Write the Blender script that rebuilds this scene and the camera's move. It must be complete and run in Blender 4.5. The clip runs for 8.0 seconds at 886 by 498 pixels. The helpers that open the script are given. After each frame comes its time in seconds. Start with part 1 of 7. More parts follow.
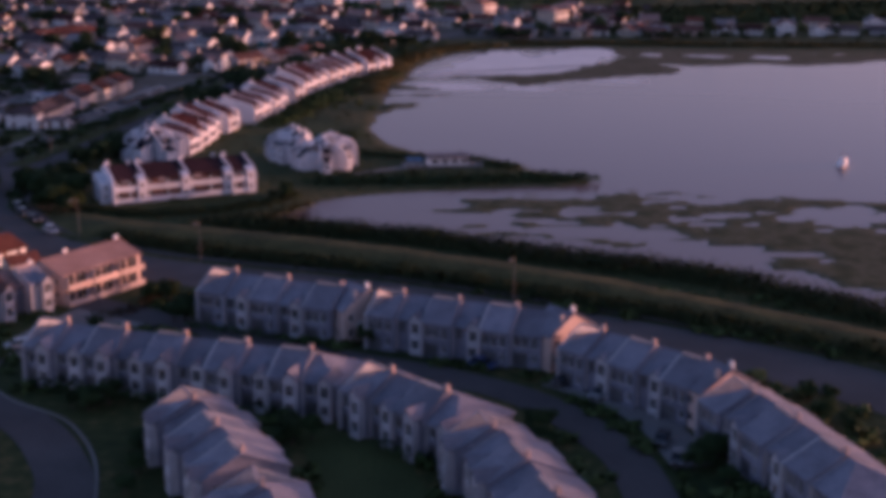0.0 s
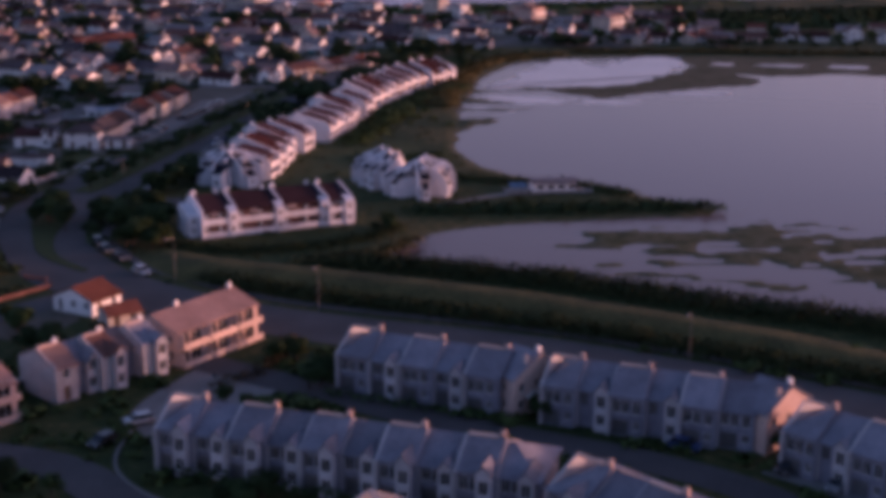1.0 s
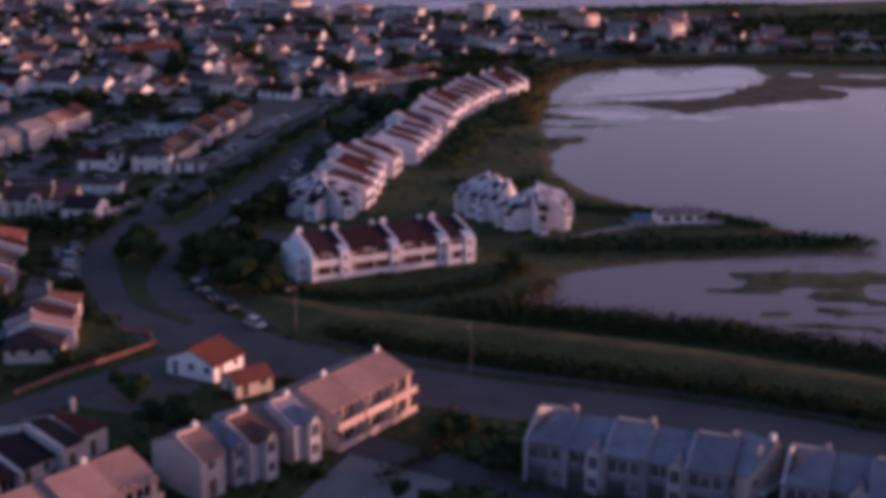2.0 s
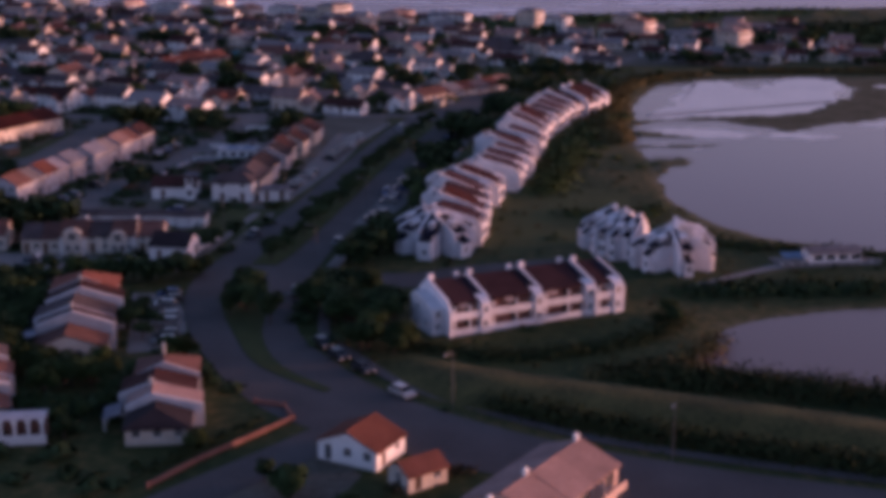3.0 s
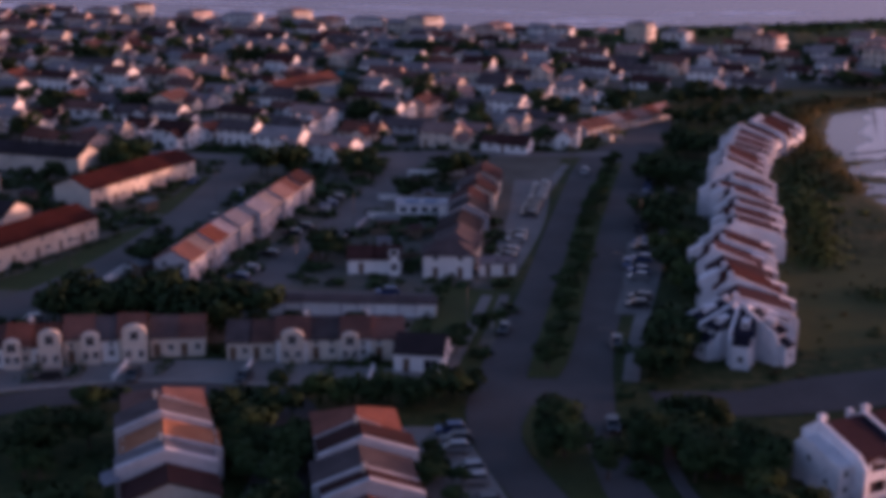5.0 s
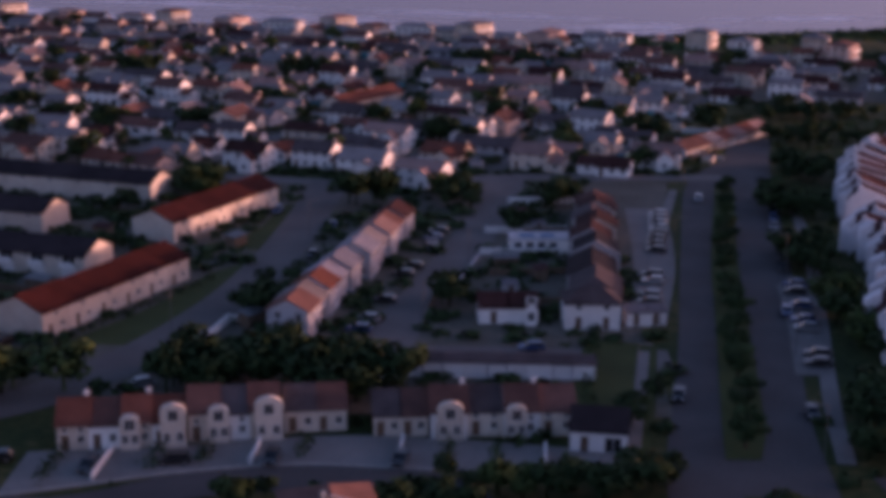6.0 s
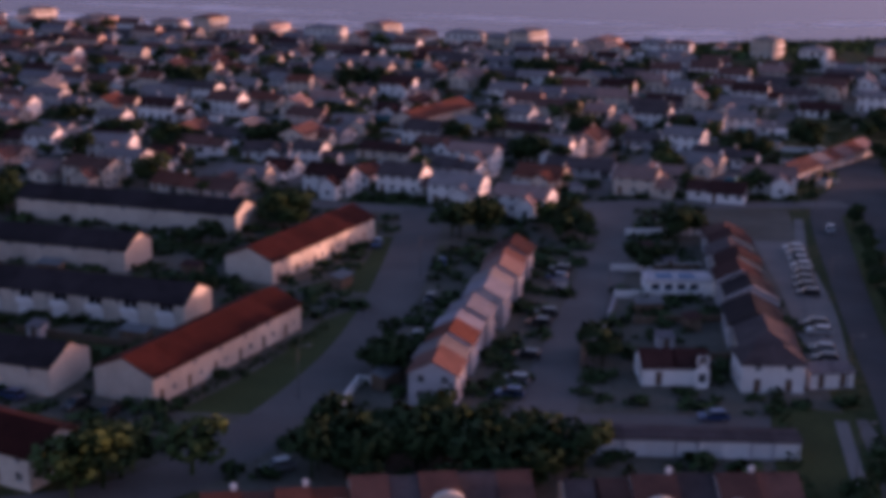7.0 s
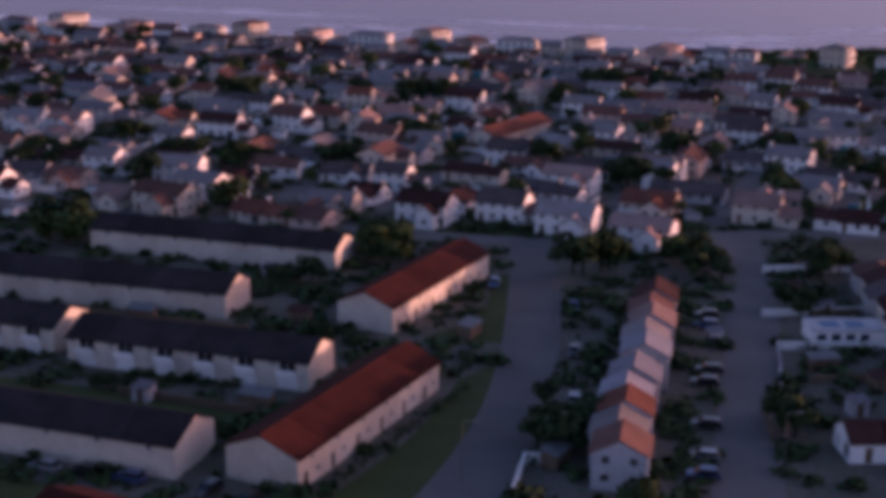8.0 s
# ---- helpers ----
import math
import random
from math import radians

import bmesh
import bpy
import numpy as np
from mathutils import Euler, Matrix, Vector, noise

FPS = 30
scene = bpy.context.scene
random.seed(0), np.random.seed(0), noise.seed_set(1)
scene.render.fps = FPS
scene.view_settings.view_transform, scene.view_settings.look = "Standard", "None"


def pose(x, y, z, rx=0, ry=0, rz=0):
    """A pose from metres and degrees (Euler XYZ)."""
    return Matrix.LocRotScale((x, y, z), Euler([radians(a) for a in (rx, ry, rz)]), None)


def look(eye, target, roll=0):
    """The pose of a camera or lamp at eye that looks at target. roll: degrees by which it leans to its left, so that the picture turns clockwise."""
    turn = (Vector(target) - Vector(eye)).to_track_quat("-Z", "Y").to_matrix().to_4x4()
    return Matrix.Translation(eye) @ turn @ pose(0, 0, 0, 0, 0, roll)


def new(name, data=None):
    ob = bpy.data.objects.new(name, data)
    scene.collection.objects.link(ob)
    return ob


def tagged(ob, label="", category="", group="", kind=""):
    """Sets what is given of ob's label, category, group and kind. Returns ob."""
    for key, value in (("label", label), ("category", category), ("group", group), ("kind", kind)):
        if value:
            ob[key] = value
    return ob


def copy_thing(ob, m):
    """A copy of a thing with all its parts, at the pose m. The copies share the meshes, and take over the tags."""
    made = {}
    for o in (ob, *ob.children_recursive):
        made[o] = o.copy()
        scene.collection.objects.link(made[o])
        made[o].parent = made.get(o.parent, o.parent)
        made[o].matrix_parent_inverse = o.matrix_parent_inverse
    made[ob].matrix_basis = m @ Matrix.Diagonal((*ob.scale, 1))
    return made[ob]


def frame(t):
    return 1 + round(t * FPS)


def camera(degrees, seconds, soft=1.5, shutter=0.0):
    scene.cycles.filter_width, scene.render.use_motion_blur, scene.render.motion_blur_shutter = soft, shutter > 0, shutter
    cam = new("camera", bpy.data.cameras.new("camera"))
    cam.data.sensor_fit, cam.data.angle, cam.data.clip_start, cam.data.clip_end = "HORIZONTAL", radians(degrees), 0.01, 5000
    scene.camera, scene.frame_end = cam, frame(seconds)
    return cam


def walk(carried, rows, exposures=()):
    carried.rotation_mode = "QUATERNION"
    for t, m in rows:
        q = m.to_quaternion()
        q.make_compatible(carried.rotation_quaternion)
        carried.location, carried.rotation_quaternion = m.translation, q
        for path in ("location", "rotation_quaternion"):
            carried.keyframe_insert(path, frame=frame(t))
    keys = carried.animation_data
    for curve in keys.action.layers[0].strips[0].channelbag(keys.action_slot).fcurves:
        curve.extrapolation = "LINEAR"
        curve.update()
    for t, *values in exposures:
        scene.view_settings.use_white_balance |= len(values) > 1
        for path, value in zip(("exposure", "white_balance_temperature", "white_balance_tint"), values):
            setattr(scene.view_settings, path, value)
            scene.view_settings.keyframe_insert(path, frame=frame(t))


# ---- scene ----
# ---- camera ----
cam = camera(36.18, 8.0, 5.8)
# seconds, eye x y z, pitch from straight down, yaw, lean
ROWS = [
    (0.0, 0.00, 0.00, 67.90, 75.077, 0.000, 0.537),
    (0.5, -12.35, 14.59, 67.90, 75.076, -0.011, 0.545),
    (1.0, -24.68, 29.20, 67.94, 75.075, -0.021, 0.554),
    (1.5, -36.99, 43.81, 68.02, 75.074, -0.030, 0.563),
    (2.0, -49.27, 58.40, 68.12, 75.072, -0.039, 0.574),
    (2.6, -63.95, 75.86, 68.28, 75.071, -0.050, 0.587),
    (3.0, -73.69, 87.46, 68.39, 75.069, -0.056, 0.597),
    (3.5, -85.82, 101.91, 68.55, 75.067, -0.064, 0.610),
    (4.0, -97.87, 116.27, 68.72, 75.065, -0.071, 0.623),
    (4.5, -109.86, 130.53, 68.89, 75.063, -0.078, 0.637),
    (5.0, -121.76, 144.69, 69.07, 75.060, -0.085, 0.653),
    (5.5, -133.56, 158.71, 69.23, 75.058, -0.091, 0.668),
    (6.0, -145.27, 172.59, 69.39, 75.055, -0.096, 0.685),
    (6.5, -156.86, 186.31, 69.53, 75.052, -0.101, 0.702),
    (7.0, -168.34, 199.85, 69.65, 75.049, -0.105, 0.721),
    (7.5, -179.69, 213.21, 69.75, 75.046, -0.109, 0.740),
    (8.0, -190.90, 226.35, 69.82, 75.043, -0.113, 0.759),
]
EXPOSURE = 1.81
walk(cam, [(t, pose(x, y, z, rx, 0, rz) @ pose(0, 0, 0, 0, 0, lean)) for t, x, y, z, rx, rz, lean in ROWS],
     exposures=[(0.0, EXPOSURE), (6.5, EXPOSURE), (7.5, EXPOSURE + 0.05), (8.0, EXPOSURE + 0.12)])

# ---- world and sun ----
SUN_AZ, SUN_EL = 11.0, 2.8        # degrees: bearing of the sun from +x towards +y, and its height
world = bpy.data.worlds.new("dusk_sky")
scene.world = world
world.use_nodes = True
wn = world.node_tree
wn.nodes.clear()
sky = wn.nodes.new("ShaderNodeTexSky")
sky.sky_type = "NISHITA"
sky.sun_disc = False
sky.sun_elevation = radians(SUN_EL)
sky.sun_rotation = radians(90 - SUN_AZ)
sky.altitude, sky.air_density, sky.dust_density, sky.ozone_density = 60, 1.0, 1.6, 2.5
co = wn.nodes.new("ShaderNodeTexCoord")
sep = wn.nodes.new("ShaderNodeSeparateXYZ")
band_ramp = wn.nodes.new("ShaderNodeValToRGB")   # the afterglow: rosy near the horizon, violet-blue overhead
stops = band_ramp.color_ramp.elements
stops.new(0.5)
stops.new(0.6)
for e, (pos, col) in zip(stops, ((0.0, (1.50, 1.05, 2.5)), (0.12, (1.60, 0.98, 1.42)), (0.30, (1.52, 0.95, 1.12)), (0.85, (0.93, 0.75, 0.92)))):
    e.position, e.color = pos, (*col, 1)
tint = wn.nodes.new("ShaderNodeMix")
tint.data_type, tint.blend_type = "RGBA", "MULTIPLY"
tint.inputs[0].default_value = 1.0
back = wn.nodes.new("ShaderNodeBackground")
back.inputs[1].default_value = 0.135
wout = wn.nodes.new("ShaderNodeOutputWorld")
wn.links.new(co.outputs["Generated"], sep.inputs[0])
wn.links.new(sep.outputs[2], band_ramp.inputs[0])
wn.links.new(sky.outputs[0], tint.inputs[6])
wn.links.new(band_ramp.outputs[0], tint.inputs[7])
wn.links.new(tint.outputs[2], back.inputs[0])
wn.links.new(back.outputs[0], wout.inputs[0])

sun = new("sun", bpy.data.lights.new("sun", "SUN"))
sun.data.energy, sun.data.angle, sun.data.color = 1.25, radians(1.2), (1.0, 0.48, 0.39)
sun_dir = Vector((math.cos(radians(SUN_AZ)) * math.cos(radians(SUN_EL)), math.sin(radians(SUN_AZ)) * math.cos(radians(SUN_EL)), math.sin(radians(SUN_EL))))
sun.matrix_world = look(sun_dir * 400, (0, 0, 0))


# ---- materials ----
def ramp(n, stops):
    r = n.nodes.new("ShaderNodeValToRGB")
    el = r.color_ramp.elements
    while len(el) < len(stops):
        el.new(0.5)
    for e, (pos, col) in zip(el, stops):
        e.position, e.color = pos, (*col, 1)
    return r


def surface(name, dark, light, scale, rough=0.85, bump=0.3, fine=6.0, spread=0.12, metal=0.0, stops=None):
    """A weathered surface: two scales of noise between two colours, a tone of its own for each object, fine relief."""
    m = bpy.data.materials.new(name)
    m.use_nodes = True
    n = m.node_tree
    b = n.nodes["Principled BSDF"]
    geo = n.nodes.new("ShaderNodeNewGeometry")
    info = n.nodes.new("ShaderNodeObjectInfo")
    big = n.nodes.new("ShaderNodeTexNoise")
    big.inputs["Scale"].default_value, big.inputs["Detail"].default_value = scale, 5
    small = n.nodes.new("ShaderNodeTexNoise")
    small.inputs["Scale"].default_value, small.inputs["Detail"].default_value = scale * fine, 6
    n.links.new(geo.outputs["Position"], big.inputs["Vector"])
    n.links.new(geo.outputs["Position"], small.inputs["Vector"])
    mixf = n.nodes.new("ShaderNodeMath")
    mixf.operation = "MULTIPLY_ADD"
    mixf.inputs[1].default_value = 0.5
    n.links.new(small.outputs[0], mixf.inputs[0])
    half = n.nodes.new("ShaderNodeMath")
    half.operation = "MULTIPLY"
    half.inputs[1].default_value = 0.5
    n.links.new(big.outputs[0], half.inputs[0])
    n.links.new(half.outputs[0], mixf.inputs[2])
    r = ramp(n, stops or [(0.34, dark), (0.66, light)])
    n.links.new(mixf.outputs[0], r.inputs[0])
    hsv = n.nodes.new("ShaderNodeHueSaturation")
    val = n.nodes.new("ShaderNodeMapRange")
    val.inputs[3].default_value, val.inputs[4].default_value = 1 - spread, 1 + spread
    n.links.new(info.outputs["Random"], val.inputs[0])
    n.links.new(val.outputs[0], hsv.inputs["Value"])
    n.links.new(r.outputs[0], hsv.inputs["Color"])
    n.links.new(hsv.outputs[0], b.inputs["Base Color"])
    b.inputs["Roughness"].default_value = rough
    b.inputs["Specular IOR Level"].default_value = 0.5 if rough < 0.7 else 0.2
    b.inputs["Metallic"].default_value = metal
    if bump:
        bm_ = n.nodes.new("ShaderNodeBump")
        bm_.inputs["Strength"].default_value, bm_.inputs["Distance"].default_value = bump, 0.05
        n.links.new(small.outputs[0], bm_.inputs["Height"])
        n.links.new(bm_.outputs[0], b.inputs["Normal"])
    return m


def tiled(name, dark, light, pitch=0.33, rough=0.8):
    """Roof tiles: courses and rolls as relief, tones that differ from tile to tile and from roof to roof."""
    m = surface(name, dark, light, 0.35, rough, 0.0, 9.0, 0.22)
    n = m.node_tree
    b = n.nodes["Principled BSDF"]
    b.inputs["Specular IOR Level"].default_value = 0.2 if name.startswith("slate") else 0.06
    co = n.nodes.new("ShaderNodeTexCoord")
    w1 = n.nodes.new("ShaderNodeTexWave")
    w1.bands_direction = "X"
    w1.inputs["Scale"].default_value = 0.314 / pitch
    w1.inputs["Distortion"].default_value = 0.6
    w2 = n.nodes.new("ShaderNodeTexWave")
    w2.bands_direction = "Y"
    w2.wave_profile = "SAW"
    w2.inputs["Scale"].default_value = 0.314 / pitch
    add = n.nodes.new("ShaderNodeMath")
    for w, k in ((w1, 0), (w2, 1)):
        n.links.new(co.outputs["Object"], w.inputs["Vector"])
        n.links.new(w.outputs["Fac"], add.inputs[k])
    bm_ = n.nodes.new("ShaderNodeBump")
    bm_.inputs["Strength"].default_value, bm_.inputs["Distance"].default_value = 0.6, 0.04
    n.links.new(add.outputs[0], bm_.inputs["Height"])
    n.links.new(bm_.outputs[0], b.inputs["Normal"])
    return m


M = {
    "render_white": surface("render_white", (0.70, 0.69, 0.68), (0.86, 0.85, 0.84), 0.25),
    "render_bright": surface("render_bright", (0.55, 0.55, 0.59), (0.81, 0.80, 0.83), 0.5, 0.85, 0.3, 5.0, 0.14),
    "render_cream": surface("render_cream", (0.48, 0.42, 0.36), (0.66, 0.60, 0.52), 0.25),
    "render_grey": surface("render_grey", (0.33, 0.32, 0.33), (0.50, 0.49, 0.50), 0.25),
    "render_pale": surface("render_pale", (0.36, 0.36, 0.38), (0.54, 0.53, 0.56), 0.6),
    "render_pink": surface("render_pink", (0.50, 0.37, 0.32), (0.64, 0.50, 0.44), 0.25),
    "slate": tiled("slate", (0.105, 0.100, 0.112), (0.200, 0.190, 0.205), 0.25, 0.75),
    "slate_light": tiled("slate_light", (0.125, 0.130, 0.162), (0.248, 0.254, 0.300), 0.25, 0.6),
    "tile_red": tiled("tile_red", (0.115, 0.046, 0.034), (0.205, 0.082, 0.060)),
    "tile_deep": tiled("tile_deep", (0.030, 0.009, 0.0075), (0.066, 0.018, 0.0145)),
    # salmon: the tone of sunlit slopes put into the tile colour
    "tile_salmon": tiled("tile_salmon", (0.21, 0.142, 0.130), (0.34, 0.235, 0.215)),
    "tile_orange": tiled("tile_orange", (0.24, 0.10, 0.055), (0.40, 0.18, 0.10)),
    "tile_brown": tiled("tile_brown", (0.09, 0.05, 0.045), (0.17, 0.09, 0.075)),
    "tile_umber": tiled("tile_umber", (0.034, 0.017, 0.016), (0.072, 0.034, 0.032)),
    "tile_black": tiled("tile_black", (0.020, 0.017, 0.020), (0.046, 0.038, 0.042), 0.33, 0.75),
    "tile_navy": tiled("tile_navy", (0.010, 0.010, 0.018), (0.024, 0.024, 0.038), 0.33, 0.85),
    "tile_wine": tiled("tile_wine", (0.032, 0.016, 0.018), (0.062, 0.030, 0.032)),
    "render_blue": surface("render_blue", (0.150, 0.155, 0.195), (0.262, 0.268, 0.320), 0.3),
    "render_terra": surface("render_terra", (0.16, 0.075, 0.060), (0.28, 0.14, 0.11), 0.4),
    # pale colour that paints bright low sky reflected in calm water
    "sky_sheen": surface("sky_sheen", (0.60, 0.51, 0.46), (0.80, 0.69, 0.63), 0.07, 0.35, 0.1, 9),
    "mud": surface("mud", None, None, 0.11, 0.9, 0.2, 7, 0.05, stops=[(0.36, (0.034, 0.040, 0.014)), (0.46, (0.062, 0.064, 0.026)), (0.55, (0.112, 0.098, 0.060)), (0.66, (0.048, 0.056, 0.020))]),
    "tile_dark": tiled("tile_dark", (0.055, 0.045, 0.048), (0.115, 0.094, 0.096)),
    "slate_grey": tiled("slate_grey", (0.145, 0.134, 0.138), (0.27, 0.247, 0.252), 0.25, 0.8),
    "asphalt_dark": surface("asphalt_dark", (0.060, 0.056, 0.056), (0.106, 0.100, 0.100), 0.10, 0.9, 0.06, 25),
    "asphalt": surface("asphalt", (0.104, 0.096, 0.093), (0.168, 0.156, 0.150), 0.10, 0.9, 0.06, 25),
    "paving": surface("paving", (0.14, 0.135, 0.13), (0.24, 0.23, 0.22), 0.15, 0.9, 0.08, 15),
    "yard": surface("yard", (0.066, 0.064, 0.048), (0.165, 0.152, 0.128), 0.09, 0.95, 0.15, 12),
    "kerb": surface("kerb", (0.22, 0.21, 0.2), (0.34, 0.33, 0.31), 0.5, 0.9, 0.1),
    "lawn": surface("lawn", (0.034, 0.048, 0.015), (0.074, 0.090, 0.030), 0.12, 0.95, 0.2, 14),
    "rough_grass": surface("rough_grass", (0.015, 0.027, 0.008), (0.112, 0.104, 0.036), 0.16, 0.95, 0.35, 9),
    "leaf_dark": surface("leaf_dark", (0.031, 0.056, 0.019), (0.056, 0.092, 0.031), 0.6, 0.8, 0.0, 4, 0.3),
    "leaf_olive": surface("leaf_olive", (0.037, 0.058, 0.016), (0.064, 0.092, 0.027), 0.6, 0.8, 0.0, 4, 0.3),
    "leaf_hedge": surface("leaf_hedge", (0.022, 0.034, 0.010), (0.044, 0.060, 0.018), 0.4, 0.9, 0.0, 4, 0.1),
    "leaf_brown": surface("leaf_brown", (0.035, 0.026, 0.012), (0.07, 0.05, 0.022), 0.6, 0.8, 0.0, 4, 0.3),
    "leaf_gold": surface("leaf_gold", (0.065, 0.058, 0.018), (0.14, 0.110, 0.038), 0.6, 0.8, 0.0, 4, 0.3),
    "bark": surface("bark", (0.05, 0.035, 0.025), (0.12, 0.09, 0.07), 2.0, 0.95, 0.6),
    "frame_white": surface("frame_white", (0.68, 0.68, 0.68), (0.8, 0.8, 0.8), 1.0, 0.5, 0.0),
    "shutter_blue": surface("shutter_blue", (0.05, 0.12, 0.22), (0.09, 0.19, 0.32), 1.0, 0.6, 0.0),
    "door_brown": surface("door_brown", (0.10, 0.06, 0.04), (0.18, 0.11, 0.07), 1.5, 0.6, 0.1),
    "metal_grey": surface("metal_grey", (0.10, 0.105, 0.11), (0.18, 0.185, 0.19), 1.0, 0.5, 0.0, metal=0.5),
    "rubber": surface("rubber", (0.015, 0.015, 0.015), (0.03, 0.03, 0.03), 3.0, 0.8, 0.0),
    "foam": surface("foam", (0.66, 0.64, 0.68), (0.86, 0.84, 0.88), 0.12, 0.7, 0.0),
    "sand": surface("sand", (0.22, 0.18, 0.14), (0.34, 0.29, 0.23), 0.05, 0.95, 0.3),
    "timber": surface("timber", (0.10, 0.07, 0.05), (0.22, 0.16, 0.11), 1.2, 0.8, 0.2),
    "teal": surface("teal", (0.02, 0.16, 0.20), (0.04, 0.25, 0.30), 0.5, 0.6, 0.0),
}


def plain(name, colour, rough, metal=0.0, coat=0.0):
    m = bpy.data.materials.new(name)
    m.use_nodes = True
    b = m.node_tree.nodes["Principled BSDF"]
    b.inputs["Base Color"].default_value = (*colour, 1)
    b.inputs["Roughness"].default_value, b.inputs["Metallic"].default_value = rough, metal
    b.inputs["Coat Weight"].default_value = coat
    return m


M["glass"] = plain("window_glass", (0.012, 0.014, 0.018), 0.06)
M["hubcap"] = plain("hubcap", (0.45, 0.45, 0.46), 0.3, 0.8)
for key, col in (("car_white", (0.45, 0.45, 0.45)), ("car_silver", (0.24, 0.25, 0.26)), ("car_black", (0.02, 0.02, 0.022)), ("car_blue", (0.03, 0.06, 0.16)), ("car_red", (0.25, 0.02, 0.02))):
    M[key] = plain(key, col, 0.3, 0.1, 0.5)


def ground_material():
    """Grass, bare earth and grit on land; dark mud and weed at the waterline, by height and noise."""
    m = surface("ground", None, None, 0.045, 0.95, 0.2, 12, stops=[(0.36, (0.016, 0.030, 0.009)), (0.45, (0.027, 0.043, 0.012)), (0.53, (0.044, 0.052, 0.016)), (0.61, (0.100, 0.084, 0.031)), (0.69, (0.050, 0.054, 0.019))])
    n = m.node_tree
    b = n.nodes["Principled BSDF"]
    grass = b.inputs["Base Color"].links[0].from_socket
    geo = n.nodes.new("ShaderNodeNewGeometry")
    sep = n.nodes.new("ShaderNodeSeparateXYZ")
    n.links.new(geo.outputs["Position"], sep.inputs[0])
    mr = n.nodes.new("ShaderNodeMapRange")
    mr.inputs[1].default_value, mr.inputs[2].default_value = -0.30, -0.10
    n.links.new(sep.outputs[2], mr.inputs[0])
    noi = n.nodes.new("ShaderNodeTexNoise")
    noi.inputs["Scale"].default_value, noi.inputs["Detail"].default_value = 0.22, 8
    n.links.new(geo.outputs["Position"], noi.inputs["Vector"])
    mud = ramp(n, [(0.36, (0.040, 0.048, 0.018)), (0.47, (0.070, 0.075, 0.032)), (0.55, (0.108, 0.100, 0.058)), (0.66, (0.054, 0.064, 0.023))])
    n.links.new(noi.outputs[0], mud.inputs[0])
    mix = n.nodes.new("ShaderNodeMix")
    mix.data_type = "RGBA"
    n.links.new(mr.outputs[0], mix.inputs[0])
    n.links.new(mud.outputs[0], mix.inputs[6])
    n.links.new(grass, mix.inputs[7])
    n.links.new(mix.outputs[2], b.inputs["Base Color"])
    return m


def water_material(name, ripple, size):
    m = bpy.data.materials.new(name)
    m.use_nodes = True
    n = m.node_tree
    b = n.nodes["Principled BSDF"]
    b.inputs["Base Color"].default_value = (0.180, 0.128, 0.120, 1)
    b.inputs["Roughness"].default_value = 0.18
    b.inputs["IOR"].default_value = 1.18
    geo = n.nodes.new("ShaderNodeNewGeometry")
    noi = n.nodes.new("ShaderNodeTexNoise")
    noi.inputs["Scale"].default_value, noi.inputs["Detail"].default_value = size, 4
    n.links.new(geo.outputs["Position"], noi.inputs["Vector"])
    bump = n.nodes.new("ShaderNodeBump")
    bump.inputs["Strength"].default_value, bump.inputs["Distance"].default_value = ripple, 0.1
    n.links.new(noi.outputs[0], bump.inputs["Height"])
    n.links.new(bump.outputs[0], b.inputs["Normal"])
    return m


M["ground"] = ground_material()
M["lagoon"] = water_material("lagoon", 0.06, 0.8)
M["sea"] = water_material("sea", 0.35, 0.25)
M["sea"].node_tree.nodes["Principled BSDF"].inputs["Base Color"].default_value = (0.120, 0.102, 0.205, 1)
M["sea"].node_tree.nodes["Principled BSDF"].inputs["IOR"].default_value = 1.2
M["sea"].node_tree.nodes["Principled BSDF"].inputs["Roughness"].default_value = 0.25


# ---- building blocks of meshes ----
class Geo:
    """Collects faces for one mesh."""

    def __init__(self):
        self.v, self.f = [], []

    def face(self, *pts):
        k = len(self.v)
        self.v += [tuple(p) for p in pts]
        self.f.append(tuple(range(k, k + len(pts))))
        return self

    def box(self, x0, x1, y0, y1, z0, z1):
        k = len(self.v)
        self.v += [(x, y, z) for z in (z0, z1) for x, y in ((x0, y0), (x1, y0), (x1, y1), (x0, y1))]
        for q in ((3, 2, 1, 0), (4, 5, 6, 7), (0, 1, 5, 4), (1, 2, 6, 5), (2, 3, 7, 6), (3, 0, 4, 7)):
            self.f.append(tuple(k + i for i in q))
        return self

    def prism(self, pts, a, b, axis="x"):
        """A closed outline of (s, z) pairs, drawn out from a to b along x (s is y) or y (s is x)."""
        n, k = len(pts), len(self.v)
        put = (lambda c, s, z: (c, s, z)) if axis == "x" else (lambda c, s, z: (s, c, z))
        self.v += [put(c, s, z) for c in (a, b) for s, z in pts]
        self.f.append(tuple(k + i for i in range(n)))
        self.f.append(tuple(k + n + i for i in reversed(range(n))))
        for i in range(n):
            j = (i + 1) % n
            self.f.append((k + i, k + n + i, k + n + j, k + j))
        return self

    def mesh(self, name, mat, smooth=False):
        me = bpy.data.meshes.new(name)
        me.from_pydata(self.v, [], self.f)
        b = bmesh.new()
        b.from_mesh(me)
        bmesh.ops.remove_doubles(b, verts=b.verts, dist=0.0005)
        bmesh.ops.recalc_face_normals(b, faces=b.faces)
        b.to_mesh(me)
        b.free()
        me.materials.append(M[mat] if isinstance(mat, str) else mat)
        if smooth:
            me.polygons.foreach_set("use_smooth", [True] * len(me.polygons))
        return me


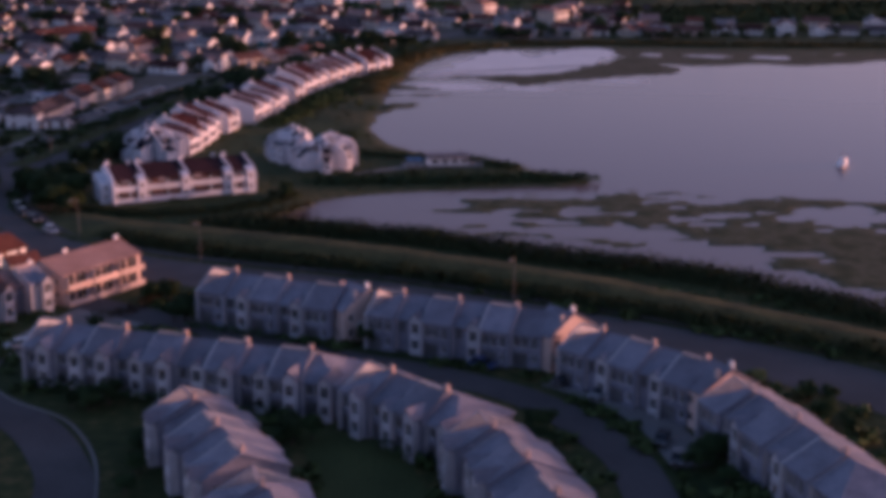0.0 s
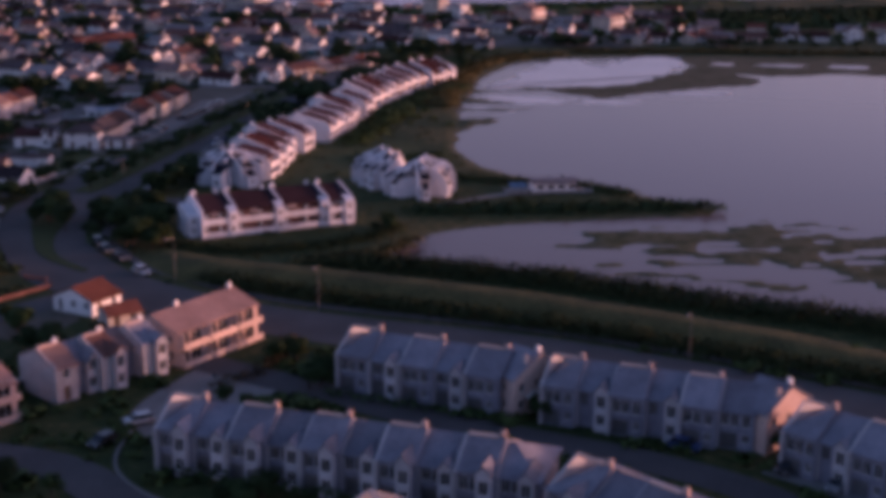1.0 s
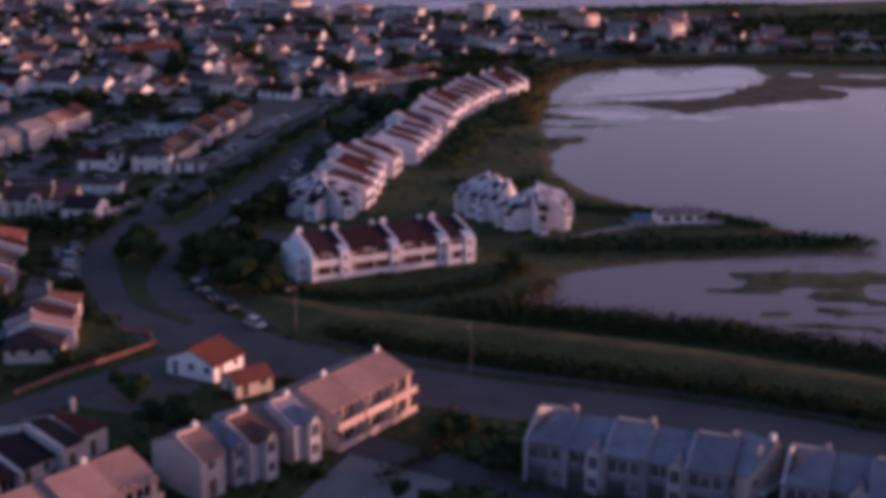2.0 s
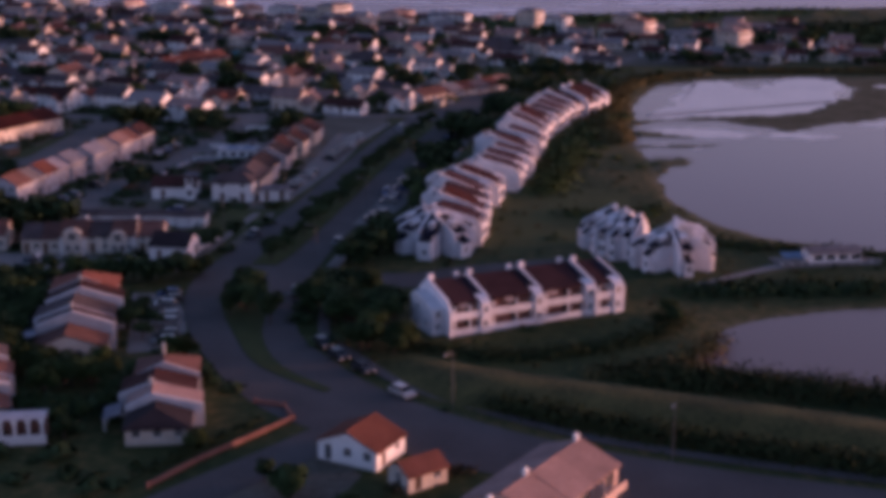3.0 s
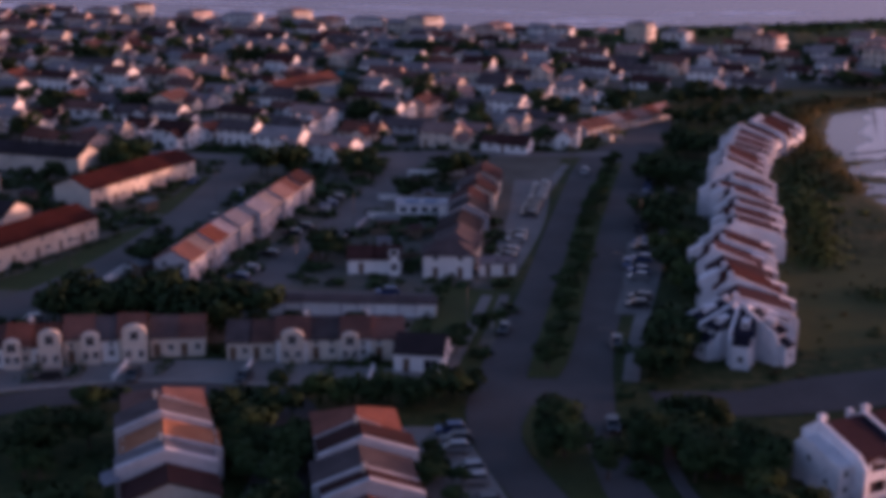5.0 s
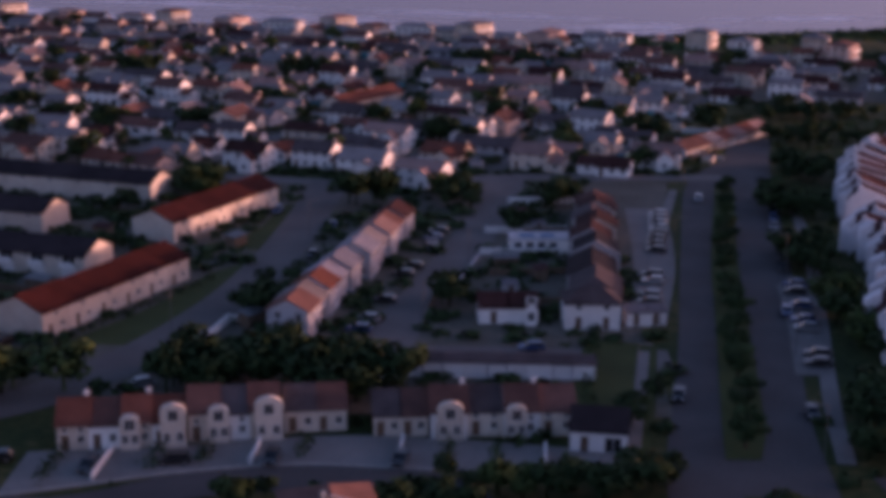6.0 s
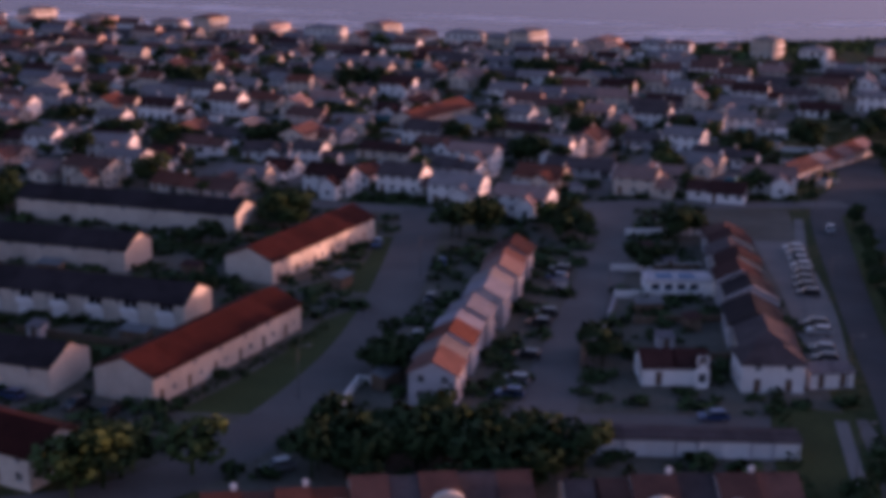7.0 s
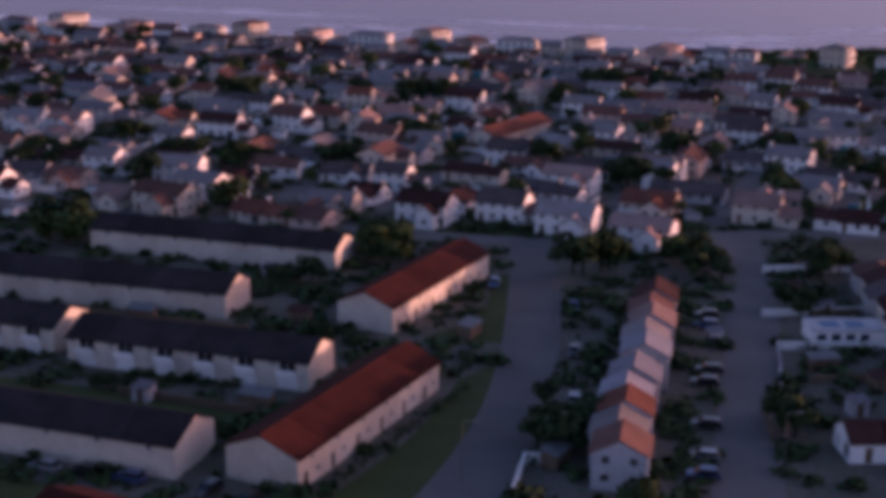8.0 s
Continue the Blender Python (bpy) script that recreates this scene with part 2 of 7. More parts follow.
def part(name, data, mat, parent, label="", at=None):
    """One mesh object under a thing or a part; data is a Geo or a mesh that is shared."""
    ob = new(name, data.mesh(name, mat) if isinstance(data, Geo) else data)
    ob.parent = parent
    if at is not None:
        ob.matrix_basis = at
    if label:
        ob["label"] = label
    return ob


def thing(name, x, y, ang, label, category, group="", z=0.0, kind=""):
    ob = new(name)
    ob.matrix_basis = pose(x, y, z, 0, 0, ang)
    return tagged(ob, label, category, group, kind)


SHARED = {}


def shared(key, build):
    if key not in SHARED:
        SHARED[key] = build()
    return SHARED[key]


def two_tone(name, first, second):
    """One mesh of two Geos, each with its own material."""
    (ga, ma), (gb, mb) = first, second
    me = bpy.data.meshes.new(name)
    k = len(ga.v)
    me.from_pydata(ga.v + gb.v, [], ga.f + [tuple(i + k for i in f) for f in gb.f])
    me.materials.append(M[ma])
    me.materials.append(M[mb])
    me.polygons.foreach_set("material_index", [0] * len(ga.f) + [1] * len(gb.f))
    b = bmesh.new()
    b.from_mesh(me)
    bmesh.ops.remove_doubles(b, verts=b.verts, dist=0.0005)
    bmesh.ops.recalc_face_normals(b, faces=b.faces)
    b.to_mesh(me)
    b.free()
    return me


def pane_mesh(w, h, mat="frame_white"):
    """A dark pane in a painted frame with a middle bar and a sill."""
    def build():
        t = 0.07
        panes, fr = Geo(), Geo()
        xs, zs = [-w / 2, -w / 2 + t, -t / 2, t / 2, w / 2 - t, w / 2], [0, t, h - t, h]
        for i, (a, b) in enumerate(zip(xs, xs[1:])):
            for j, (c, d) in enumerate(zip(zs, zs[1:])):
                if j == 1 and i in (1, 3):
                    panes.face((a, 0, c), (b, 0, c), (b, 0, d), (a, 0, d))
                    for p, q in (((a, c), (b, c)), ((b, c), (b, d)), ((b, d), (a, d)), ((a, d), (a, c))):
                        fr.face((p[0], 0, p[1]), (q[0], 0, q[1]), (q[0], -0.06, q[1]), (p[0], -0.06, p[1]))
                else:
                    fr.face((a, -0.06, c), (b, -0.06, c), (b, -0.06, d), (a, -0.06, d))
        return two_tone("window", (panes, "glass"), (fr, mat))
    return shared(("pane", w, h, mat), build)


def panel(g, p, ang, length, z0, z1, holes, deep=0.2):
    """An upright wall face from p along ang, with real openings (s0, s1, z0, z1) and their reveals."""
    ca, sa = math.cos(ang), math.sin(ang)
    at = lambda s, z, d=0.0: (p[0] + ca * s - sa * d, p[1] + sa * s + ca * d, z)
    ss = sorted({0.0, length, *(round(h[0], 3) for h in holes), *(round(h[1], 3) for h in holes)})
    zs = sorted({z0, z1, *(round(h[2], 3) for h in holes), *(round(h[3], 3) for h in holes)})
    for a, b in zip(ss, ss[1:]):
        for c, d in zip(zs, zs[1:]):
            if not any(h[0] - 0.01 < a and b < h[1] + 0.01 and h[2] - 0.01 < c and d < h[3] + 0.01 for h in holes):
                g.face(at(a, c), at(b, c), at(b, d), at(a, d))
    for a, b, c, d in holes:
        g.face(at(a, c), at(a, d), at(a, d, deep), at(a, c, deep)).face(at(b, c), at(b, d), at(b, d, deep), at(b, c, deep))
        g.face(at(a, c), at(b, c), at(b, c, deep), at(a, c, deep)).face(at(a, d), at(b, d), at(b, d, deep), at(a, d, deep))


def glaze(parent, p, ang, holes, deep=0.2, frame="frame_white", doors=False, door="door_brown"):
    ca, sa = math.cos(ang), math.sin(ang)
    for a, b, c, d in holes:
        s = (a + b) / 2
        m = Matrix.Translation((p[0] + ca * s - sa * (deep - 0.04), p[1] + sa * s + ca * (deep - 0.04), c)) @ Matrix.Rotation(ang, 4, "Z")
        w, h = round(b - a, 2), round(d - c, 2)
        if doors and c < 0.15 and w < 1.3:
            part("door", shared(("door", w, h, door), lambda: Geo().box(-w / 2, w / 2, 0, 0.06, 0, h).box(w / 2 - 0.2, w / 2 - 0.1, -0.06, 0.0, 1.0, 1.12).mesh("door", door)), None, parent, at=m)
        else:
            part("window", pane_mesh(w, h, frame), None, parent, at=m)


def chimney_mesh(mat):
    def build():
        g = Geo().box(-0.4, 0.4, -0.3, 0.3, -1.2, 1.0).box(-0.48, 0.48, -0.38, 0.38, 1.0, 1.12)
        return g.box(-0.28, -0.05, -0.12, 0.12, 1.12, 1.4).box(0.05, 0.28, -0.12, 0.12, 1.12, 1.4).mesh("chimney", mat)
    return shared(("chimney", mat), build)


# ---- ground, lagoon and sea ----
def smooth_line(pts, step=3.0):
    """A smooth curve through a few points, as evenly spaced points."""
    p = [Vector((*q, 0)) for q in pts]
    p = [p[0] * 2 - p[1]] + p + [p[-1] * 2 - p[-2]]
    out = []
    for a, b, c, d in zip(p, p[1:], p[2:], p[3:]):
        n = max(2, int((c - b).length / step))
        for i in range(n):
            t = i / n
            out.append(0.5 * (2 * b + (c - a) * t + (2 * a - 5 * b + 4 * c - d) * t * t + (3 * b - a - 3 * c + d) * t ** 3))
    out.append(p[-2].copy())
    return np.array([(v.x, v.y) for v in out])


def inside_distance(X, Y, poly):
    """Metres to the outline of a polygon: positive inside, negative outside."""
    best = np.full(X.shape, 1e9)
    inside = np.zeros(X.shape, bool)
    for (x0, y0), (x1, y1) in zip(poly, np.roll(poly, -1, 0)):
        dx, dy = x1 - x0, y1 - y0
        t = np.clip(((X - x0) * dx + (Y - y0) * dy) / (dx * dx + dy * dy + 1e-9), 0, 1)
        best = np.minimum(best, np.hypot(X - x0 - t * dx, Y - y0 - t * dy))
        if dy != 0:
            inside ^= ((y0 > Y) != (y1 > Y)) & (X < dx * (Y - y0) / dy + x0)
    return np.where(inside, best, -best)


LAKE = smooth_line([(-34, 282), (-31, 290), (-26, 297), (-12, 306), (8, 309), (24, 313), (38, 319), (26, 331), (12, 348), (-2, 354), (-13, 367), (-20, 388),
                    (-19, 424), (-19, 458), (-16, 487), (-13, 506), (-9, 533), (-2, 561), (10, 582), (26, 592), (76, 606), (140, 600), (200, 604), (330, 620), (420, 540),
                    (420, 330), (300, 235), (170, 190), (110, 196), (90, 208), (74, 219), (60, 233), (46, 244), (24, 252), (2, 265), (-10, 271), (-24, 276)], 6.0)
LAKE_X, LAKE_Y = np.meshgrid(np.arange(-640, 461, 5.0), np.arange(80, 1001, 5.0))
LAKE_D = inside_distance(LAKE_X, LAKE_Y, LAKE)


def shore(x, y):
    """Metres from a place to the lagoon's shore, positive on the water."""
    i, j = int(np.clip(round((y - 80) / 5), 0, LAKE_D.shape[0] - 1)), int(np.clip(round((x + 640) / 5), 0, LAKE_D.shape[1] - 1))
    return LAKE_D[i, j]


MUD = [  # banks that rise out of the lagoon: middle x, y, half length, half width, turn, rise
    (44, 291, 34, 17, 2, 0.72), (78, 268, 22, 12, -10, 0.75), (60, 270, 16, 8, -12, 0.62), (82, 300, 18, 5, -8, 0.72), (74, 282, 14, 8, 6, 0.68), (88, 254, 26, 26, -20, 1.0), (80, 238, 16, 12, -30, 0.9), (124, 266, 40, 28, -10, 0.95), (12, 297, 16, 5, 10, 0.62),
    (-12, 476, 14, 4, -20, 0.7), (-14, 436, 14, 5, 70, 0.7),
    (168, 590, 46, 9, 12, 0.75), (-6, 288, 12, 2.5, 0, 0.56), (14, 276, 22, 3.0, -4, 0.56), (34, 262, 24, 3.5, -24, 0.56), (104, 300, 18, 4, 5, 0.62), (130, 284, 24, 7, 0, 0.7), (4, 270, 14, 2.0, -12, 0.55), (-6, 460, 12, 3, 10, 0.6), (-8, 500, 10, 3, 20, 0.6),
]
COAST = np.array([(-5000, 1500), (-900, 1090), (-600, 985), (-417, 925), (-213, 868), (-112, 840), (-43, 835), (60, 868), (154, 915), (300, 990), (600, 1130), (5000, 2400)])


def noise2(X, Y, size, seed):
    out = np.empty(X.shape)
    for i in np.ndindex(X.shape):
        out[i] = noise.fractal(Vector((X[i] / size, Y[i] / size, seed)), 1.0, 2.0, 4)
    return out


def axis(fine0, fine1, step, mid0, mid1, mstep, lo, hi):
    a = list(np.arange(mid0, fine0, mstep)) + list(np.arange(fine0, fine1, step)) + list(np.arange(fine1, mid1 + 0.1, mstep))
    w, up, dn = mstep, [], []
    while a[-1] + sum(up) < hi:
        w *= 1.5
        up.append(w)
    ends = a[-1] + np.cumsum(up)
    w = mstep
    while a[0] - sum(dn) > lo:
        w *= 1.5
        dn.append(w)
    starts = a[0] - np.cumsum(dn)
    return np.concatenate([starts[::-1], a, ends])


def build_ground():
    xs = axis(-44, 170, 1.8, -420, 420, 9, -4800, 4800)
    ys = axis(206, 612, 2.2, 60, 960, 9, -4800, 4800)
    X, Y = np.meshgrid(xs, ys)
    near = (np.abs(X) < 600) & (Y > 0) & (Y < 1100)
    N = np.zeros(X.shape)
    R = np.zeros(X.shape)
    N[near] = noise2(X[near] * 0.6, Y[near] * 1.3, 14.0, 1.0)
    R[near] = noise2(X[near] * 0.5, Y[near] * 1.5, 4.0, 7.0)
    d = inside_distance(X, Y, LAKE) + 2.2 * N + 1.0 * R
    Z = -0.04 + 0.03 * N
    Z += np.where(d > -4, -np.clip((d + 4) / 8, 0, 1) * 0.95, 0)
    for mx, my, a, b, turn, rise in MUD:
        c, s = math.cos(radians(turn)), math.sin(radians(turn))
        u, v = ((X - mx) * c + (Y - my) * s) / a, (-(X - mx) * s + (Y - my) * c) / b
        q = np.clip(1.55 - (u * u + v * v) + 1.0 * N + 1.2 * R, 0, 1)
        Z = np.where(d > 0, Z + q * rise, Z)
    Z = np.where(d > 5, np.minimum(Z, -0.33 + 0.05 * N + 0.05 * R), Z)
    coast = np.interp(X, COAST[:, 0], COAST[:, 1])
    s = Y - coast + 6 * N
    dune = np.clip(1 - np.abs(s + 50) / 60, 0, 1) * np.clip((X + 60) / 80, 0, 1)
    Z += dune * (2.5 + 2.5 * N)
    Z -= np.clip((s + 14) / 60, 0, 1) * 4.0
    ny, nx = X.shape
    me = bpy.data.meshes.new("ground")
    i = np.arange(nx * ny).reshape(ny, nx)
    quads = np.stack([i[:-1, :-1], i[:-1, 1:], i[1:, 1:], i[1:, :-1]], -1).reshape(-1, 4)
    me.from_pydata(np.stack([X, Y, Z], -1).reshape(-1, 3).tolist(), [], quads.tolist())
    me.materials.append(M["ground"])
    me.polygons.foreach_set("use_smooth", [True] * len(me.polygons))
    return tagged(new("ground", me), "flat coastal land of grass, earth and tidal mud", "ground", kind="structure")


build_ground()
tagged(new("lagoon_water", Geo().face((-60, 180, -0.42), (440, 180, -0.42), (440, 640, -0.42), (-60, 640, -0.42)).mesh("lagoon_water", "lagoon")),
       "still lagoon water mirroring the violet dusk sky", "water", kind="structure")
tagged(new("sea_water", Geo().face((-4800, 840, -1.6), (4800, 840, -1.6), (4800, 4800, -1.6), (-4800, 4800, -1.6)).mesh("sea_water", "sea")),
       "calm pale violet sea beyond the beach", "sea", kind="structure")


def strip(name, left, right, z, mat, label, category, thick=0.0, step=4.0):
    """A sheet between two smooth edges; thick: a raised slab with sides, as a kerb or a pavement."""
    a, b = smooth_line(left, step), smooth_line(right, step)
    n = max(len(a), len(b))
    pick = lambda c: np.stack([np.interp(np.linspace(0, 1, n), np.linspace(0, 1, len(c)), c[:, k]) for k in (0, 1)], 1)
    a, b = pick(a), pick(b)
    g = Geo()
    for k in range(n - 1):
        g.face((*a[k], z), (*b[k], z), (*b[k + 1], z), (*a[k + 1], z))
        if thick:
            for e in (a, b):
                g.face((*e[k], z), (*e[k + 1], z), (*e[k + 1], z - thick), (*e[k], z - thick))
    if thick:
        for k in (0, n - 1):
            g.face((*a[k], z), (*b[k], z), (*b[k], z - thick), (*a[k], z - thick))
    return tagged(new(name, g.mesh(name, mat)), label, category, kind="structure")


def band(name, centre, half, z, mat, label, category, thick=0.0, offset=0.0):
    """A strip of even width along a line, set aside from it by offset (to its right)."""
    c = smooth_line(centre, 6.0)
    d = np.gradient(c, axis=0)
    d /= np.linalg.norm(d, axis=1)[:, None]
    r = np.stack([d[:, 1], -d[:, 0]], 1)
    return strip(name, (c + r * (offset - half)).tolist(), (c + r * (offset + half)).tolist(), z, mat, label, category, thick)


BLVD_W = [(-62, 560), (-71, 528), (-85, 498), (-98, 431), (-107, 379), (-112, 353), (-117, 328), (-118, 312), (-114, 293), (-105, 271), (-96, 257), (-84, 248), (-66, 238), (-45, 228), (-15, 217), (10, 206), (38, 190), (60, 170), (86, 136)]
BLVD_E = [(-50, 560), (-58, 528), (-66, 489), (-79, 419), (-93, 354), (-97, 325), (-98, 307), (-96, 291), (-90, 279), (-82, 267), (-71, 257), (-57, 248), (-40, 241), (-9, 231), (21, 216), (47, 201), (67, 185), (86, 165), (112, 130)]
strip("road_main", BLVD_W, BLVD_E, 0.03, "asphalt_dark", "worn grey asphalt boulevard along the lagoon", "road")
band("road_cross", [(-75, 505), (-105, 502), (-130, 502), (-160, 492), (-200, 500), (-260, 515), (-340, 540)], 3.6, 0.034, "asphalt", "narrow asphalt cross street", "road")
band("road_middle", [(-129, 500), (-137, 450), (-146, 409), (-151, 388), (-155, 369)], 4.4, 0.038, "asphalt", "grey asphalt residential street", "road")
band("road_garages", [(-160, 369), (-140, 369), (-110, 368)], 4.8, 0.042, "asphalt", "asphalt yard in front of garages", "road")
band("road_west", [(-172, 496), (-174, 460), (-177, 425), (-182, 395), (-192, 366), (-206, 346), (-232, 338)], 4.6, 0.046, "asphalt", "grey asphalt estate street", "road")
band("road_south", [(-250, 326), (-215, 319), (-190, 314.5), (-178, 320.5), (-163, 324), (-146, 322.5), (-141, 312), (-141, 290), (-142, 255), (-140, 215)], 3.6, 0.05, "asphalt_dark", "asphalt street in front of the terraces", "road")
band("road_side", [(-84, 255), (-95, 241), (-104, 230), (-115, 215), (-127, 195)], 3.4, 0.058, "asphalt_dark", "narrow asphalt side street", "road")
band("road_loop", [(-60, 218), (-44, 208), (-25, 196), (0, 184), (13, 174), (21, 160), (24, 148), (24, 120), (20, 90)], 3.2, 0.05, "asphalt_dark", "curved asphalt lane between grey terraces", "road")
band("road_court", [(-92, 187), (-72, 181), (-62.5, 172.5), (-53, 163.5), (-46.5, 152.5), (-43, 141), (-40, 110)], 3.4, 0.054, "asphalt_dark", "curved asphalt court", "road")
band("kerb_court", [(-62.5, 206), (-64.7, 189), (-63.5, 179.5), (-57.6, 172), (-49.6, 166.2), (-43.2, 155.5), (-39.6, 143), (-37, 125)], 0.2, 0.14, "paving", "worn curved kerb of the court", "kerb", 0.2)
strip("parking_loop", [(14, 180.5), (20.5, 174.5), (25.6, 166), (28.2, 152)], [(18, 184), (25, 178), (31, 168), (33.5, 154)], 0.035, "paving", "pale parking bays beside the curved lane", "pavement")
strip("pavement_court", [(-60, 216), (-66, 198), (-60, 186)], [(-46, 210), (-52, 196), (-54, 184)], 0.02, "paving", "paved forecourt of the terraces", "pavement")
strip("parking_lot", [(-127, 312), (-121, 281)], [(-119, 312), (-112, 284)], 0.024, "paving", "small parking lot beside the boulevard", "pavement")
strip("parking_middle", [(-104, 470), (-108, 425), (-114, 385)], [(-95, 470), (-100, 425), (-108, 385)], 0.026, "paving", "row of parking bays beside the boulevard", "pavement")
strip("parking_villas", [(-84, 410), (-88, 385), (-92.5, 362)], [(-78.5, 410), (-82, 385), (-86.5, 362)], 0.15, "paving", "pale parking bays in front of the villas", "pavement", 0.1)
strip("forecourt_villas", [(-92, 326), (-78, 327), (-70, 331.5), (-48, 339)], [(-91, 317), (-76, 317.5), (-60, 321.5), (-47, 328)], 0.05, "asphalt_dark", "grey forecourt between the white villas", "pavement")
strip("pavement_terraces", [(-197, 331), (-178, 333.5), (-163, 337), (-146, 337), (-122, 333)], [(-197, 318.6), (-178, 325.2), (-163, 328.2), (-146, 327), (-122, 326.5)], 0.065, "paving", "paved forecourts of the cream terraces", "pavement")
band("kerb_terraces", [(-197, 318.2), (-188, 321.2), (-178, 324.9), (-163, 328), (-146, 326.7)], 0.3, 0.2, "kerb", "pale curved kerb in front of the terraces", "kerb", 0.2)
for key, pts in (("yard_town", [(-560, 505), (-100, 506), (-86, 585), (-62, 632), (60, 634), (62, 690), (-40, 768), (-120, 812), (-213, 838), (-417, 893), (-560, 940)]),
                 ("yard_bend", [(-101, 231), (-98, 235.5), (-93.4, 240.4), (-88.6, 246.6), (-87, 245), (-83, 238), (-85, 232), (-91, 227)]),
                 ("yard_estate", [(-300, 350), (-208, 352), (-190, 345), (-113, 345), (-112, 390), (-100, 440), (-90, 498), (-300, 500)])):
    tagged(new(key, Geo().face(*[(x, y, 0.014 if key == "yard_town" else 0.01) for x, y in pts]).mesh(key, "yard")), "yards and gardens of worn earth and gravel between houses", "ground", kind="structure")
strip("spit_path", [(-30, 320), (-12, 334), (-8, 337)], [(-30, 318), (-12, 331), (-6, 333)], 0.05, "paving", "pale footpath to the pavilion", "path")

# kerbed islands and verges
strip("median_north", [(-79.3, 493), (-92.3, 429), (-99.2, 389), (-107, 344), (-109, 331)], [(-74.7, 493), (-87.1, 429), (-93.8, 389), (-101.2, 344), (-104.5, 331)], 0.16, "lawn", "grassed median of the boulevard with a kerb", "median", 0.16)
strip("median_south", [(-109, 320), (-111, 308), (-106.5, 291), (-100.5, 276), (-90, 265.5)], [(-107, 320), (-103, 308), (-102, 291), (-97.5, 276.5), (-89, 266.5)], 0.16, "lawn", "grassed traffic island with a kerb", "median", 0.16)
strip("verge_west", [(-122, 378), (-127, 350), (-126, 332)], [(-111, 375), (-115, 350), (-119, 330)], 0.06, "lawn", "grass verge beside the boulevard", "lawn", 0.06)
band("pavement_west", [(-90, 489), (-103, 430), (-111, 385)], 1.0, 0.14, "paving", "narrow kerbed pavement", "pavement", 0.14)
band("pavement_verge", [(-113.6, 372), (-117, 352), (-121, 330)], 0.9, 0.14, "paving", "narrow kerbed pavement", "pavement", 0.14)
band("pavement_east", [(-62, 489), (-75, 419), (-89.5, 354), (-94, 330)], 1.2, 0.14, "paving", "narrow kerbed pavement", "pavement", 0.14)
band("pavement_bank", [(-93, 306), (-92, 291), (-86, 280), (-79, 269), (-68, 259.5), (-55, 250.5), (-38, 243.5), (-8, 233.5), (22, 218.5), (48, 203.5), (69, 187)], 0.9, 0.14, "asphalt_dark", "narrow kerbed pavement along the bank", "pavement", 0.14)
strip("lawn_court", [(-19, 165), (-14, 143), (-10, 120)], [(-6, 160), (-1, 143), (2, 120)], 0.03, "lawn", "shaded lawn between the terraces", "lawn")
strip("lawn_west", [(-180, 424), (-184, 398), (-193, 372)], [(-188, 413), (-194, 393), (-204, 373)], 0.03, "lawn", "mown lawn along the long house", "lawn")
for k, pts in enumerate([[(-276, 414), (-246, 406), (-216, 397)], [(-292, 448), (-250, 440), (-214, 428)], [(-272, 475), (-240, 467), (-212, 459)], [(-246, 376), (-222, 368), (-212, 362)]]):
    band("lawn_gardens", pts, 4.0 - 0.4 * k, 0.022, "lawn", "worn garden lawn between the long houses", "lawn")
strip("lawn_north", [(-181, 470), (-184, 445), (-194, 432)], [(-176, 470), (-176, 445), (-181, 430)], 0.03, "lawn", "mown lawn along the long house", "lawn")
def surf(x, y, n, w, slope, seed):
    """A ragged field of foam, drawn out along the shore."""
    a, b = [], []
    for k in range(25):
        u = k / 24
        ragged = noise.noise(Vector((u * 7, seed, 1.3))) * 0.7 + noise.noise(Vector((u * 19, seed, 4.1))) * 0.3
        half = 2.0 * w * max(0.03, math.sin(math.pi * u) * (0.55 + ragged))
        mid = y + n * slope * (u - 0.5) + 3 * noise.noise(Vector((u * 5, seed, 8.8)))
        a.append((x + n * (u - 0.5), mid + half))
        b.append((x + n * (u - 0.5), mid - half * 0.6))
    strip("surf", a, b, -1.56, "foam", "thin pale line of breaking surf", "surf")


for k, (x, y, n, w) in enumerate([(-330, 922, 110, 9), (-250, 896, 90, 8), (-150, 874, 80, 7), (-60, 868, 80, 9), (-215, 930, 120, 9), (-30, 905, 120, 8), (60, 960, 120, 9), (-400, 960, 120, 10), (-120, 960, 160, 10), (-300, 1010, 200, 12)]):
    surf(x, y, n, w, -0.28 if x < -60 else 0.2, k * 3.1)


def tidal_flat(name, outline, z, mat, label, seed, ragged=1.0):
    """A flat with a ragged edge that just breaks the lagoon's surface, sloping under it at the rim."""
    ring = smooth_line(list(outline) + [outline[0]], 1.5)[:-1]
    pts = [(float(x) + ragged * 2.4 * noise.fractal(Vector((x * 0.16, y * 0.16, seed)), 1.0, 2.0, 4), float(y) + ragged * 4.0 * noise.fractal(Vector((x * 0.16, y * 0.16, seed + 40)), 1.0, 2.0, 4)) for x, y in ring]
    g = Geo().face(*[(x, y, z) for x, y in pts])
    cx, cy = sum(p[0] for p in pts) / len(pts), sum(p[1] for p in pts) / len(pts)
    for (ax, ay), (bx, by) in zip(pts, pts[1:] + pts[:1]):
        g.face((ax, ay, z), (bx, by, z), (bx + (bx - cx) * 0.02, by + (by - cy) * 0.02, -0.5), (ax + (ax - cx) * 0.02, ay + (ay - cy) * 0.02, -0.5))
    tagged(new(name, g.mesh(name, mat)), label, "mudflat", kind="structure")


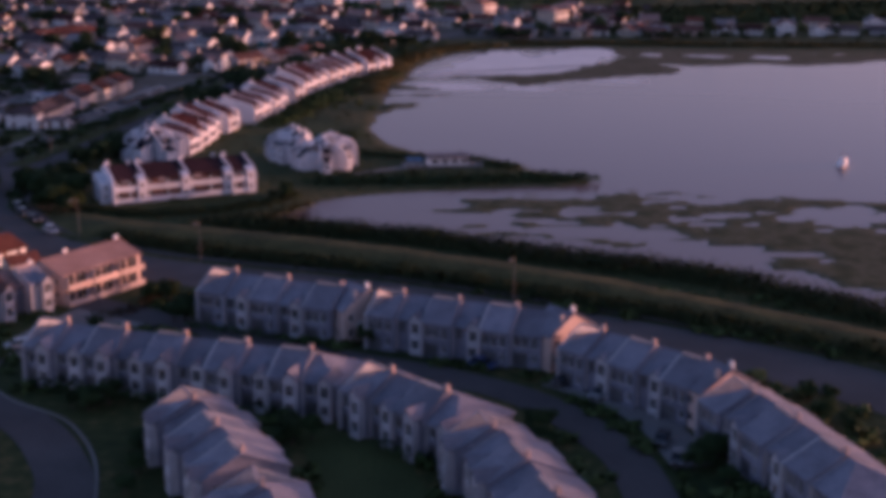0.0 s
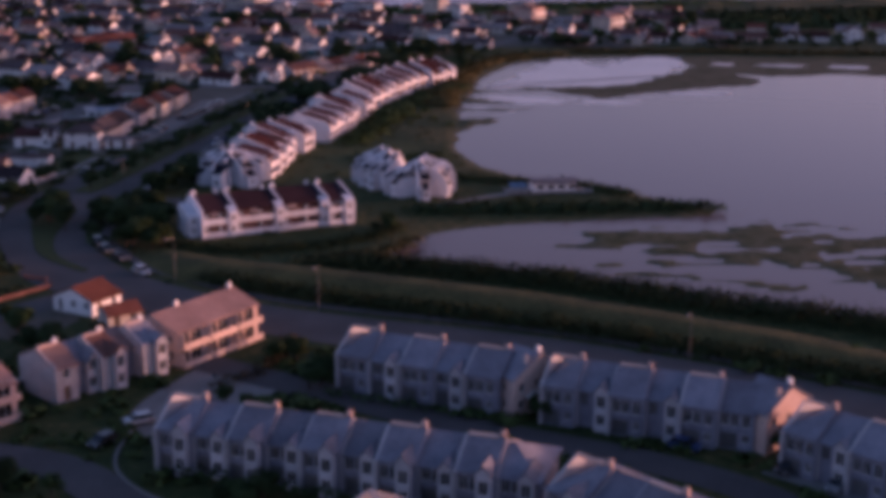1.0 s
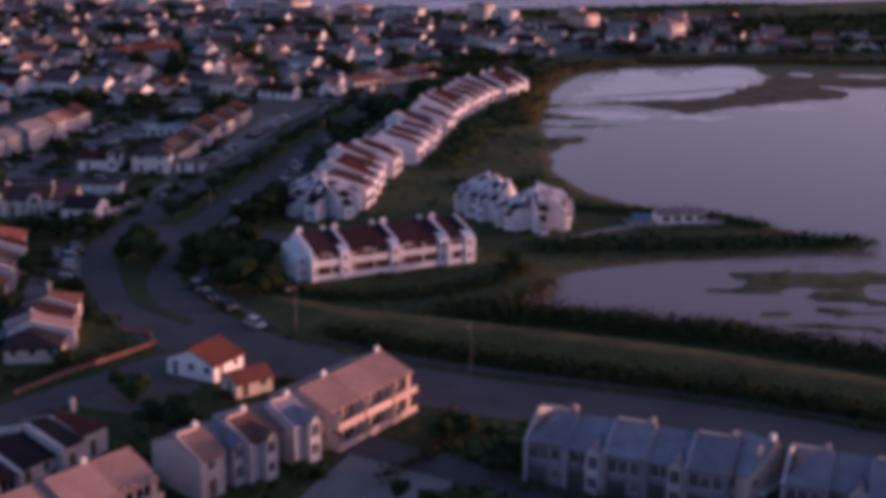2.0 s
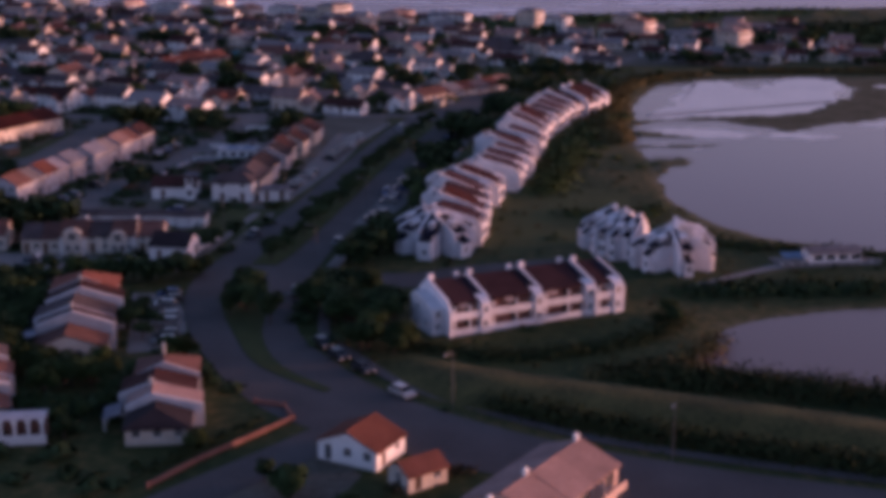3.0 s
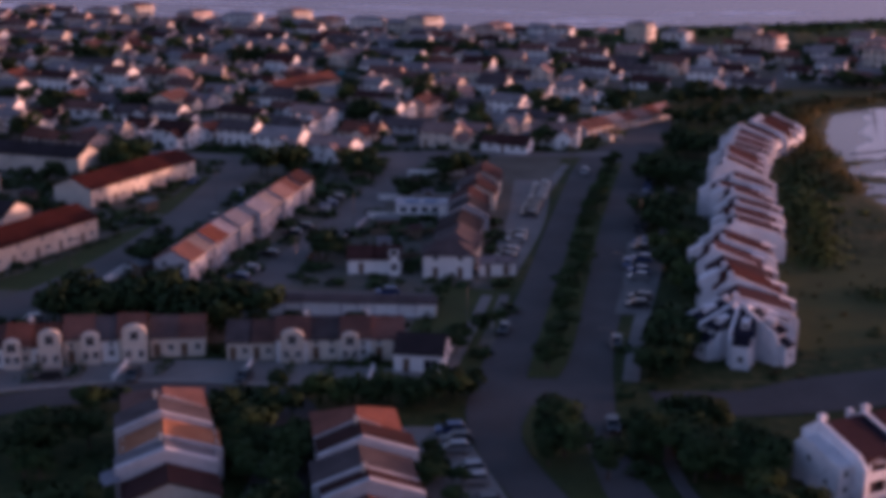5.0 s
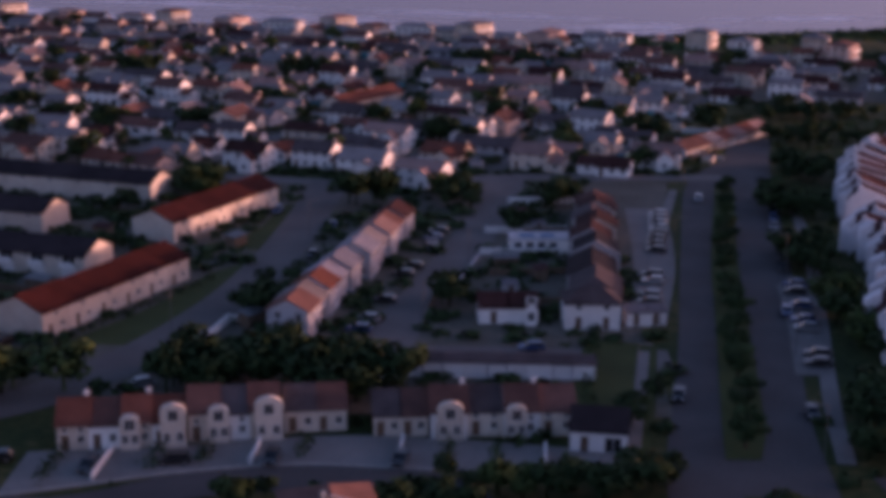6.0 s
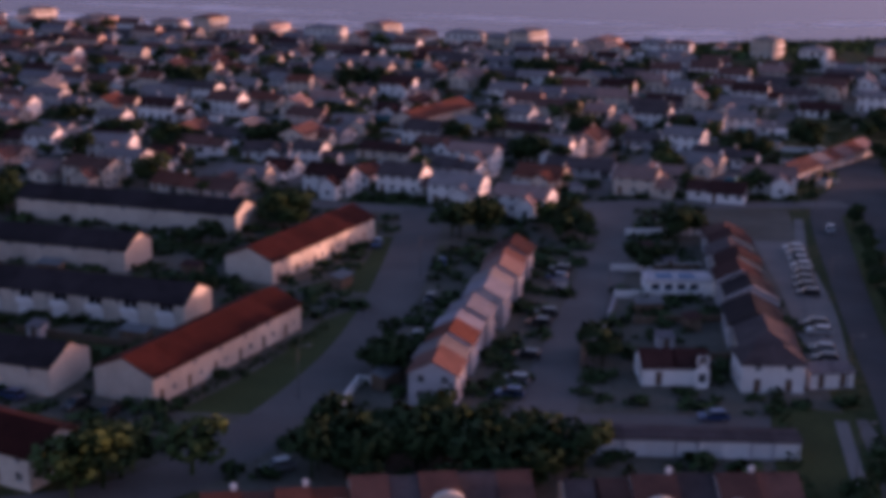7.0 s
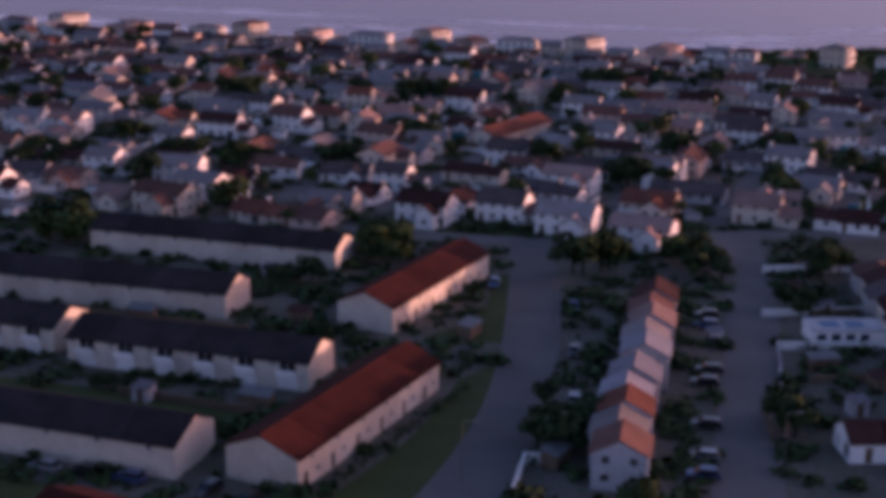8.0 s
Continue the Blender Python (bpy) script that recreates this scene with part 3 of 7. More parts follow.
# the palest flats are added sheets, painting sky reflection on the water
SHEEN, WEED = "pale sheet painting bright sky reflection on calm lagoon water", "green and brown weed on a low mud bar"
tidal_flat("silt_flat", [(-11, 505), (1, 535), (8, 556), (20, 588), (32, 591), (32, 577), (45, 583), (58, 604), (73, 599), (71, 577), (58, 545), (42, 519), (10, 511)], -0.392, "sky_sheen", SHEEN, 5.3, 1.6)
tidal_flat("mud_bar", [(-7, 500), (9, 503), (20, 496), (29, 485), (37, 493), (50, 501), (67, 511), (87, 521), (92, 532), (88, 547), (76, 573), (67, 556), (57, 540), (46, 524), (32, 515), (10, 510)], -0.372, "mud", WEED, 8.1)
tidal_flat("mud_bar", [(76, 614), (75, 580), (88, 551), (108, 546), (127, 553), (146, 550), (176, 563), (214, 586), (240, 614)], -0.362, "mud", WEED, 11.7, 0.7)
for k, (x, y, a, b) in enumerate([(111, 578, 11, 3.5), (137, 575, 9, 5), (88, 581, 5, 3), (164, 590, 10, 3)]):
    tidal_flat("silt_flat", [(x - a, y - b * 0.3), (x - a * 0.3, y + b), (x + a * 0.6, y + b * 0.7), (x + a, y), (x + a * 0.3, y - b)], -0.345, "sky_sheen", SHEEN, 3.1 * k, 0.6)
for k, (x, y, a, b) in enumerate([(0, 480, 20, 8), (-10, 459, 8, 3), (30, 477, 12, 3), (62, 499, 14, 3)]):
    tidal_flat("silt_flat", [(x - a, y - b * 0.3), (x - a * 0.3, y + b), (x + a * 0.6, y + b * 0.6), (x + a, y), (x + a * 0.3, y - b)], -0.404, "sky_sheen", SHEEN, 20 + 3.1 * k, 0.7)
strip("sand_bar", [(120, 1500), (330, 1560)], [(130, 1470), (330, 1520)], -1.4, "sand", "low dark sand bar far out in the sea", "sand bar")
strip("meadow_villas", [(-62, 400), (-68, 352), (-60, 340)], [(-30, 400), (-34, 365), (-44, 350)], 0.0, "lawn", "rough lawn behind the curved terrace", "lawn")


def bank():
    """The grassed bank between the road and the lagoon."""
    c = smooth_line([(-84, 283), (-70, 269), (-55, 263), (-31, 255), (-9, 246), (22, 230), (48, 212), (68, 197), (96, 168)], 2.5)
    d = np.gradient(c, axis=0)
    d /= np.linalg.norm(d, axis=1)[:, None]
    r = np.stack([d[:, 1], -d[:, 0]], 1)
    prof = [(-11, -0.7), (-8, 0.2), (-5, 1.1), (-2, 1.6), (1.5, 1.65), (4.5, 1.0), (7.5, 0.15), (9, -0.1)]
    g = Geo()
    rows = []
    for k in range(len(c)):
        fade = min(1, k / 8)
        rows.append([(*(c[k] + r[k] * (s * (0.5 + 0.5 * fade) + 0.6 * noise.noise(Vector((k * 0.2, s, 3))))), z * fade - 0.1 * (1 - fade) + 0.18 * noise.noise(Vector((k * 0.35, s * 0.5, 9)))) for s, z in prof])
    for a, b in zip(rows, rows[1:]):
        for i in range(len(prof) - 1):
            g.face(a[i], a[i + 1], b[i + 1], b[i])
    tagged(new("bank", g.mesh("bank", "rough_grass", True)), "long grassed earth bank beside the lagoon", "bank", kind="structure")


bank()


# ---- trees and hedges ----
def leaf_cloud(seed, lobes, count, size):
    """Many small leaf clumps on uneven lobes; lobes: middle x, y, z and half sizes."""
    rnd = random.Random(seed)
    g = Geo()
    for k in range(count):
        x, y, z, a, b, c = lobes[k % len(lobes)]
        u = Vector((rnd.gauss(0, 1), rnd.gauss(0, 1), rnd.gauss(0, 1))).normalized() * (0.55 + 0.5 * rnd.random() ** 0.6)
        p = Vector((x + a * u.x, y + b * u.y, z + c * u.z))
        e1 = Vector((rnd.gauss(0, 1), rnd.gauss(0, 1), rnd.gauss(0, 0.7))).normalized()
        e2 = e1.cross(Vector((rnd.gauss(0, 1), rnd.gauss(0, 1), rnd.gauss(0, 1)))).normalized()
        s = size * (0.6 + 0.8 * rnd.random())
        g.face(p - e1 * s, p - e2 * s * 0.7, p + e1 * s * 0.9, p + e2 * s * 0.7)
    return g


def leaf_mesh(name, v, f, nrm, mat):
    """Leaf clumps shaded as one rounded mass: each leaf takes the direction of its mass as its normal."""
    v, nrm, q = np.asarray(v, float), np.asarray(nrm, float), np.asarray(f)
    face = np.cross(v[q[:, 2]] - v[q[:, 0]], v[q[:, 3]] - v[q[:, 1]])
    turn = np.einsum("ij,ij->i", face, nrm[q[:, 0]]) < 0
    q[turn] = q[turn][:, ::-1]
    me = bpy.data.meshes.new(name)
    me.from_pydata(v.tolist(), [], q.tolist())
    me.materials.append(M[mat])
    me.polygons.foreach_set("use_smooth", [True] * len(q))
    me.normals_split_custom_set_from_vertices((nrm / (np.linalg.norm(nrm, axis=1)[:, None] + 1e-9)).tolist())
    return me


def mass_normals(v, centre, jitter, seed=0):
    return (v - np.array(centre)) / np.abs(v - np.array(centre)).max(0) * np.array((0.45, 0.45, 1.0)) + np.random.default_rng(seed).normal(0, jitter, (len(v) // 4, 3)).repeat(4, 0)


def crown_mesh(kind, mat):
    def build():
        rnd = random.Random(kind * 7 + 1)
        lobes = [(0, 0, 0.62, 0.26, 0.26, 0.26)]
        for k in range(7):
            a = k * 0.9 + rnd.random()
            r = 0.16 + 0.16 * rnd.random()
            lobes.append((r * math.cos(a), r * math.sin(a), 0.45 + 0.32 * rnd.random(), 0.17 + 0.08 * rnd.random(), 0.17 + 0.08 * rnd.random(), 0.13 + 0.08 * rnd.random()))
        g = leaf_cloud(kind, lobes, 2100, 0.036)
        v = np.array(g.v)
        return leaf_mesh("crown", v, g.f, mass_normals(v, (0, 0, -0.5), 0.10, kind), mat)
    return shared(("crown", kind, mat), build)


def trunk_mesh(kind):
    def build():
        rnd = random.Random(kind)
        g = Geo()

        def limb(p, q, r0, r1):
            ax = (q - p).normalized()
            e1 = ax.orthogonal().normalized()
            e2 = ax.cross(e1)
            ring = lambda c, r: [c + (e1 * math.cos(i * 1.0472) + e2 * math.sin(i * 1.0472)) * r for i in range(6)]
            a, b = ring(p, r0), ring(q, r1)
            for i in range(6):
                g.face(a[i], a[(i + 1) % 6], b[(i + 1) % 6], b[i])
        top = Vector((0.02, 0.01, 0.42))
        limb(Vector((0, 0, -0.02)), top, 0.034, 0.022)
        limb(top, Vector((0.0, 0.03, 0.75)), 0.022, 0.006)
        for k in range(5):
            a = k * 1.26 + rnd.random()
            s = Vector((0.02, 0.01, 0.3 + 0.03 * k))
            limb(s, s + Vector((0.24 * math.cos(a), 0.24 * math.sin(a), 0.2)), 0.014, 0.004)
        return g.mesh("trunk", "bark", True)
    return shared(("trunk", kind), build)


TREE_LABELS = {"leaf_dark": "dark green broadleaf tree in evening shade", "leaf_olive": "olive green rounded broadleaf tree", "leaf_brown": "reddish brown leafed tree"}
tree_random = random.Random(5)


def tree(x, y, h=7.0, w=7.0, mat="leaf_dark", group="", z=0.0):
    k = tree_random.randrange(5)
    ob = thing("tree", x, y, tree_random.random() * 360, TREE_LABELS[mat], "tree", group, z)
    ob.scale = (w, w, h)
    part("trunk", trunk_mesh(k % 3), None, ob)
    part("crown", crown_mesh(k, mat), None, ob)
    return ob


def far_trees(places, label):
    """Trees too many to count, joined: small clumped crowns on stems, one object for each leaf colour."""
    for mat in ("leaf_dark", "leaf_olive"):
        chosen = [p for p in places if p[3] == mat]
        if not chosen:
            continue
        kinds = []
        for k in range(4):
            rnd = random.Random(k + 300)
            lobes = [(0, 0, 0.6, 0.28, 0.28, 0.28)] + [(0.26 * math.cos(a), 0.26 * math.sin(a), 0.42 + 0.3 * rnd.random(), 0.2, 0.2, 0.17) for a in (0.2 + k, 1.5 + k, 2.8 + k, 4.2 + k, 5.3 + k)]
            g = leaf_cloud(k + 60, lobes, 420, 0.068)
            for i in range(4):
                j = (i + 1) % 4
                c = [(0.03, 0), (0, 0.03), (-0.03, 0), (0, -0.03)]
                g.face((*c[i], 0), (*c[j], 0), (*c[j], 0.5), (*c[i], 0.5))
            kinds.append((np.array(g.v), g.f, mass_normals(np.array(g.v), (0, 0, -0.5), 0.10, k)))
        vs, fs, ns, off = [], [], [], 0
        for x, y, h, _ in chosen:
            v, f, nv = kinds[tree_random.randrange(4)]
            a = tree_random.random() * 6.28
            w = h * tree_random.uniform(0.8, 1.25)
            c, q = math.cos(a) * w, math.sin(a) * w
            vs.append(np.stack([x + v[:, 0] * c - v[:, 1] * q, y + v[:, 0] * q + v[:, 1] * c, v[:, 2] * h], 1))
            ns.append(np.stack([nv[:, 0] * c - nv[:, 1] * q, nv[:, 0] * q + nv[:, 1] * c, nv[:, 2] * w], 1))
            fs.append(np.array(f) + off)
            off += len(v)
        me = leaf_mesh("far_trees", np.concatenate(vs), np.concatenate(fs), np.concatenate(ns), mat)
        tagged(new("far_trees", me), label, "trees", kind="stuff")


def bush_mesh(kind, mat):
    def build():
        rnd = random.Random(kind + 40)
        lobes = [(0, 0, 0.35, 0.42, 0.42, 0.4)] + [(0.34 * math.cos(a), 0.34 * math.sin(a), 0.25 + 0.25 * rnd.random(), 0.25, 0.25, 0.25) for a in (0.3, 1.4, 2.5, 3.7, 5.1)]
        g = leaf_cloud(kind + 90, lobes, 420, 0.085)
        v = np.array(g.v)
        return leaf_mesh("bush", v, g.f, mass_normals(v, (0, 0, -0.8), 0.10, kind), mat)
    return shared(("bush", kind, mat), build)


def bush(x, y, h=2.0, w=3.0, mat="leaf_dark", z=0.0):
    ob = new("bush", bush_mesh(tree_random.randrange(4), mat))
    ob.matrix_basis = pose(x, y, z, 0, 0, tree_random.random() * 360) @ Matrix.Diagonal((w, w * 0.9, h, 1))
    return tagged(ob, {"leaf_dark": "dark green garden shrub", "leaf_olive": "olive green shrub", "leaf_brown": "russet brown shrub"}[mat], "bush")


def hedge(pts, h, w, mat="leaf_dark", label="dense dark green hedge", density=9, size=0.3):
    """An uneven hedge of leaf clumps along a line."""
    c = smooth_line(pts, 1.2)
    rnd = random.Random(len(SHARED) + int(pts[0][0] * 7))
    g, ns = Geo(), []
    for k in range(len(c)):
        hh = h * (0.75 + 0.5 * noise.noise(Vector((k * 0.25, pts[0][1], 2))) + 0.15 * rnd.random())
        for _ in range(int(density * max(1, w))):
            p = Vector((c[k][0] + rnd.uniform(-0.7, 0.7) + rnd.gauss(0, w * 0.28), c[k][1] + rnd.uniform(-0.7, 0.7) + rnd.gauss(0, w * 0.28), hh * rnd.random() ** 0.6))
            e1 = Vector((rnd.gauss(0, 1), rnd.gauss(0, 1), rnd.gauss(0, 0.7))).normalized()
            e2 = e1.cross(Vector((rnd.gauss(0, 1), rnd.gauss(0, 1), rnd.gauss(0, 1)))).normalized()
            s = size * (0.6 + 0.9 * rnd.random())
            g.face(p - e1 * s, p - e2 * s * 0.7, p + e1 * s, p + e2 * s * 0.7)
            ns += [((p.x - c[k][0]) / w + rnd.gauss(0, 0.1), (p.y - c[k][1]) / w + rnd.gauss(0, 0.1), 0.6 * p.z / h + 1.1)] * 4
    return tagged(new("hedge", leaf_mesh("hedge", g.v, g.f, ns, mat)), label, "hedge", kind="stuff")


# ---- houses ----
def hipped_mesh(w, D, eave, ridge, mat, ry, left, right, over=0.35, thick=0.2):
    """A roof of two slopes whose ends fall away as hips where asked; x along the ridge."""
    def build():
        g = Geo()
        f, b, run = -D / 2 - over, D / 2 + over, D * 0.42
        z0 = eave - over * (ridge - eave) / (ry + D / 2)
        x0, x1 = -w / 2 - (over if left else 0.02), w / 2 + (over if right else 0.02)
        r0, r1 = x0 + (run if left else 0), x1 - (run if right else 0)
        for z in (0.0, thick):
            g.face((x0, f, z0 + z), (x1, f, z0 + z), (r1, ry, ridge + z), (r0, ry, ridge + z))
            g.face((x1, b, z0 + z), (x0, b, z0 + z), (r0, ry, ridge + z), (r1, ry, ridge + z))
            if left:
                g.face((x0, b, z0 + z), (x0, f, z0 + z), (r0, ry, ridge + z))
            if right:
                g.face((x1, f, z0 + z), (x1, b, z0 + z), (r1, ry, ridge + z))
        for p, q in (((x0, f), (x1, f)), ((x1, f), (x1, b)), ((x1, b), (x0, b)), ((x0, b), (x0, f))):
            g.face((*p, z0), (*q, z0), (*q, z0 + thick), (*p, z0 + thick))
        return g.mesh("roof", mat)
    return shared(("hip", w, D, eave, ridge, mat, ry, left, right), build)


def roof_mesh(w, D, eave, ridge, mat, ry=0.0, over=0.35, side=0.02, thick=0.2):
    """Two tiled slopes with thickness, eaves and a ridge cap; x along the ridge."""
    def build():
        g = Geo()
        f, b = -D / 2, D / 2
        sf, sb = (ridge - eave) / (ry - f), (ridge - eave) / (b - ry)
        g.prism([(f - over, eave - over * sf), (ry, ridge), (ry, ridge + thick), (f - over, eave - over * sf + thick)], -w / 2 - side, w / 2 + side)
        g.prism([(b + over, eave - over * sb), (ry, ridge), (ry, ridge + thick), (b + over, eave - over * sb + thick)], -w / 2 - side, w / 2 + side)
        g.prism([(ry - 0.18, ridge + thick - 0.06), (ry + 0.18, ridge + thick - 0.06), (ry, ridge + thick + 0.09)], -w / 2 - side, w / 2 + side)
        return g.mesh("roof", mat)
    return shared(("roof", w, D, eave, ridge, mat, ry, over, side), build)


def openings(w, eave, kind, rnd):
    """Window and door openings of a front w metres wide, with one or two storeys."""
    hs = []
    n = max(1, int(w / 2.6))
    if kind == "garage":     # a wide door below, a pair of windows above
        return [(0.35, 2.55, 0.05, 2.2), (0.35, 1.4, 3.0, 4.7), (1.55, 2.6, 3.0, 4.7)] + ([(3.0, 4.05, 3.0, 4.7), (3.1, 4.0, 0.9, 2.1)] if w > 4.3 else [])
    if kind == "recess":     # a deep dark balcony opening in the upper floor
        return [(w / 2 - 1.3, w / 2 + 1.3, 2.4, 4.5), (0.5, 1.2, 3.3, 4.2)]
    if kind == "slots":      # small upper windows and narrow doors
        return [(w / 2 - 0.4, w / 2 + 0.4, 3.2, 4.2), (w * 0.22, w * 0.22 + 0.9, 0.05, 2.1), (w * 0.66, w * 0.66 + 0.8, 1.1, 2.0)]
    if kind == "garage_white":   # one wide up-and-over door
        return [(0.35, w - 0.35, 0.05, 2.1)]
    if kind == "cottage":    # close-set small windows in two rows, a door
        m = max(2, int(w / 1.7))
        low = [((k + 0.5) * w / m - (0.45 if k else 0.5), (k + 0.5) * w / m + (0.45 if k else 0.5), 0.9 if k else 0.05, 2.0 if k else 2.1) for k in range(m)]
        return low + [((k + 0.5) * w / m - 0.35, (k + 0.5) * w / m + 0.35, 2.35, 3.2) for k in range(m) if eave > 3.3]
    if kind == "sparse":
        return [(w / 2 - 0.4, w / 2 + 0.4, 3.3, 4.1)]
    if kind == "loggia":     # wide dark openings with balconies
        return [(s - 1.1, s + 1.1, z, z + 2.25) for s in np.arange(1.5, w - 1.0, 2.5) for z in (0.1, 2.95)]
    for k in range(n):
        s = w * (k + 0.5) / n
        if kind == "blank":
            continue
        if k == 0 and kind == "front":
            hs.append((s - 0.5, s + 0.5, 0.05, 2.15))
        elif kind == "front" and k == n - 1 and w > 5 and rnd.random() < 0.5:
            hs.append((s - 1.1, s + 1.1, 0.05, 2.15))
        else:
            hs.append((s - 0.55, s + 0.55, 0.95, 2.15))
        if eave > 4:
            hs.append((s - 0.5, s + 0.5, 3.3, 4.5))
    return hs


def house_unit(parent, w, D, eave, ridge, wall, roof, rnd, at, front="front", back="blank", left=None, right=None, chimney=None, ry=0.0, bay=False, upstand=None, hips="", proud=0.42, cap=0.16):
    """One dwelling under a gabled roof: wall with real openings, roof, windows, door, chimney."""
    g = Geo()
    f, b = -D / 2, D / 2
    hf, hb = openings(w, eave, front, rnd), openings(w, eave, back, rnd)
    if bay:
        hf = [h for h in hf if h[1] < w * 0.74 - 0.85]
    panel(g, (-w / 2, f), 0, w, -0.3, eave, hf)
    panel(g, (w / 2, b), math.pi, w, -0.3, eave, hb)
    hr = openings(D, eave, right, rnd) if right else []
    hl = openings(D, eave, left, rnd) if left else []
    panel(g, (w / 2, f), math.pi / 2, D, -0.3, eave, hr)
    panel(g, (-w / 2, b), -math.pi / 2, D, -0.3, eave, hl)
    for x, side in ((-w / 2, "l"), (w / 2, "r")):
        if side not in hips:
            g.face((x, f, eave), (x, b, eave), (x, ry, ridge))
    ob = part("wall", g, wall, parent, at=at)
    if front == "garage_white":
        part("garage_door", shared(("wdoor", w), lambda: Geo().box(-w / 2 + 0.35, w / 2 - 0.35, 0, 0.05, 0, 2.05).mesh("garage_door", "frame_white")), None, ob, at=Matrix.Translation((0, f + 0.14, 0.05)))
    elif front == "garage":
        for a, c, z0, z1 in hf[:1]:
            part("garage_door", shared(("gdoor", c - a), lambda: Geo().box(a - c, 0, 0, 0.05, 0, z1 - z0).mesh("garage_door", "metal_grey")), None, ob, at=Matrix.Translation((-w / 2 + c, f + 0.16, z0)))
        glaze(ob, (-w / 2, f), 0, hf[1:])
    else:
        glaze(ob, (-w / 2, f), 0, hf, doors=True)
    glaze(ob, (w / 2, b), math.pi, hb, doors=True)
    glaze(ob, (w / 2, f), math.pi / 2, hr)
    glaze(ob, (-w / 2, b), -math.pi / 2, hl)
    part("roof", hipped_mesh(w, D, eave, ridge, roof, ry, "l" in hips, "r" in hips) if hips else roof_mesh(w, D, eave, ridge, roof, ry, side=0.25 if (left or right) else 0.02), None, parent, at=at)
    if front == "loggia":
        for z in (0.0, 2.8):
            part("balcony", Geo().box(-w / 2 + 0.15, w / 2 - 0.15, f - 1.3, f - 0.004, z - 0.12, z).box(-w / 2 + 0.15, w / 2 - 0.15, f - 1.3, f - 1.18, z, z + 0.9).box(-w / 2 + 0.15, -w / 2 + 0.3, f - 1.3, f - 0.01, z, z + 2.2), wall, parent, at=at)
    if front == "recess":
        part("balcony", Geo().box(-1.5, 1.5, f - 0.9, f - 0.004, 2.2, 2.35).box(-1.5, 1.5, f - 0.9, f - 0.78, 2.35, 3.2).box(-1.5, 1.5, f - 0.12, f - 0.004, 0.2, 2.2), "render_white", parent, at=at)
    # added pink strip on the ridge, painting the streak of sunlight there
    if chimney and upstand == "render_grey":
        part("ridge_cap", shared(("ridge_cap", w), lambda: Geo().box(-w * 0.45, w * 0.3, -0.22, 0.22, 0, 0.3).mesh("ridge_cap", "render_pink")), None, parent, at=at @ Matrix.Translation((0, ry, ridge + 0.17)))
    if chimney:
        part("chimney", chimney_mesh(chimney), None, parent, at=at @ Matrix.Translation((w / 2 - 0.5, ry + 0.4, ridge)) @ Matrix.Diagonal((0.75, 0.75, 0.7, 1)))
    if bay:
        bw, bd, bh = 1.7, 1.1, eave + 0.5
        bx = w * 0.24
        gb = Geo()
        bo = [(0.25, bw - 0.25, 0.8, 2.3), (0.25, bw - 0.25, 3.2, 4.9)]
        panel(gb, (bx - bw / 2, f - bd), 0, bw, -0.3, bh, bo)
        for s in (-1, 1):
            gb.face((bx + s * bw / 2, f - bd, -0.3), (bx + s * bw / 2, f + 0.6, -0.3), (bx + s * bw / 2, f + 0.6, bh), (bx + s * bw / 2, f - bd, bh))
        gb.face((bx - bw / 2, f - bd, bh), (bx + bw / 2, f - bd, bh), (bx, f - bd, bh + 0.9))
        bay_ob = part("bay", gb, "render_pale" if wall in ("render_grey", "render_blue", "render_pale") else "render_white", parent, at=at)
        glaze(bay_ob, (bx - bw / 2, f - bd), 0, bo)
        deep = f + 3.4
        gr = Geo()
        for s in (-1, 1):
            gr.face((bx + s * (bw / 2 + 0.2), f - bd - 0.25, bh - 0.15), (bx, f - bd - 0.25, bh + 1.0), (bx, deep, bh + 1.0), (bx + s * (bw / 2 + 0.2), deep, bh - 0.15))
            gr.face((bx + s * (bw / 2 + 0.2), f - bd - 0.25, bh - 0.3), (bx, f - bd - 0.25, bh + 0.85), (bx, deep, bh + 0.85), (bx + s * (bw / 2 + 0.2), deep, bh - 0.3))
        gr.face((bx - bw / 2 - 0.2, f - bd - 0.25, bh - 0.15), (bx, f - bd - 0.25, bh + 1.0), (bx, f - bd - 0.25, bh + 0.85), (bx - bw / 2 - 0.2, f - bd - 0.25, bh - 0.3))
        gr.face((bx + bw / 2 + 0.2, f - bd - 0.25, bh - 0.15), (bx, f - bd - 0.25, bh + 1.0), (bx, f - bd - 0.25, bh + 0.85), (bx + bw / 2 + 0.2, f - bd - 0.25, bh - 0.3))
        part("bay_roof", gr, roof, parent, at=at)
    if upstand:
        sf = (ridge - eave) / (ry - f)
        sb = (ridge - eave) / (b - ry)
        gu = Geo().prism([(f - 0.5, 0), (f - 0.45, eave - 0.45 * sf + proud), (ry, ridge + proud + 0.03), (b + 0.3, eave - 0.3 * sb + proud), (b + 0.3, 0)], -w / 2 - cap, -w / 2 + cap)
        part("party_wall", gu, upstand, parent, at=at)
    return ob


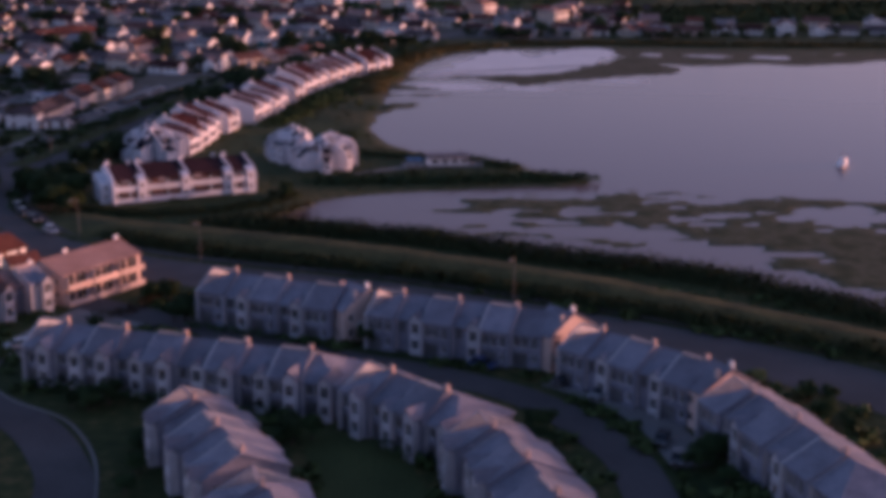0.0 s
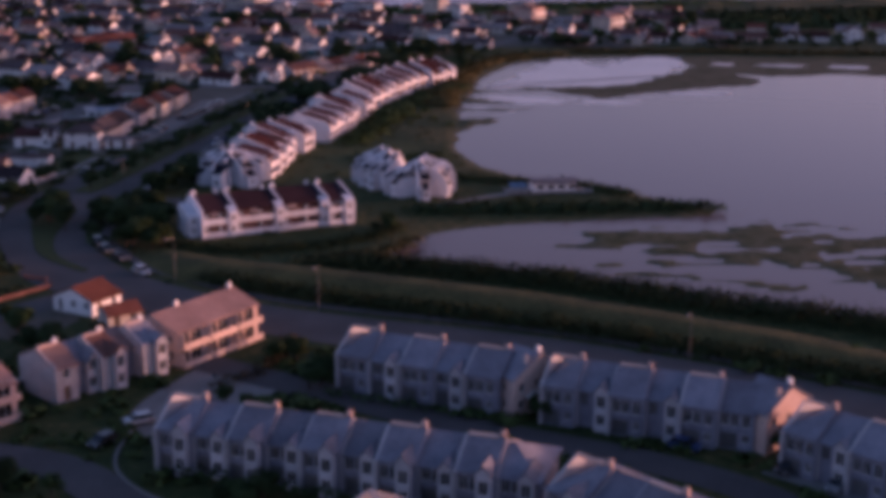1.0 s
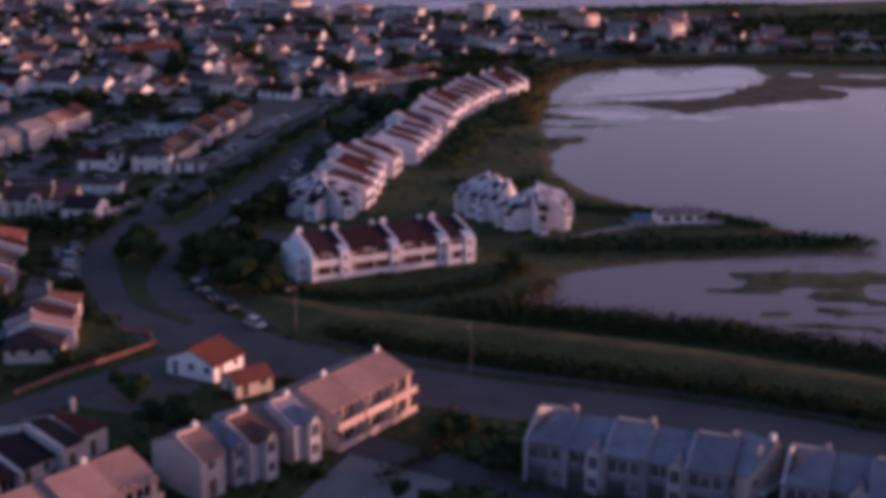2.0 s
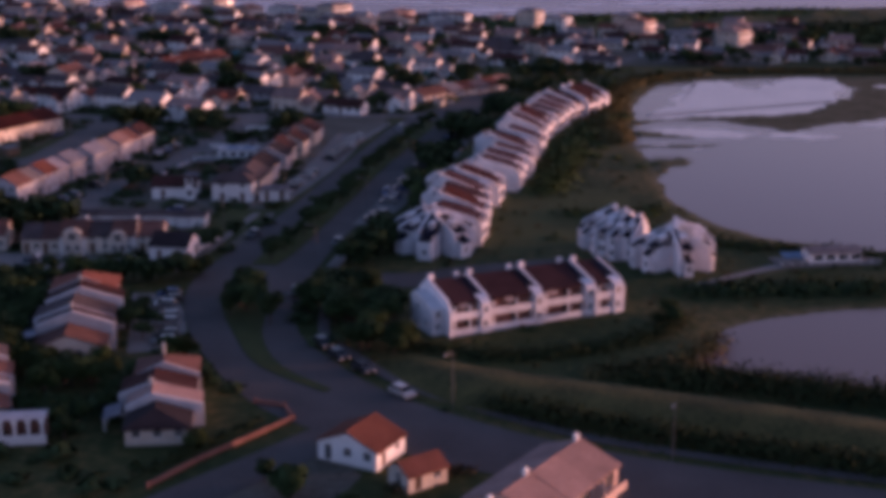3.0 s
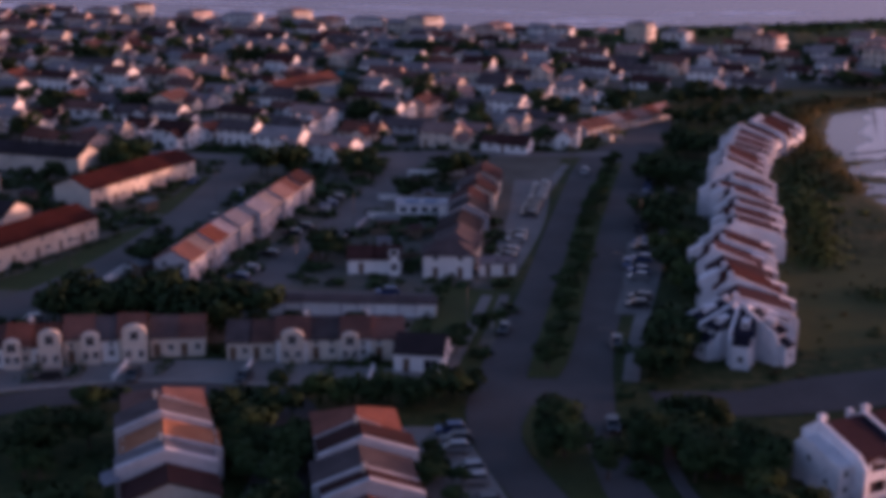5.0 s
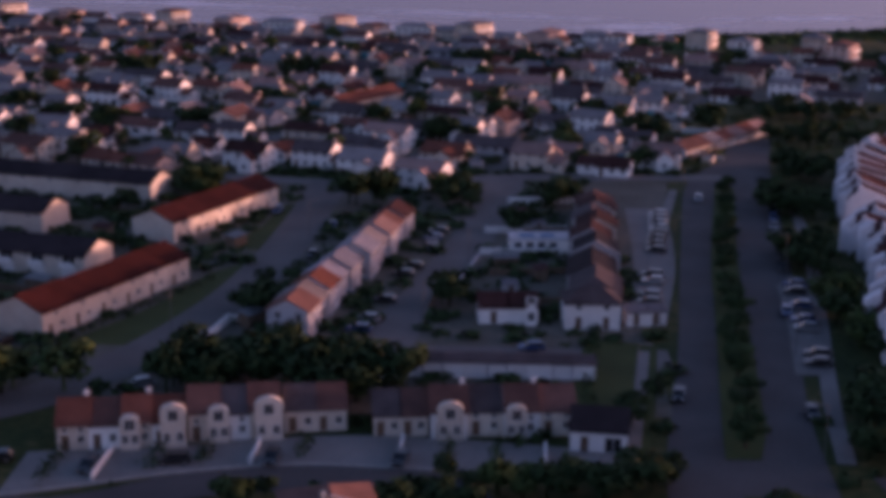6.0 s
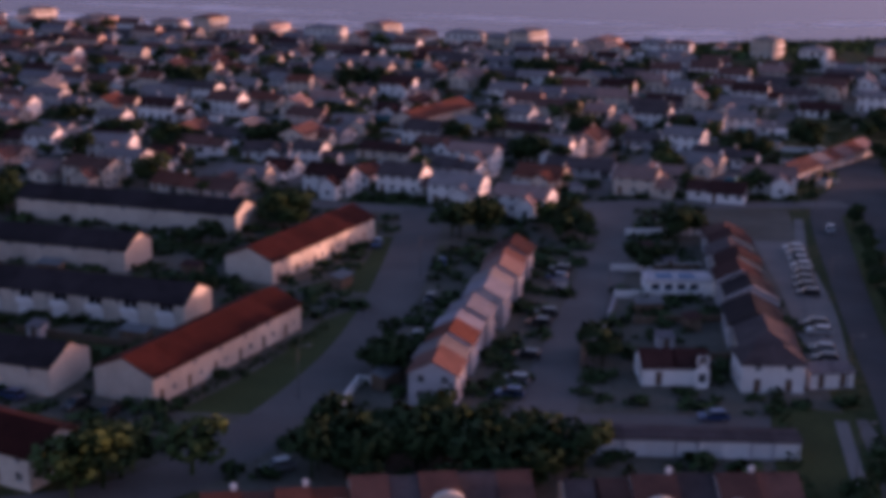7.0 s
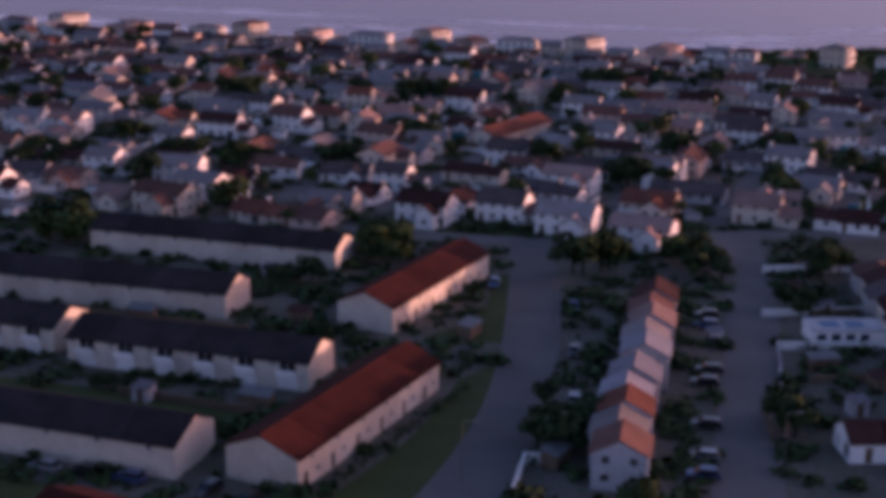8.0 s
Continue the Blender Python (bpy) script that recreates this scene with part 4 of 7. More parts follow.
def terrace(label, x0, y0, x1, y1, n, D, eave, ridge, walls, roofs, group="", stagger=0.0, drop=0.0, chimneys=None, bays=False, back="blank", upstand=None, ends="front", seed=1, ry=0.0, rise=0.0, name="terrace_house", category="house", front="front", hips="", proud=0.42):
    """A row of dwellings along a ridge line; fronts to the right of the way from start to end."""
    rnd = random.Random(seed)
    length = math.hypot(x1 - x0, y1 - y0)
    ang = math.degrees(math.atan2(y1 - y0, x1 - x0))
    w = round(length / n, 2)
    top = thing(name, (x0 + x1) / 2, (y0 + y1) / 2, ang, label, category, group)
    for k in range(n):
        dy = stagger * ((k % 2) - 0.5) * 2 + stagger * rnd.uniform(-0.6, 0.6) if stagger else 0.0
        dz = rise * k - drop * (k % 2)
        at = Matrix.Translation(((k + 0.5) * w - length / 2, dy, 0))
        house_unit(top, w, D, round(eave + dz, 2), round(ridge + dz, 2), walls[k % len(walls)], roofs[k % len(roofs)], rnd, at, front, back,
                   ends if k == 0 else None, ends if k == n - 1 else None,
                   chimneys if chimneys and k % 2 == 0 else None, ry, bays is True or (bays and k in bays), upstand,
                   ("l" if k == 0 and "l" in hips else "") + ("r" if k == n - 1 and "r" in hips else ""), round(proud * rnd.uniform(0.5, 1.15), 2))
    return top


def villa_unit(parent, w, D, at, roof, rnd, last=False, taper=1.0, ridge=7.0, eave=5.2, thick=0.22, proud=0.4, ry=2.0, style="row", first=False):
    """A white holiday villa: tiled roof between white party walls, terracotta loggias behind parapeted balconies, a white pier."""
    f, b = -D / 2, D / 2
    bw = w * taper
    fan = style == "fan"
    g = Geo()
    if fan:
        hs = [(w * q - 0.5, w * q + 0.5, z, z + 1.25) for q in (0.27, 0.73) for z in (0.8, 2.95) if z + 1.3 < eave and rnd.random() < 0.85]
    else:
        hs = [(0.7, 2.0, z, z + 2.0) for z in (0.1, 2.85)] + [(w / 2 - 0.3, w / 2 + 0.9, z, z + 2.0) for z in (0.1, 2.85) if w > 5.5]
    panel(g, (-w / 2, f), 0, w, -0.3, eave, hs, 0.35)
    wall = part("front_wall", g, "render_bright" if fan else "render_terra", parent, at=at)
    glaze(wall, (-w / 2, f), 0, hs, 0.35, "frame_white" if fan else "render_terra")
    g = Geo()
    hb = [(bw / 2 - 0.5, bw / 2 + 0.5, 3.2, 4.4), (bw / 4 - 0.4, bw / 4 + 0.4, 1.0, 2.1)] if bw > 2.6 else []
    panel(g, (bw / 2, b), math.pi, bw, -0.3, eave, hb, 0.2)
    for s in (-1, 1):
        g.face((s * w / 2, f, -0.3), (s * bw / 2, b, -0.3), (s * bw / 2, b, eave), (s * w / 2, f, eave))
    rear = part("rear_wall", g, "render_bright", parent, at=at)
    glaze(rear, (bw / 2, b), math.pi, hb, 0.2)
    # roof
    over = 0.25 if fan else 0.8
    sf, sb = (ridge - eave) / (ry - f), (ridge - eave) / (b - ry)
    wm = w + (bw - w) * (ry - f) / D
    lo, hi = (f - over, eave - over * sf), (b + 0.2, eave - 0.2 * sb)
    gr = Geo()
    for z in (0.0, 0.2):
        gr.face((-w / 2, lo[0], lo[1] + z), (w / 2, lo[0], lo[1] + z), (wm / 2, ry, ridge + z), (-wm / 2, ry, ridge + z))
        gr.face((-bw / 2, hi[0], hi[1] + z), (bw / 2, hi[0], hi[1] + z), (wm / 2, ry, ridge + z), (-wm / 2, ry, ridge + z))
    gr.face((-w / 2, lo[0], lo[1]), (w / 2, lo[0], lo[1]), (w / 2, lo[0], lo[1] + 0.2), (-w / 2, lo[0], lo[1] + 0.2))
    gr.face((-bw / 2, hi[0], hi[1]), (bw / 2, hi[0], hi[1]), (bw / 2, hi[0], hi[1] + 0.2), (-bw / 2, hi[0], hi[1] + 0.2))
    part("roof", gr, roof, parent, at=at)
    if style == "row":
        # lower strip of roof along the party wall, navy to paint the wall's shade
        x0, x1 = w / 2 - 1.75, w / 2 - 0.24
        part("valley_roof", Geo().prism([(f - 0.4, eave - 0.4 * sf + 0.21), (ry - 0.6, ridge - 0.6 * sf + 0.21), (ry - 0.6, ridge - 0.6 * sf + 0.27), (f - 0.4, eave - 0.4 * sf + 0.27)], x0, x1), "tile_navy", parent, "low roof strip holding the party wall's shade in its colour", at=at)
    # party walls that stand proud of the roof
    fwd = 0.9 if fan else 1.7
    for s in ((-1, 1) if last else (-1,)):
        o = [(f - fwd, -0.3, 0), (f - fwd, eave - 0.9, 0), (f - 0.3, eave + proud, 0), (ry, ridge + 0.2 + proud, 1), (b + 0.3, eave + proud, 2), (b + 0.3, -0.3, 2)]
        xs = {0: w / 2, 1: wm / 2, 2: bw / 2}
        a = [(s * xs[k] - thick, y, z) for y, z, k in o]
        c = [(s * xs[k] + thick, y, z) for y, z, k in o]
        gu = Geo().face(*a).face(*reversed(c))
        for i in range(len(o)):
            j = (i + 1) % len(o)
            gu.face(a[i], a[j], c[j], c[i])
        part("party_wall", gu, "render_bright", parent, at=at)
    part("chimney", chimney_mesh("render_bright"), None, parent, at=at @ Matrix.Translation((-wm / 2 + 0.7, ry + 0.5, ridge)) @ Matrix.Diagonal((1.0, 1.3, 0.8, 1)))
    if style == "row" and w > 7:
        part("chimney", chimney_mesh("render_bright"), None, parent, at=at @ Matrix.Translation((wm / 2 - 1.7, ry + 0.9, ridge)) @ Matrix.Diagonal((0.9, 1.1, 0.6, 1)))
    if style == "curve" or (fan and rnd.random() < 0.5):
        # stair tower behind, with a sloping top
        th, tw = ridge + rnd.uniform(-1.6, 0.2), min(1.9, bw * 0.6)
        tx0 = rnd.uniform(-0.25, 0.25) * bw - tw / 2
        tower = part("stair_tower", Geo().prism([(b - 0.8, -0.3), (b + 1.7, -0.3), (b + 1.7, th - 1.3), (b - 0.8, th + 0.3)], tx0, tx0 + tw), "render_bright", parent, at=at)
        part("window", pane_mesh(0.8, 1.1), None, tower, at=Matrix.Translation((tx0 + tw / 2, b + 1.712, 2.6)) @ Matrix.Rotation(math.pi, 4, "Z"))
    if fan:
        # small dark dormer with a white cheek on the front slope
        dw, dy = min(1.2, w * 0.4), f + rnd.uniform(0.8, 1.8)
        dz = eave + (dy - f) * sf
        dx = rnd.uniform(-0.15, 0.15) * w
        dormer = part("dormer", Geo().prism([(dy, dz), (dy, dz + 1.15), (dy + 1.9, dz + 1.45), (dy + 1.9, dz + 0.4)], dx - dw / 2, dx + dw / 2), "render_bright", parent, at=at)
        part("window", pane_mesh(0.8, 0.7), None, dormer, at=Matrix.Translation((dx, dy - 0.012, dz + 0.35)))
        if rnd.random() < 0.7:
            # a lower front wing with its own small dark roof
            ww, wd, wh = w * rnd.uniform(0.5, 0.75), rnd.uniform(1.2, 2.6), rnd.uniform(2.6, 4.6)
            hw = [(ww / 2 - 0.45, ww / 2 + 0.45, z, z + 1.1) for z in (0.9, 3.0) if z + 1.3 < wh]
            gw = Geo()
            panel(gw, (-ww / 2, f - wd), 0, ww, -0.3, wh, hw)
            for x in (-ww / 2, ww / 2):
                gw.face((x, f - wd, -0.3), (x, f - 0.01, -0.3), (x, f - 0.01, wh + 0.9), (x, f - wd, wh))
            wing = part("front_wing", gw, "render_bright", parent, at=at)
            glaze(wing, (-ww / 2, f - wd), 0, hw)
            part("wing_roof", Geo().prism([(f - wd - 0.1, wh - 0.03), (f - 0.02, wh + 0.9), (f - 0.02, wh + 1.02), (f - wd - 0.1, wh + 0.1)], -ww / 2 + 0.15, ww / 2 - 0.15), roof, parent, at=at)
        return wall
    for z in (0.0, 2.7):
        gb = Geo().box(-w / 2 + 0.25, w / 2 - 0.25, f - 1.5, f - 0.01, z - 0.16, z).box(-w / 2 + 0.25, w / 2 - 0.25, f - 1.5, f - 1.36, z + 0.08, z + 0.98)
        gb.box(-w / 2 + 0.25, w / 2 - 0.25, f - 1.53, f - 1.33, z + 0.98, z + 1.05)
        gb.box(-w / 2 + 0.25, -w / 2 + 0.4, f - 1.36, f - 0.02, z + 0.08, z + 1.0)
        part("balcony", gb, "render_bright", parent, at=at)
        if z and w > 5:
            q = rnd.uniform(-0.3, 0.0) * w
            part("awning", Geo().prism([(f - 1.3, z + 1.75), (f - 0.02, z + 2.15), (f - 0.02, z + 2.21), (f - 1.3, z + 1.81)], q - 0.8, q + 0.8), "render_pink", parent, at=at)
    for x in (-w / 2 + 0.9, 0.0):
        part("pillar", shared(("villa_pillar", eave), lambda: Geo().box(-0.11, 0.11, -0.11, 0.11, 0, eave - 0.45).mesh("pillar", "render_bright")), None, parent, at=at @ Matrix.Translation((x, f - 1.2, 0)))
    # white pier with small windows, at the party wall
    pw = 1.6
    px = w / 2 - 0.25 - pw
    hp = [(0.4, pw - 0.4, 0.9, 2.0), (0.4, pw - 0.4, 3.3, 4.3)]
    gp = Geo()
    panel(gp, (px, f - 1.75), 0, pw, -0.3, eave - 0.2, hp)
    top_z = eave + 0.55
    for x in (px, px + pw):
        gp.face((x, f - 1.75, -0.3), (x, f + 0.8, -0.3), (x, f + 0.8, top_z), (x, f - 1.75, eave - 0.2))
    gp.face((px, f - 1.75, eave - 0.2), (px + pw, f - 1.75, eave - 0.2), (px + pw, f + 0.8, top_z), (px, f + 0.8, top_z))
    pier = part("pier", gp, "render_bright", parent, at=at)
    glaze(pier, (px, f - 1.75), 0, hp)
    if first and style == "row":
        # end pavilion with a lean-to roof line and small windows
        ga = Geo().prism([(f + 0.2, -0.3), (f + 0.2, 4.3), (ry, 5.9), (b - 1, 4.8), (b - 1, -0.3)], -w / 2 - 2.4, -w / 2 - thick)
        ann = part("end_annex", ga, "render_bright", parent, at=at)
        for x, y, z, turn in ((-w / 2 - 1.4, f + 0.188, 0.9, 0), (-w / 2 - 1.4, f + 0.188, 2.9, 0), (-w / 2 - 2.412, f + 2.4, 1.2, -90), (-w / 2 - 2.412, f + 5.4, 3.1, -90)):
            part("window", pane_mesh(0.8, 1.0), None, ann, at=pose(x, y, z, 0, 0, turn))
    return wall


def villa_row(label, pts, n, D, roofs, group, seed, jitter=0.5, taper=1.0, ridge=7.0, eave=5.2, cuts=None, thick=0.22, proud=0.4, ry=2.0, style="row"):
    """Villas side by side along a curve; fronts to the right of the way."""
    rnd = random.Random(seed)
    c = smooth_line(pts, 0.5)
    s = np.concatenate([[0], np.cumsum(np.linalg.norm(np.diff(c, axis=0), axis=1))])
    at_s = lambda q: np.array([np.interp(q, s, c[:, 0]), np.interp(q, s, c[:, 1])])
    mid = c.mean(0)
    top = thing("villa_row", mid[0], mid[1], 0, label, "apartment house", group)
    for k in range(n):
        cut = cuts or [i / n for i in range(n + 1)]
        a, b = at_s(s[-1] * cut[k]), at_s(s[-1] * cut[k + 1])
        m, d = (a + b) / 2 - mid, b - a
        w = float(np.hypot(*d))
        at = Matrix.Translation((m[0], m[1], 0)) @ Matrix.Rotation(math.atan2(d[1], d[0]), 4, "Z") @ Matrix.Translation((0, jitter * rnd.uniform(-1, 1), 0))
        villa_unit(top, round(w + 0.2, 2), D, at, roofs[k % len(roofs)], rnd, k == n - 1, taper, ridge + (0 if style == "row" else rnd.uniform(-0.7, 0.5)), eave, thick, proud, ry, style, k == 0)
    return top


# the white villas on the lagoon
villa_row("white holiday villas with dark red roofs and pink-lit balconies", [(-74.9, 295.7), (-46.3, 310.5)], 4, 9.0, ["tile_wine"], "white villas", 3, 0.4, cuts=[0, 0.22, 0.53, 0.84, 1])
VCURVE = dict(D=10.5, roofs=["tile_wine", "tile_deep", "tile_wine"], group="white villas", thick=0.22, jitter=1.7, ridge=7.6, eave=5.2, proud=0.4, ry=2.4, style="curve")
villa_row("curved row of white villas with red-brown roofs facing the lagoon", [(-73.5, 348), (-71.5, 360), (-69.5, 376), (-67, 391)], 5, seed=4, **VCURVE)
villa_row("curved row of white villas with red-brown roofs facing the lagoon", [(-63, 398), (-60, 415), (-57, 434), (-54, 447)], 6, seed=7, **VCURVE)
villa_row("curved row of white villas with red-brown roofs facing the lagoon", [(-54, 455), (-49, 474), (-43, 493), (-35, 511), (-26, 524)], 9, seed=8, **VCURVE)
VFAN = dict(D=7.6, roofs=["tile_navy"], group="white villas", thick=0.2, jitter=0.9, taper=0.6, ridge=6.8, eave=4.6, proud=0.4, ry=1.6, style="fan")
villa_row("fan-shaped block of white villas with dark roofs", [(-41.8, 350), (-39.8, 343.5), (-35.3, 340)], 6, seed=5, **VFAN)
villa_row("fan-shaped block of white villas with dark roofs", [(-33.2, 335.5), (-31.2, 330.8), (-28.2, 331.4), (-27.2, 337), (-27.4, 342)], 7, seed=9, **VFAN)
villa_row("rounded white end block of the curved villa row", [(-80, 348), (-78.4, 342.6), (-74.8, 340), (-71.6, 342), (-70.8, 346.5)], 5, seed=6, **dict(VFAN, D=6.6))

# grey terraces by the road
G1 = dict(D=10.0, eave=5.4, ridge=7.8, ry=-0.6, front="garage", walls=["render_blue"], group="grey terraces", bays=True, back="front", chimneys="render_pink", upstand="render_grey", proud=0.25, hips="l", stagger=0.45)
GS = dict(G1, bays=(1, 3))
terrace("blue-grey slate roofed terrace with pale party walls", -37, 212, -15, 202.5, 5, roofs=["slate_light"], seed=2, drop=0.4, **GS)
terrace("blue-grey slate roofed terrace with pale party walls", -9.5, 201, 16, 191, 6, roofs=["slate_light"], seed=3, drop=0.4, **GS)
terrace("blue-grey slate roofed terrace with pale party walls", 20.5, 185, 36, 169.5, 5, roofs=["slate_light"], seed=4, drop=0.4, **GS)
terrace("blue-grey slate roofed terrace with pale party walls", 38, 163, 47, 134, 6, roofs=["slate_light"], seed=5, drop=0.4, **dict(GS, hips="lr"))
terrace("long blue-grey terrace with many pale bays", -57, 185, -12.5, 171, 10, roofs=["slate_light"], seed=6, drop=0.5, **dict(G1, hips="lr"))
terrace("blue-grey terrace bending towards the court", -9, 168, 5, 154, 4, roofs=["slate_light"], seed=7, drop=0.5, **dict(G1, hips="lr"))
terrace("blue-grey terrace bending towards the court", 5.5, 150.5, 13, 128, 5, roofs=["slate_light"], seed=71, drop=0.5, **G1)
terrace("blue-grey terrace beside the shaded lawn", -31, 158, -21, 138, 5, roofs=["slate_light"], seed=8, drop=0.4, **G1)
terrace("blue-grey terrace beside the shaded lawn", -19, 134, -14, 116, 4, roofs=["slate_light"], seed=9, drop=0.4, **G1)


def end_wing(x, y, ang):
    """The turned end dwelling of a terrace: a gable towards the sun, its sunlit pink put into the wall colour, with
    chimneys on its ridge.
    """
    top = thing("terrace_house", x, y, ang, "end house of a grey terrace, sunlit pink painted into its render", "house", "grey terraces")
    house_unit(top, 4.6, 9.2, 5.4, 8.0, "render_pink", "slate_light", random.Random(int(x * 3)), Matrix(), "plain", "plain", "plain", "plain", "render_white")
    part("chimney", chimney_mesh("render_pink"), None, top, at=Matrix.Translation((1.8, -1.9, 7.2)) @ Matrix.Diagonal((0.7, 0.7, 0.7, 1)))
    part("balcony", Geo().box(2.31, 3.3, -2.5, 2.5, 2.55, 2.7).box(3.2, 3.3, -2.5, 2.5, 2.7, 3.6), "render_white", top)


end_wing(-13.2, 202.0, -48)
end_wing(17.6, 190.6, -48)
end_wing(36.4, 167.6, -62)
# terraces by the road bend; the first has sunlit pink in its wall colour
terrace("gabled house with balconied front, sunlit pink painted into its walls", -67, 218.2, -57.4, 232.8, 3, 9.6, 5.2, 7.0, ["render_pink"], ["tile_salmon"], "bend terraces", seed=11, front="loggia", back="front", chimneys="render_white")
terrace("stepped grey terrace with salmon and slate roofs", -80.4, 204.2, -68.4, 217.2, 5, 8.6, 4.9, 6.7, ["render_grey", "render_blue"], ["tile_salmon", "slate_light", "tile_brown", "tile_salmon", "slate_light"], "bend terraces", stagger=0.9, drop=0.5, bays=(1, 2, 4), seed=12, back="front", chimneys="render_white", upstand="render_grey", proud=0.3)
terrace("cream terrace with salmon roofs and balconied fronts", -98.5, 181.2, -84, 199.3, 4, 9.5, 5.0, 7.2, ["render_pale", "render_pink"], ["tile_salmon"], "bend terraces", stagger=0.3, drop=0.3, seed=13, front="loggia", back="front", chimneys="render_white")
terrace("small white house with an orange tiled roof", -85.0, 241.0, -81.8, 247.0, 1, 8.4, 2.4, 4.2, ["render_white"], ["tile_red"], seed=14, name="house")
terrace("low annex with an orange tiled roof", -78.5, 234.5, -74, 238, 1, 4, 2.1, 3.2, ["render_cream"], ["tile_red"], seed=64, name="house")
# stepped houses west of the road bend


def stepped_house(label, x0, y0, x1, y1, units, wall, seed):
    """Dwellings of uneven width, depth and height along a ridge line; each gable stands as a pale chevron over the lower roof before it."""
    rnd = random.Random(seed)
    length = math.hypot(x1 - x0, y1 - y0)
    top = thing("terrace_house", (x0 + x1) / 2, (y0 + y1) / 2, math.degrees(math.atan2(y1 - y0, x1 - x0)), label, "house", "stepped houses")
    scale, at_x = length / sum(u[0] for u in units), -length / 2
    for k, (w, D, eave, rise, roof, side, ry, proud, cap, hips) in enumerate(units):
        w = round(w * scale, 2)
        house_unit(top, w, D, eave, eave + rise, wall, roof, rnd, Matrix.Translation((at_x + w / 2, side, 0)), "front", "front", "plain" if k == 0 else None, "plain" if k == len(units) - 1 else None,
                   "render_cream" if k % 2 else None, ry, False, "render_pale" if proud else None, hips, proud, cap)
        at_x += w
    # lean-to porch and a low yard wall on the garden side
    w, D, eave = units[1][0] * scale, units[1][1], units[1][2]
    part("porch_roof", Geo().prism([(D / 2 + 0.1, eave - 0.5), (D / 2 + 2.4, eave - 1.1), (D / 2 + 2.4, eave - 1.0), (D / 2 + 0.1, eave - 0.38)], -length / 2 + w, -length / 2 + 2 * w), "slate_light", top)
    for q in (1.15, 1.85):
        part("post", Geo().box(-0.08, 0.08, D / 2 + 2.1, D / 2 + 2.26, -0.2, eave - 1.05), "render_white", top, at=Matrix.Translation((-length / 2 + q * w, 0, 0)))


stepped_house("stepped row house with grey and red roofs between pale chevron gables", -128, 276, -132.5, 305,
              [(5.4, 10.4, 2.5, 1.9, "tile_brown", 0.3, 0.4, 0.0, 0.16, ""), (3.0, 10.8, 3.9, 1.9, "tile_umber", 0.0, 0.3, 0.45, 0.45, ""), (5.6, 11.4, 4.0, 2.0, "tile_dark", 0.5, 0.2, 0.2, 0.2, ""), (4.6, 11.2, 4.7, 2.0, "tile_umber", -0.4, 0.5, 0.35, 0.3, ""), (6.6, 10.2, 4.9, 2.1, "tile_red", 0.2, 0.0, 0.15, 0.2, "r")], "render_cream", 15)
stepped_house("stepped row house with grey and orange roofs between pale gables", -151.5, 284, -158, 311,
              [(5.0, 10.6, 2.6, 2.0, "tile_umber", 0.0, 0.3, 0.0, 0.16, ""), (3.4, 11.0, 4.0, 1.9, "slate", 0.4, 0.0, 0.5, 0.5, ""), (5.0, 11.2, 4.1, 2.0, "tile_orange", -0.3, 0.6, 0.2, 0.2, ""), (5.0, 11.0, 4.8, 2.0, "tile_dark", 0.3, 0.3, 0.4, 0.3, ""), (5.6, 10.0, 4.9, 2.0, "tile_brown", 0.0, 0.0, 0.15, 0.2, "r")], "render_cream", 16)
# second unit has salmon tiles, so sunlight on its slope is partly painted
stepped_house("low stepped house, black front roof, salmon tiles painting sunlit slope", -109.6, 246.5, -112.6, 269,
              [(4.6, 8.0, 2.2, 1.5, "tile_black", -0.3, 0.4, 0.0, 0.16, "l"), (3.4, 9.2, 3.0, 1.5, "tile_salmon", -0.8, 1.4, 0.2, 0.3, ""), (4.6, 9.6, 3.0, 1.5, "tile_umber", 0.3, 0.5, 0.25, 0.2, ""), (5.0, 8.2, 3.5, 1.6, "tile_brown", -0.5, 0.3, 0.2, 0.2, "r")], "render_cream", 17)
stepped_house("stepped row house with red roofs and a sunlit pale chevron gable", -135.5, 250.5, -141, 270,
              [(5.2, 11.6, 2.5, 2.0, "tile_brown", 0.0, 0.3, 0.0, 0.16, ""), (3.0, 12.0, 3.7, 2.0, "tile_salmon", 0.3, 0.2, 0.4, 0.5, ""), (5.6, 12.2, 3.8, 2.0, "tile_brown", 0.0, 0.6, 0.2, 0.2, ""), (5.6, 11.4, 4.5, 2.0, "tile_dark", 0.4, 0.0, 0.3, 0.25, "r")], "render_cream", 18)
stepped_house("stepped house with black roofs and a cream chevron gable", -105, 200, -94.5, 217.5,
              [(5.0, 9.4, 2.3, 1.6, "tile_umber", 0.0, 0.2, 0.0, 0.16, ""), (5.0, 10.0, 2.6, 1.7, "tile_black", 0.4, 0.0, 0.25, 0.25, ""), (3.0, 10.6, 3.3, 1.7, "tile_black", 0.0, 0.3, 0.35, 0.35, ""), (4.0, 9.6, 3.4, 1.6, "tile_umber", 0.3, 0.0, 0.2, 0.2, "r")], "render_cream", 63)

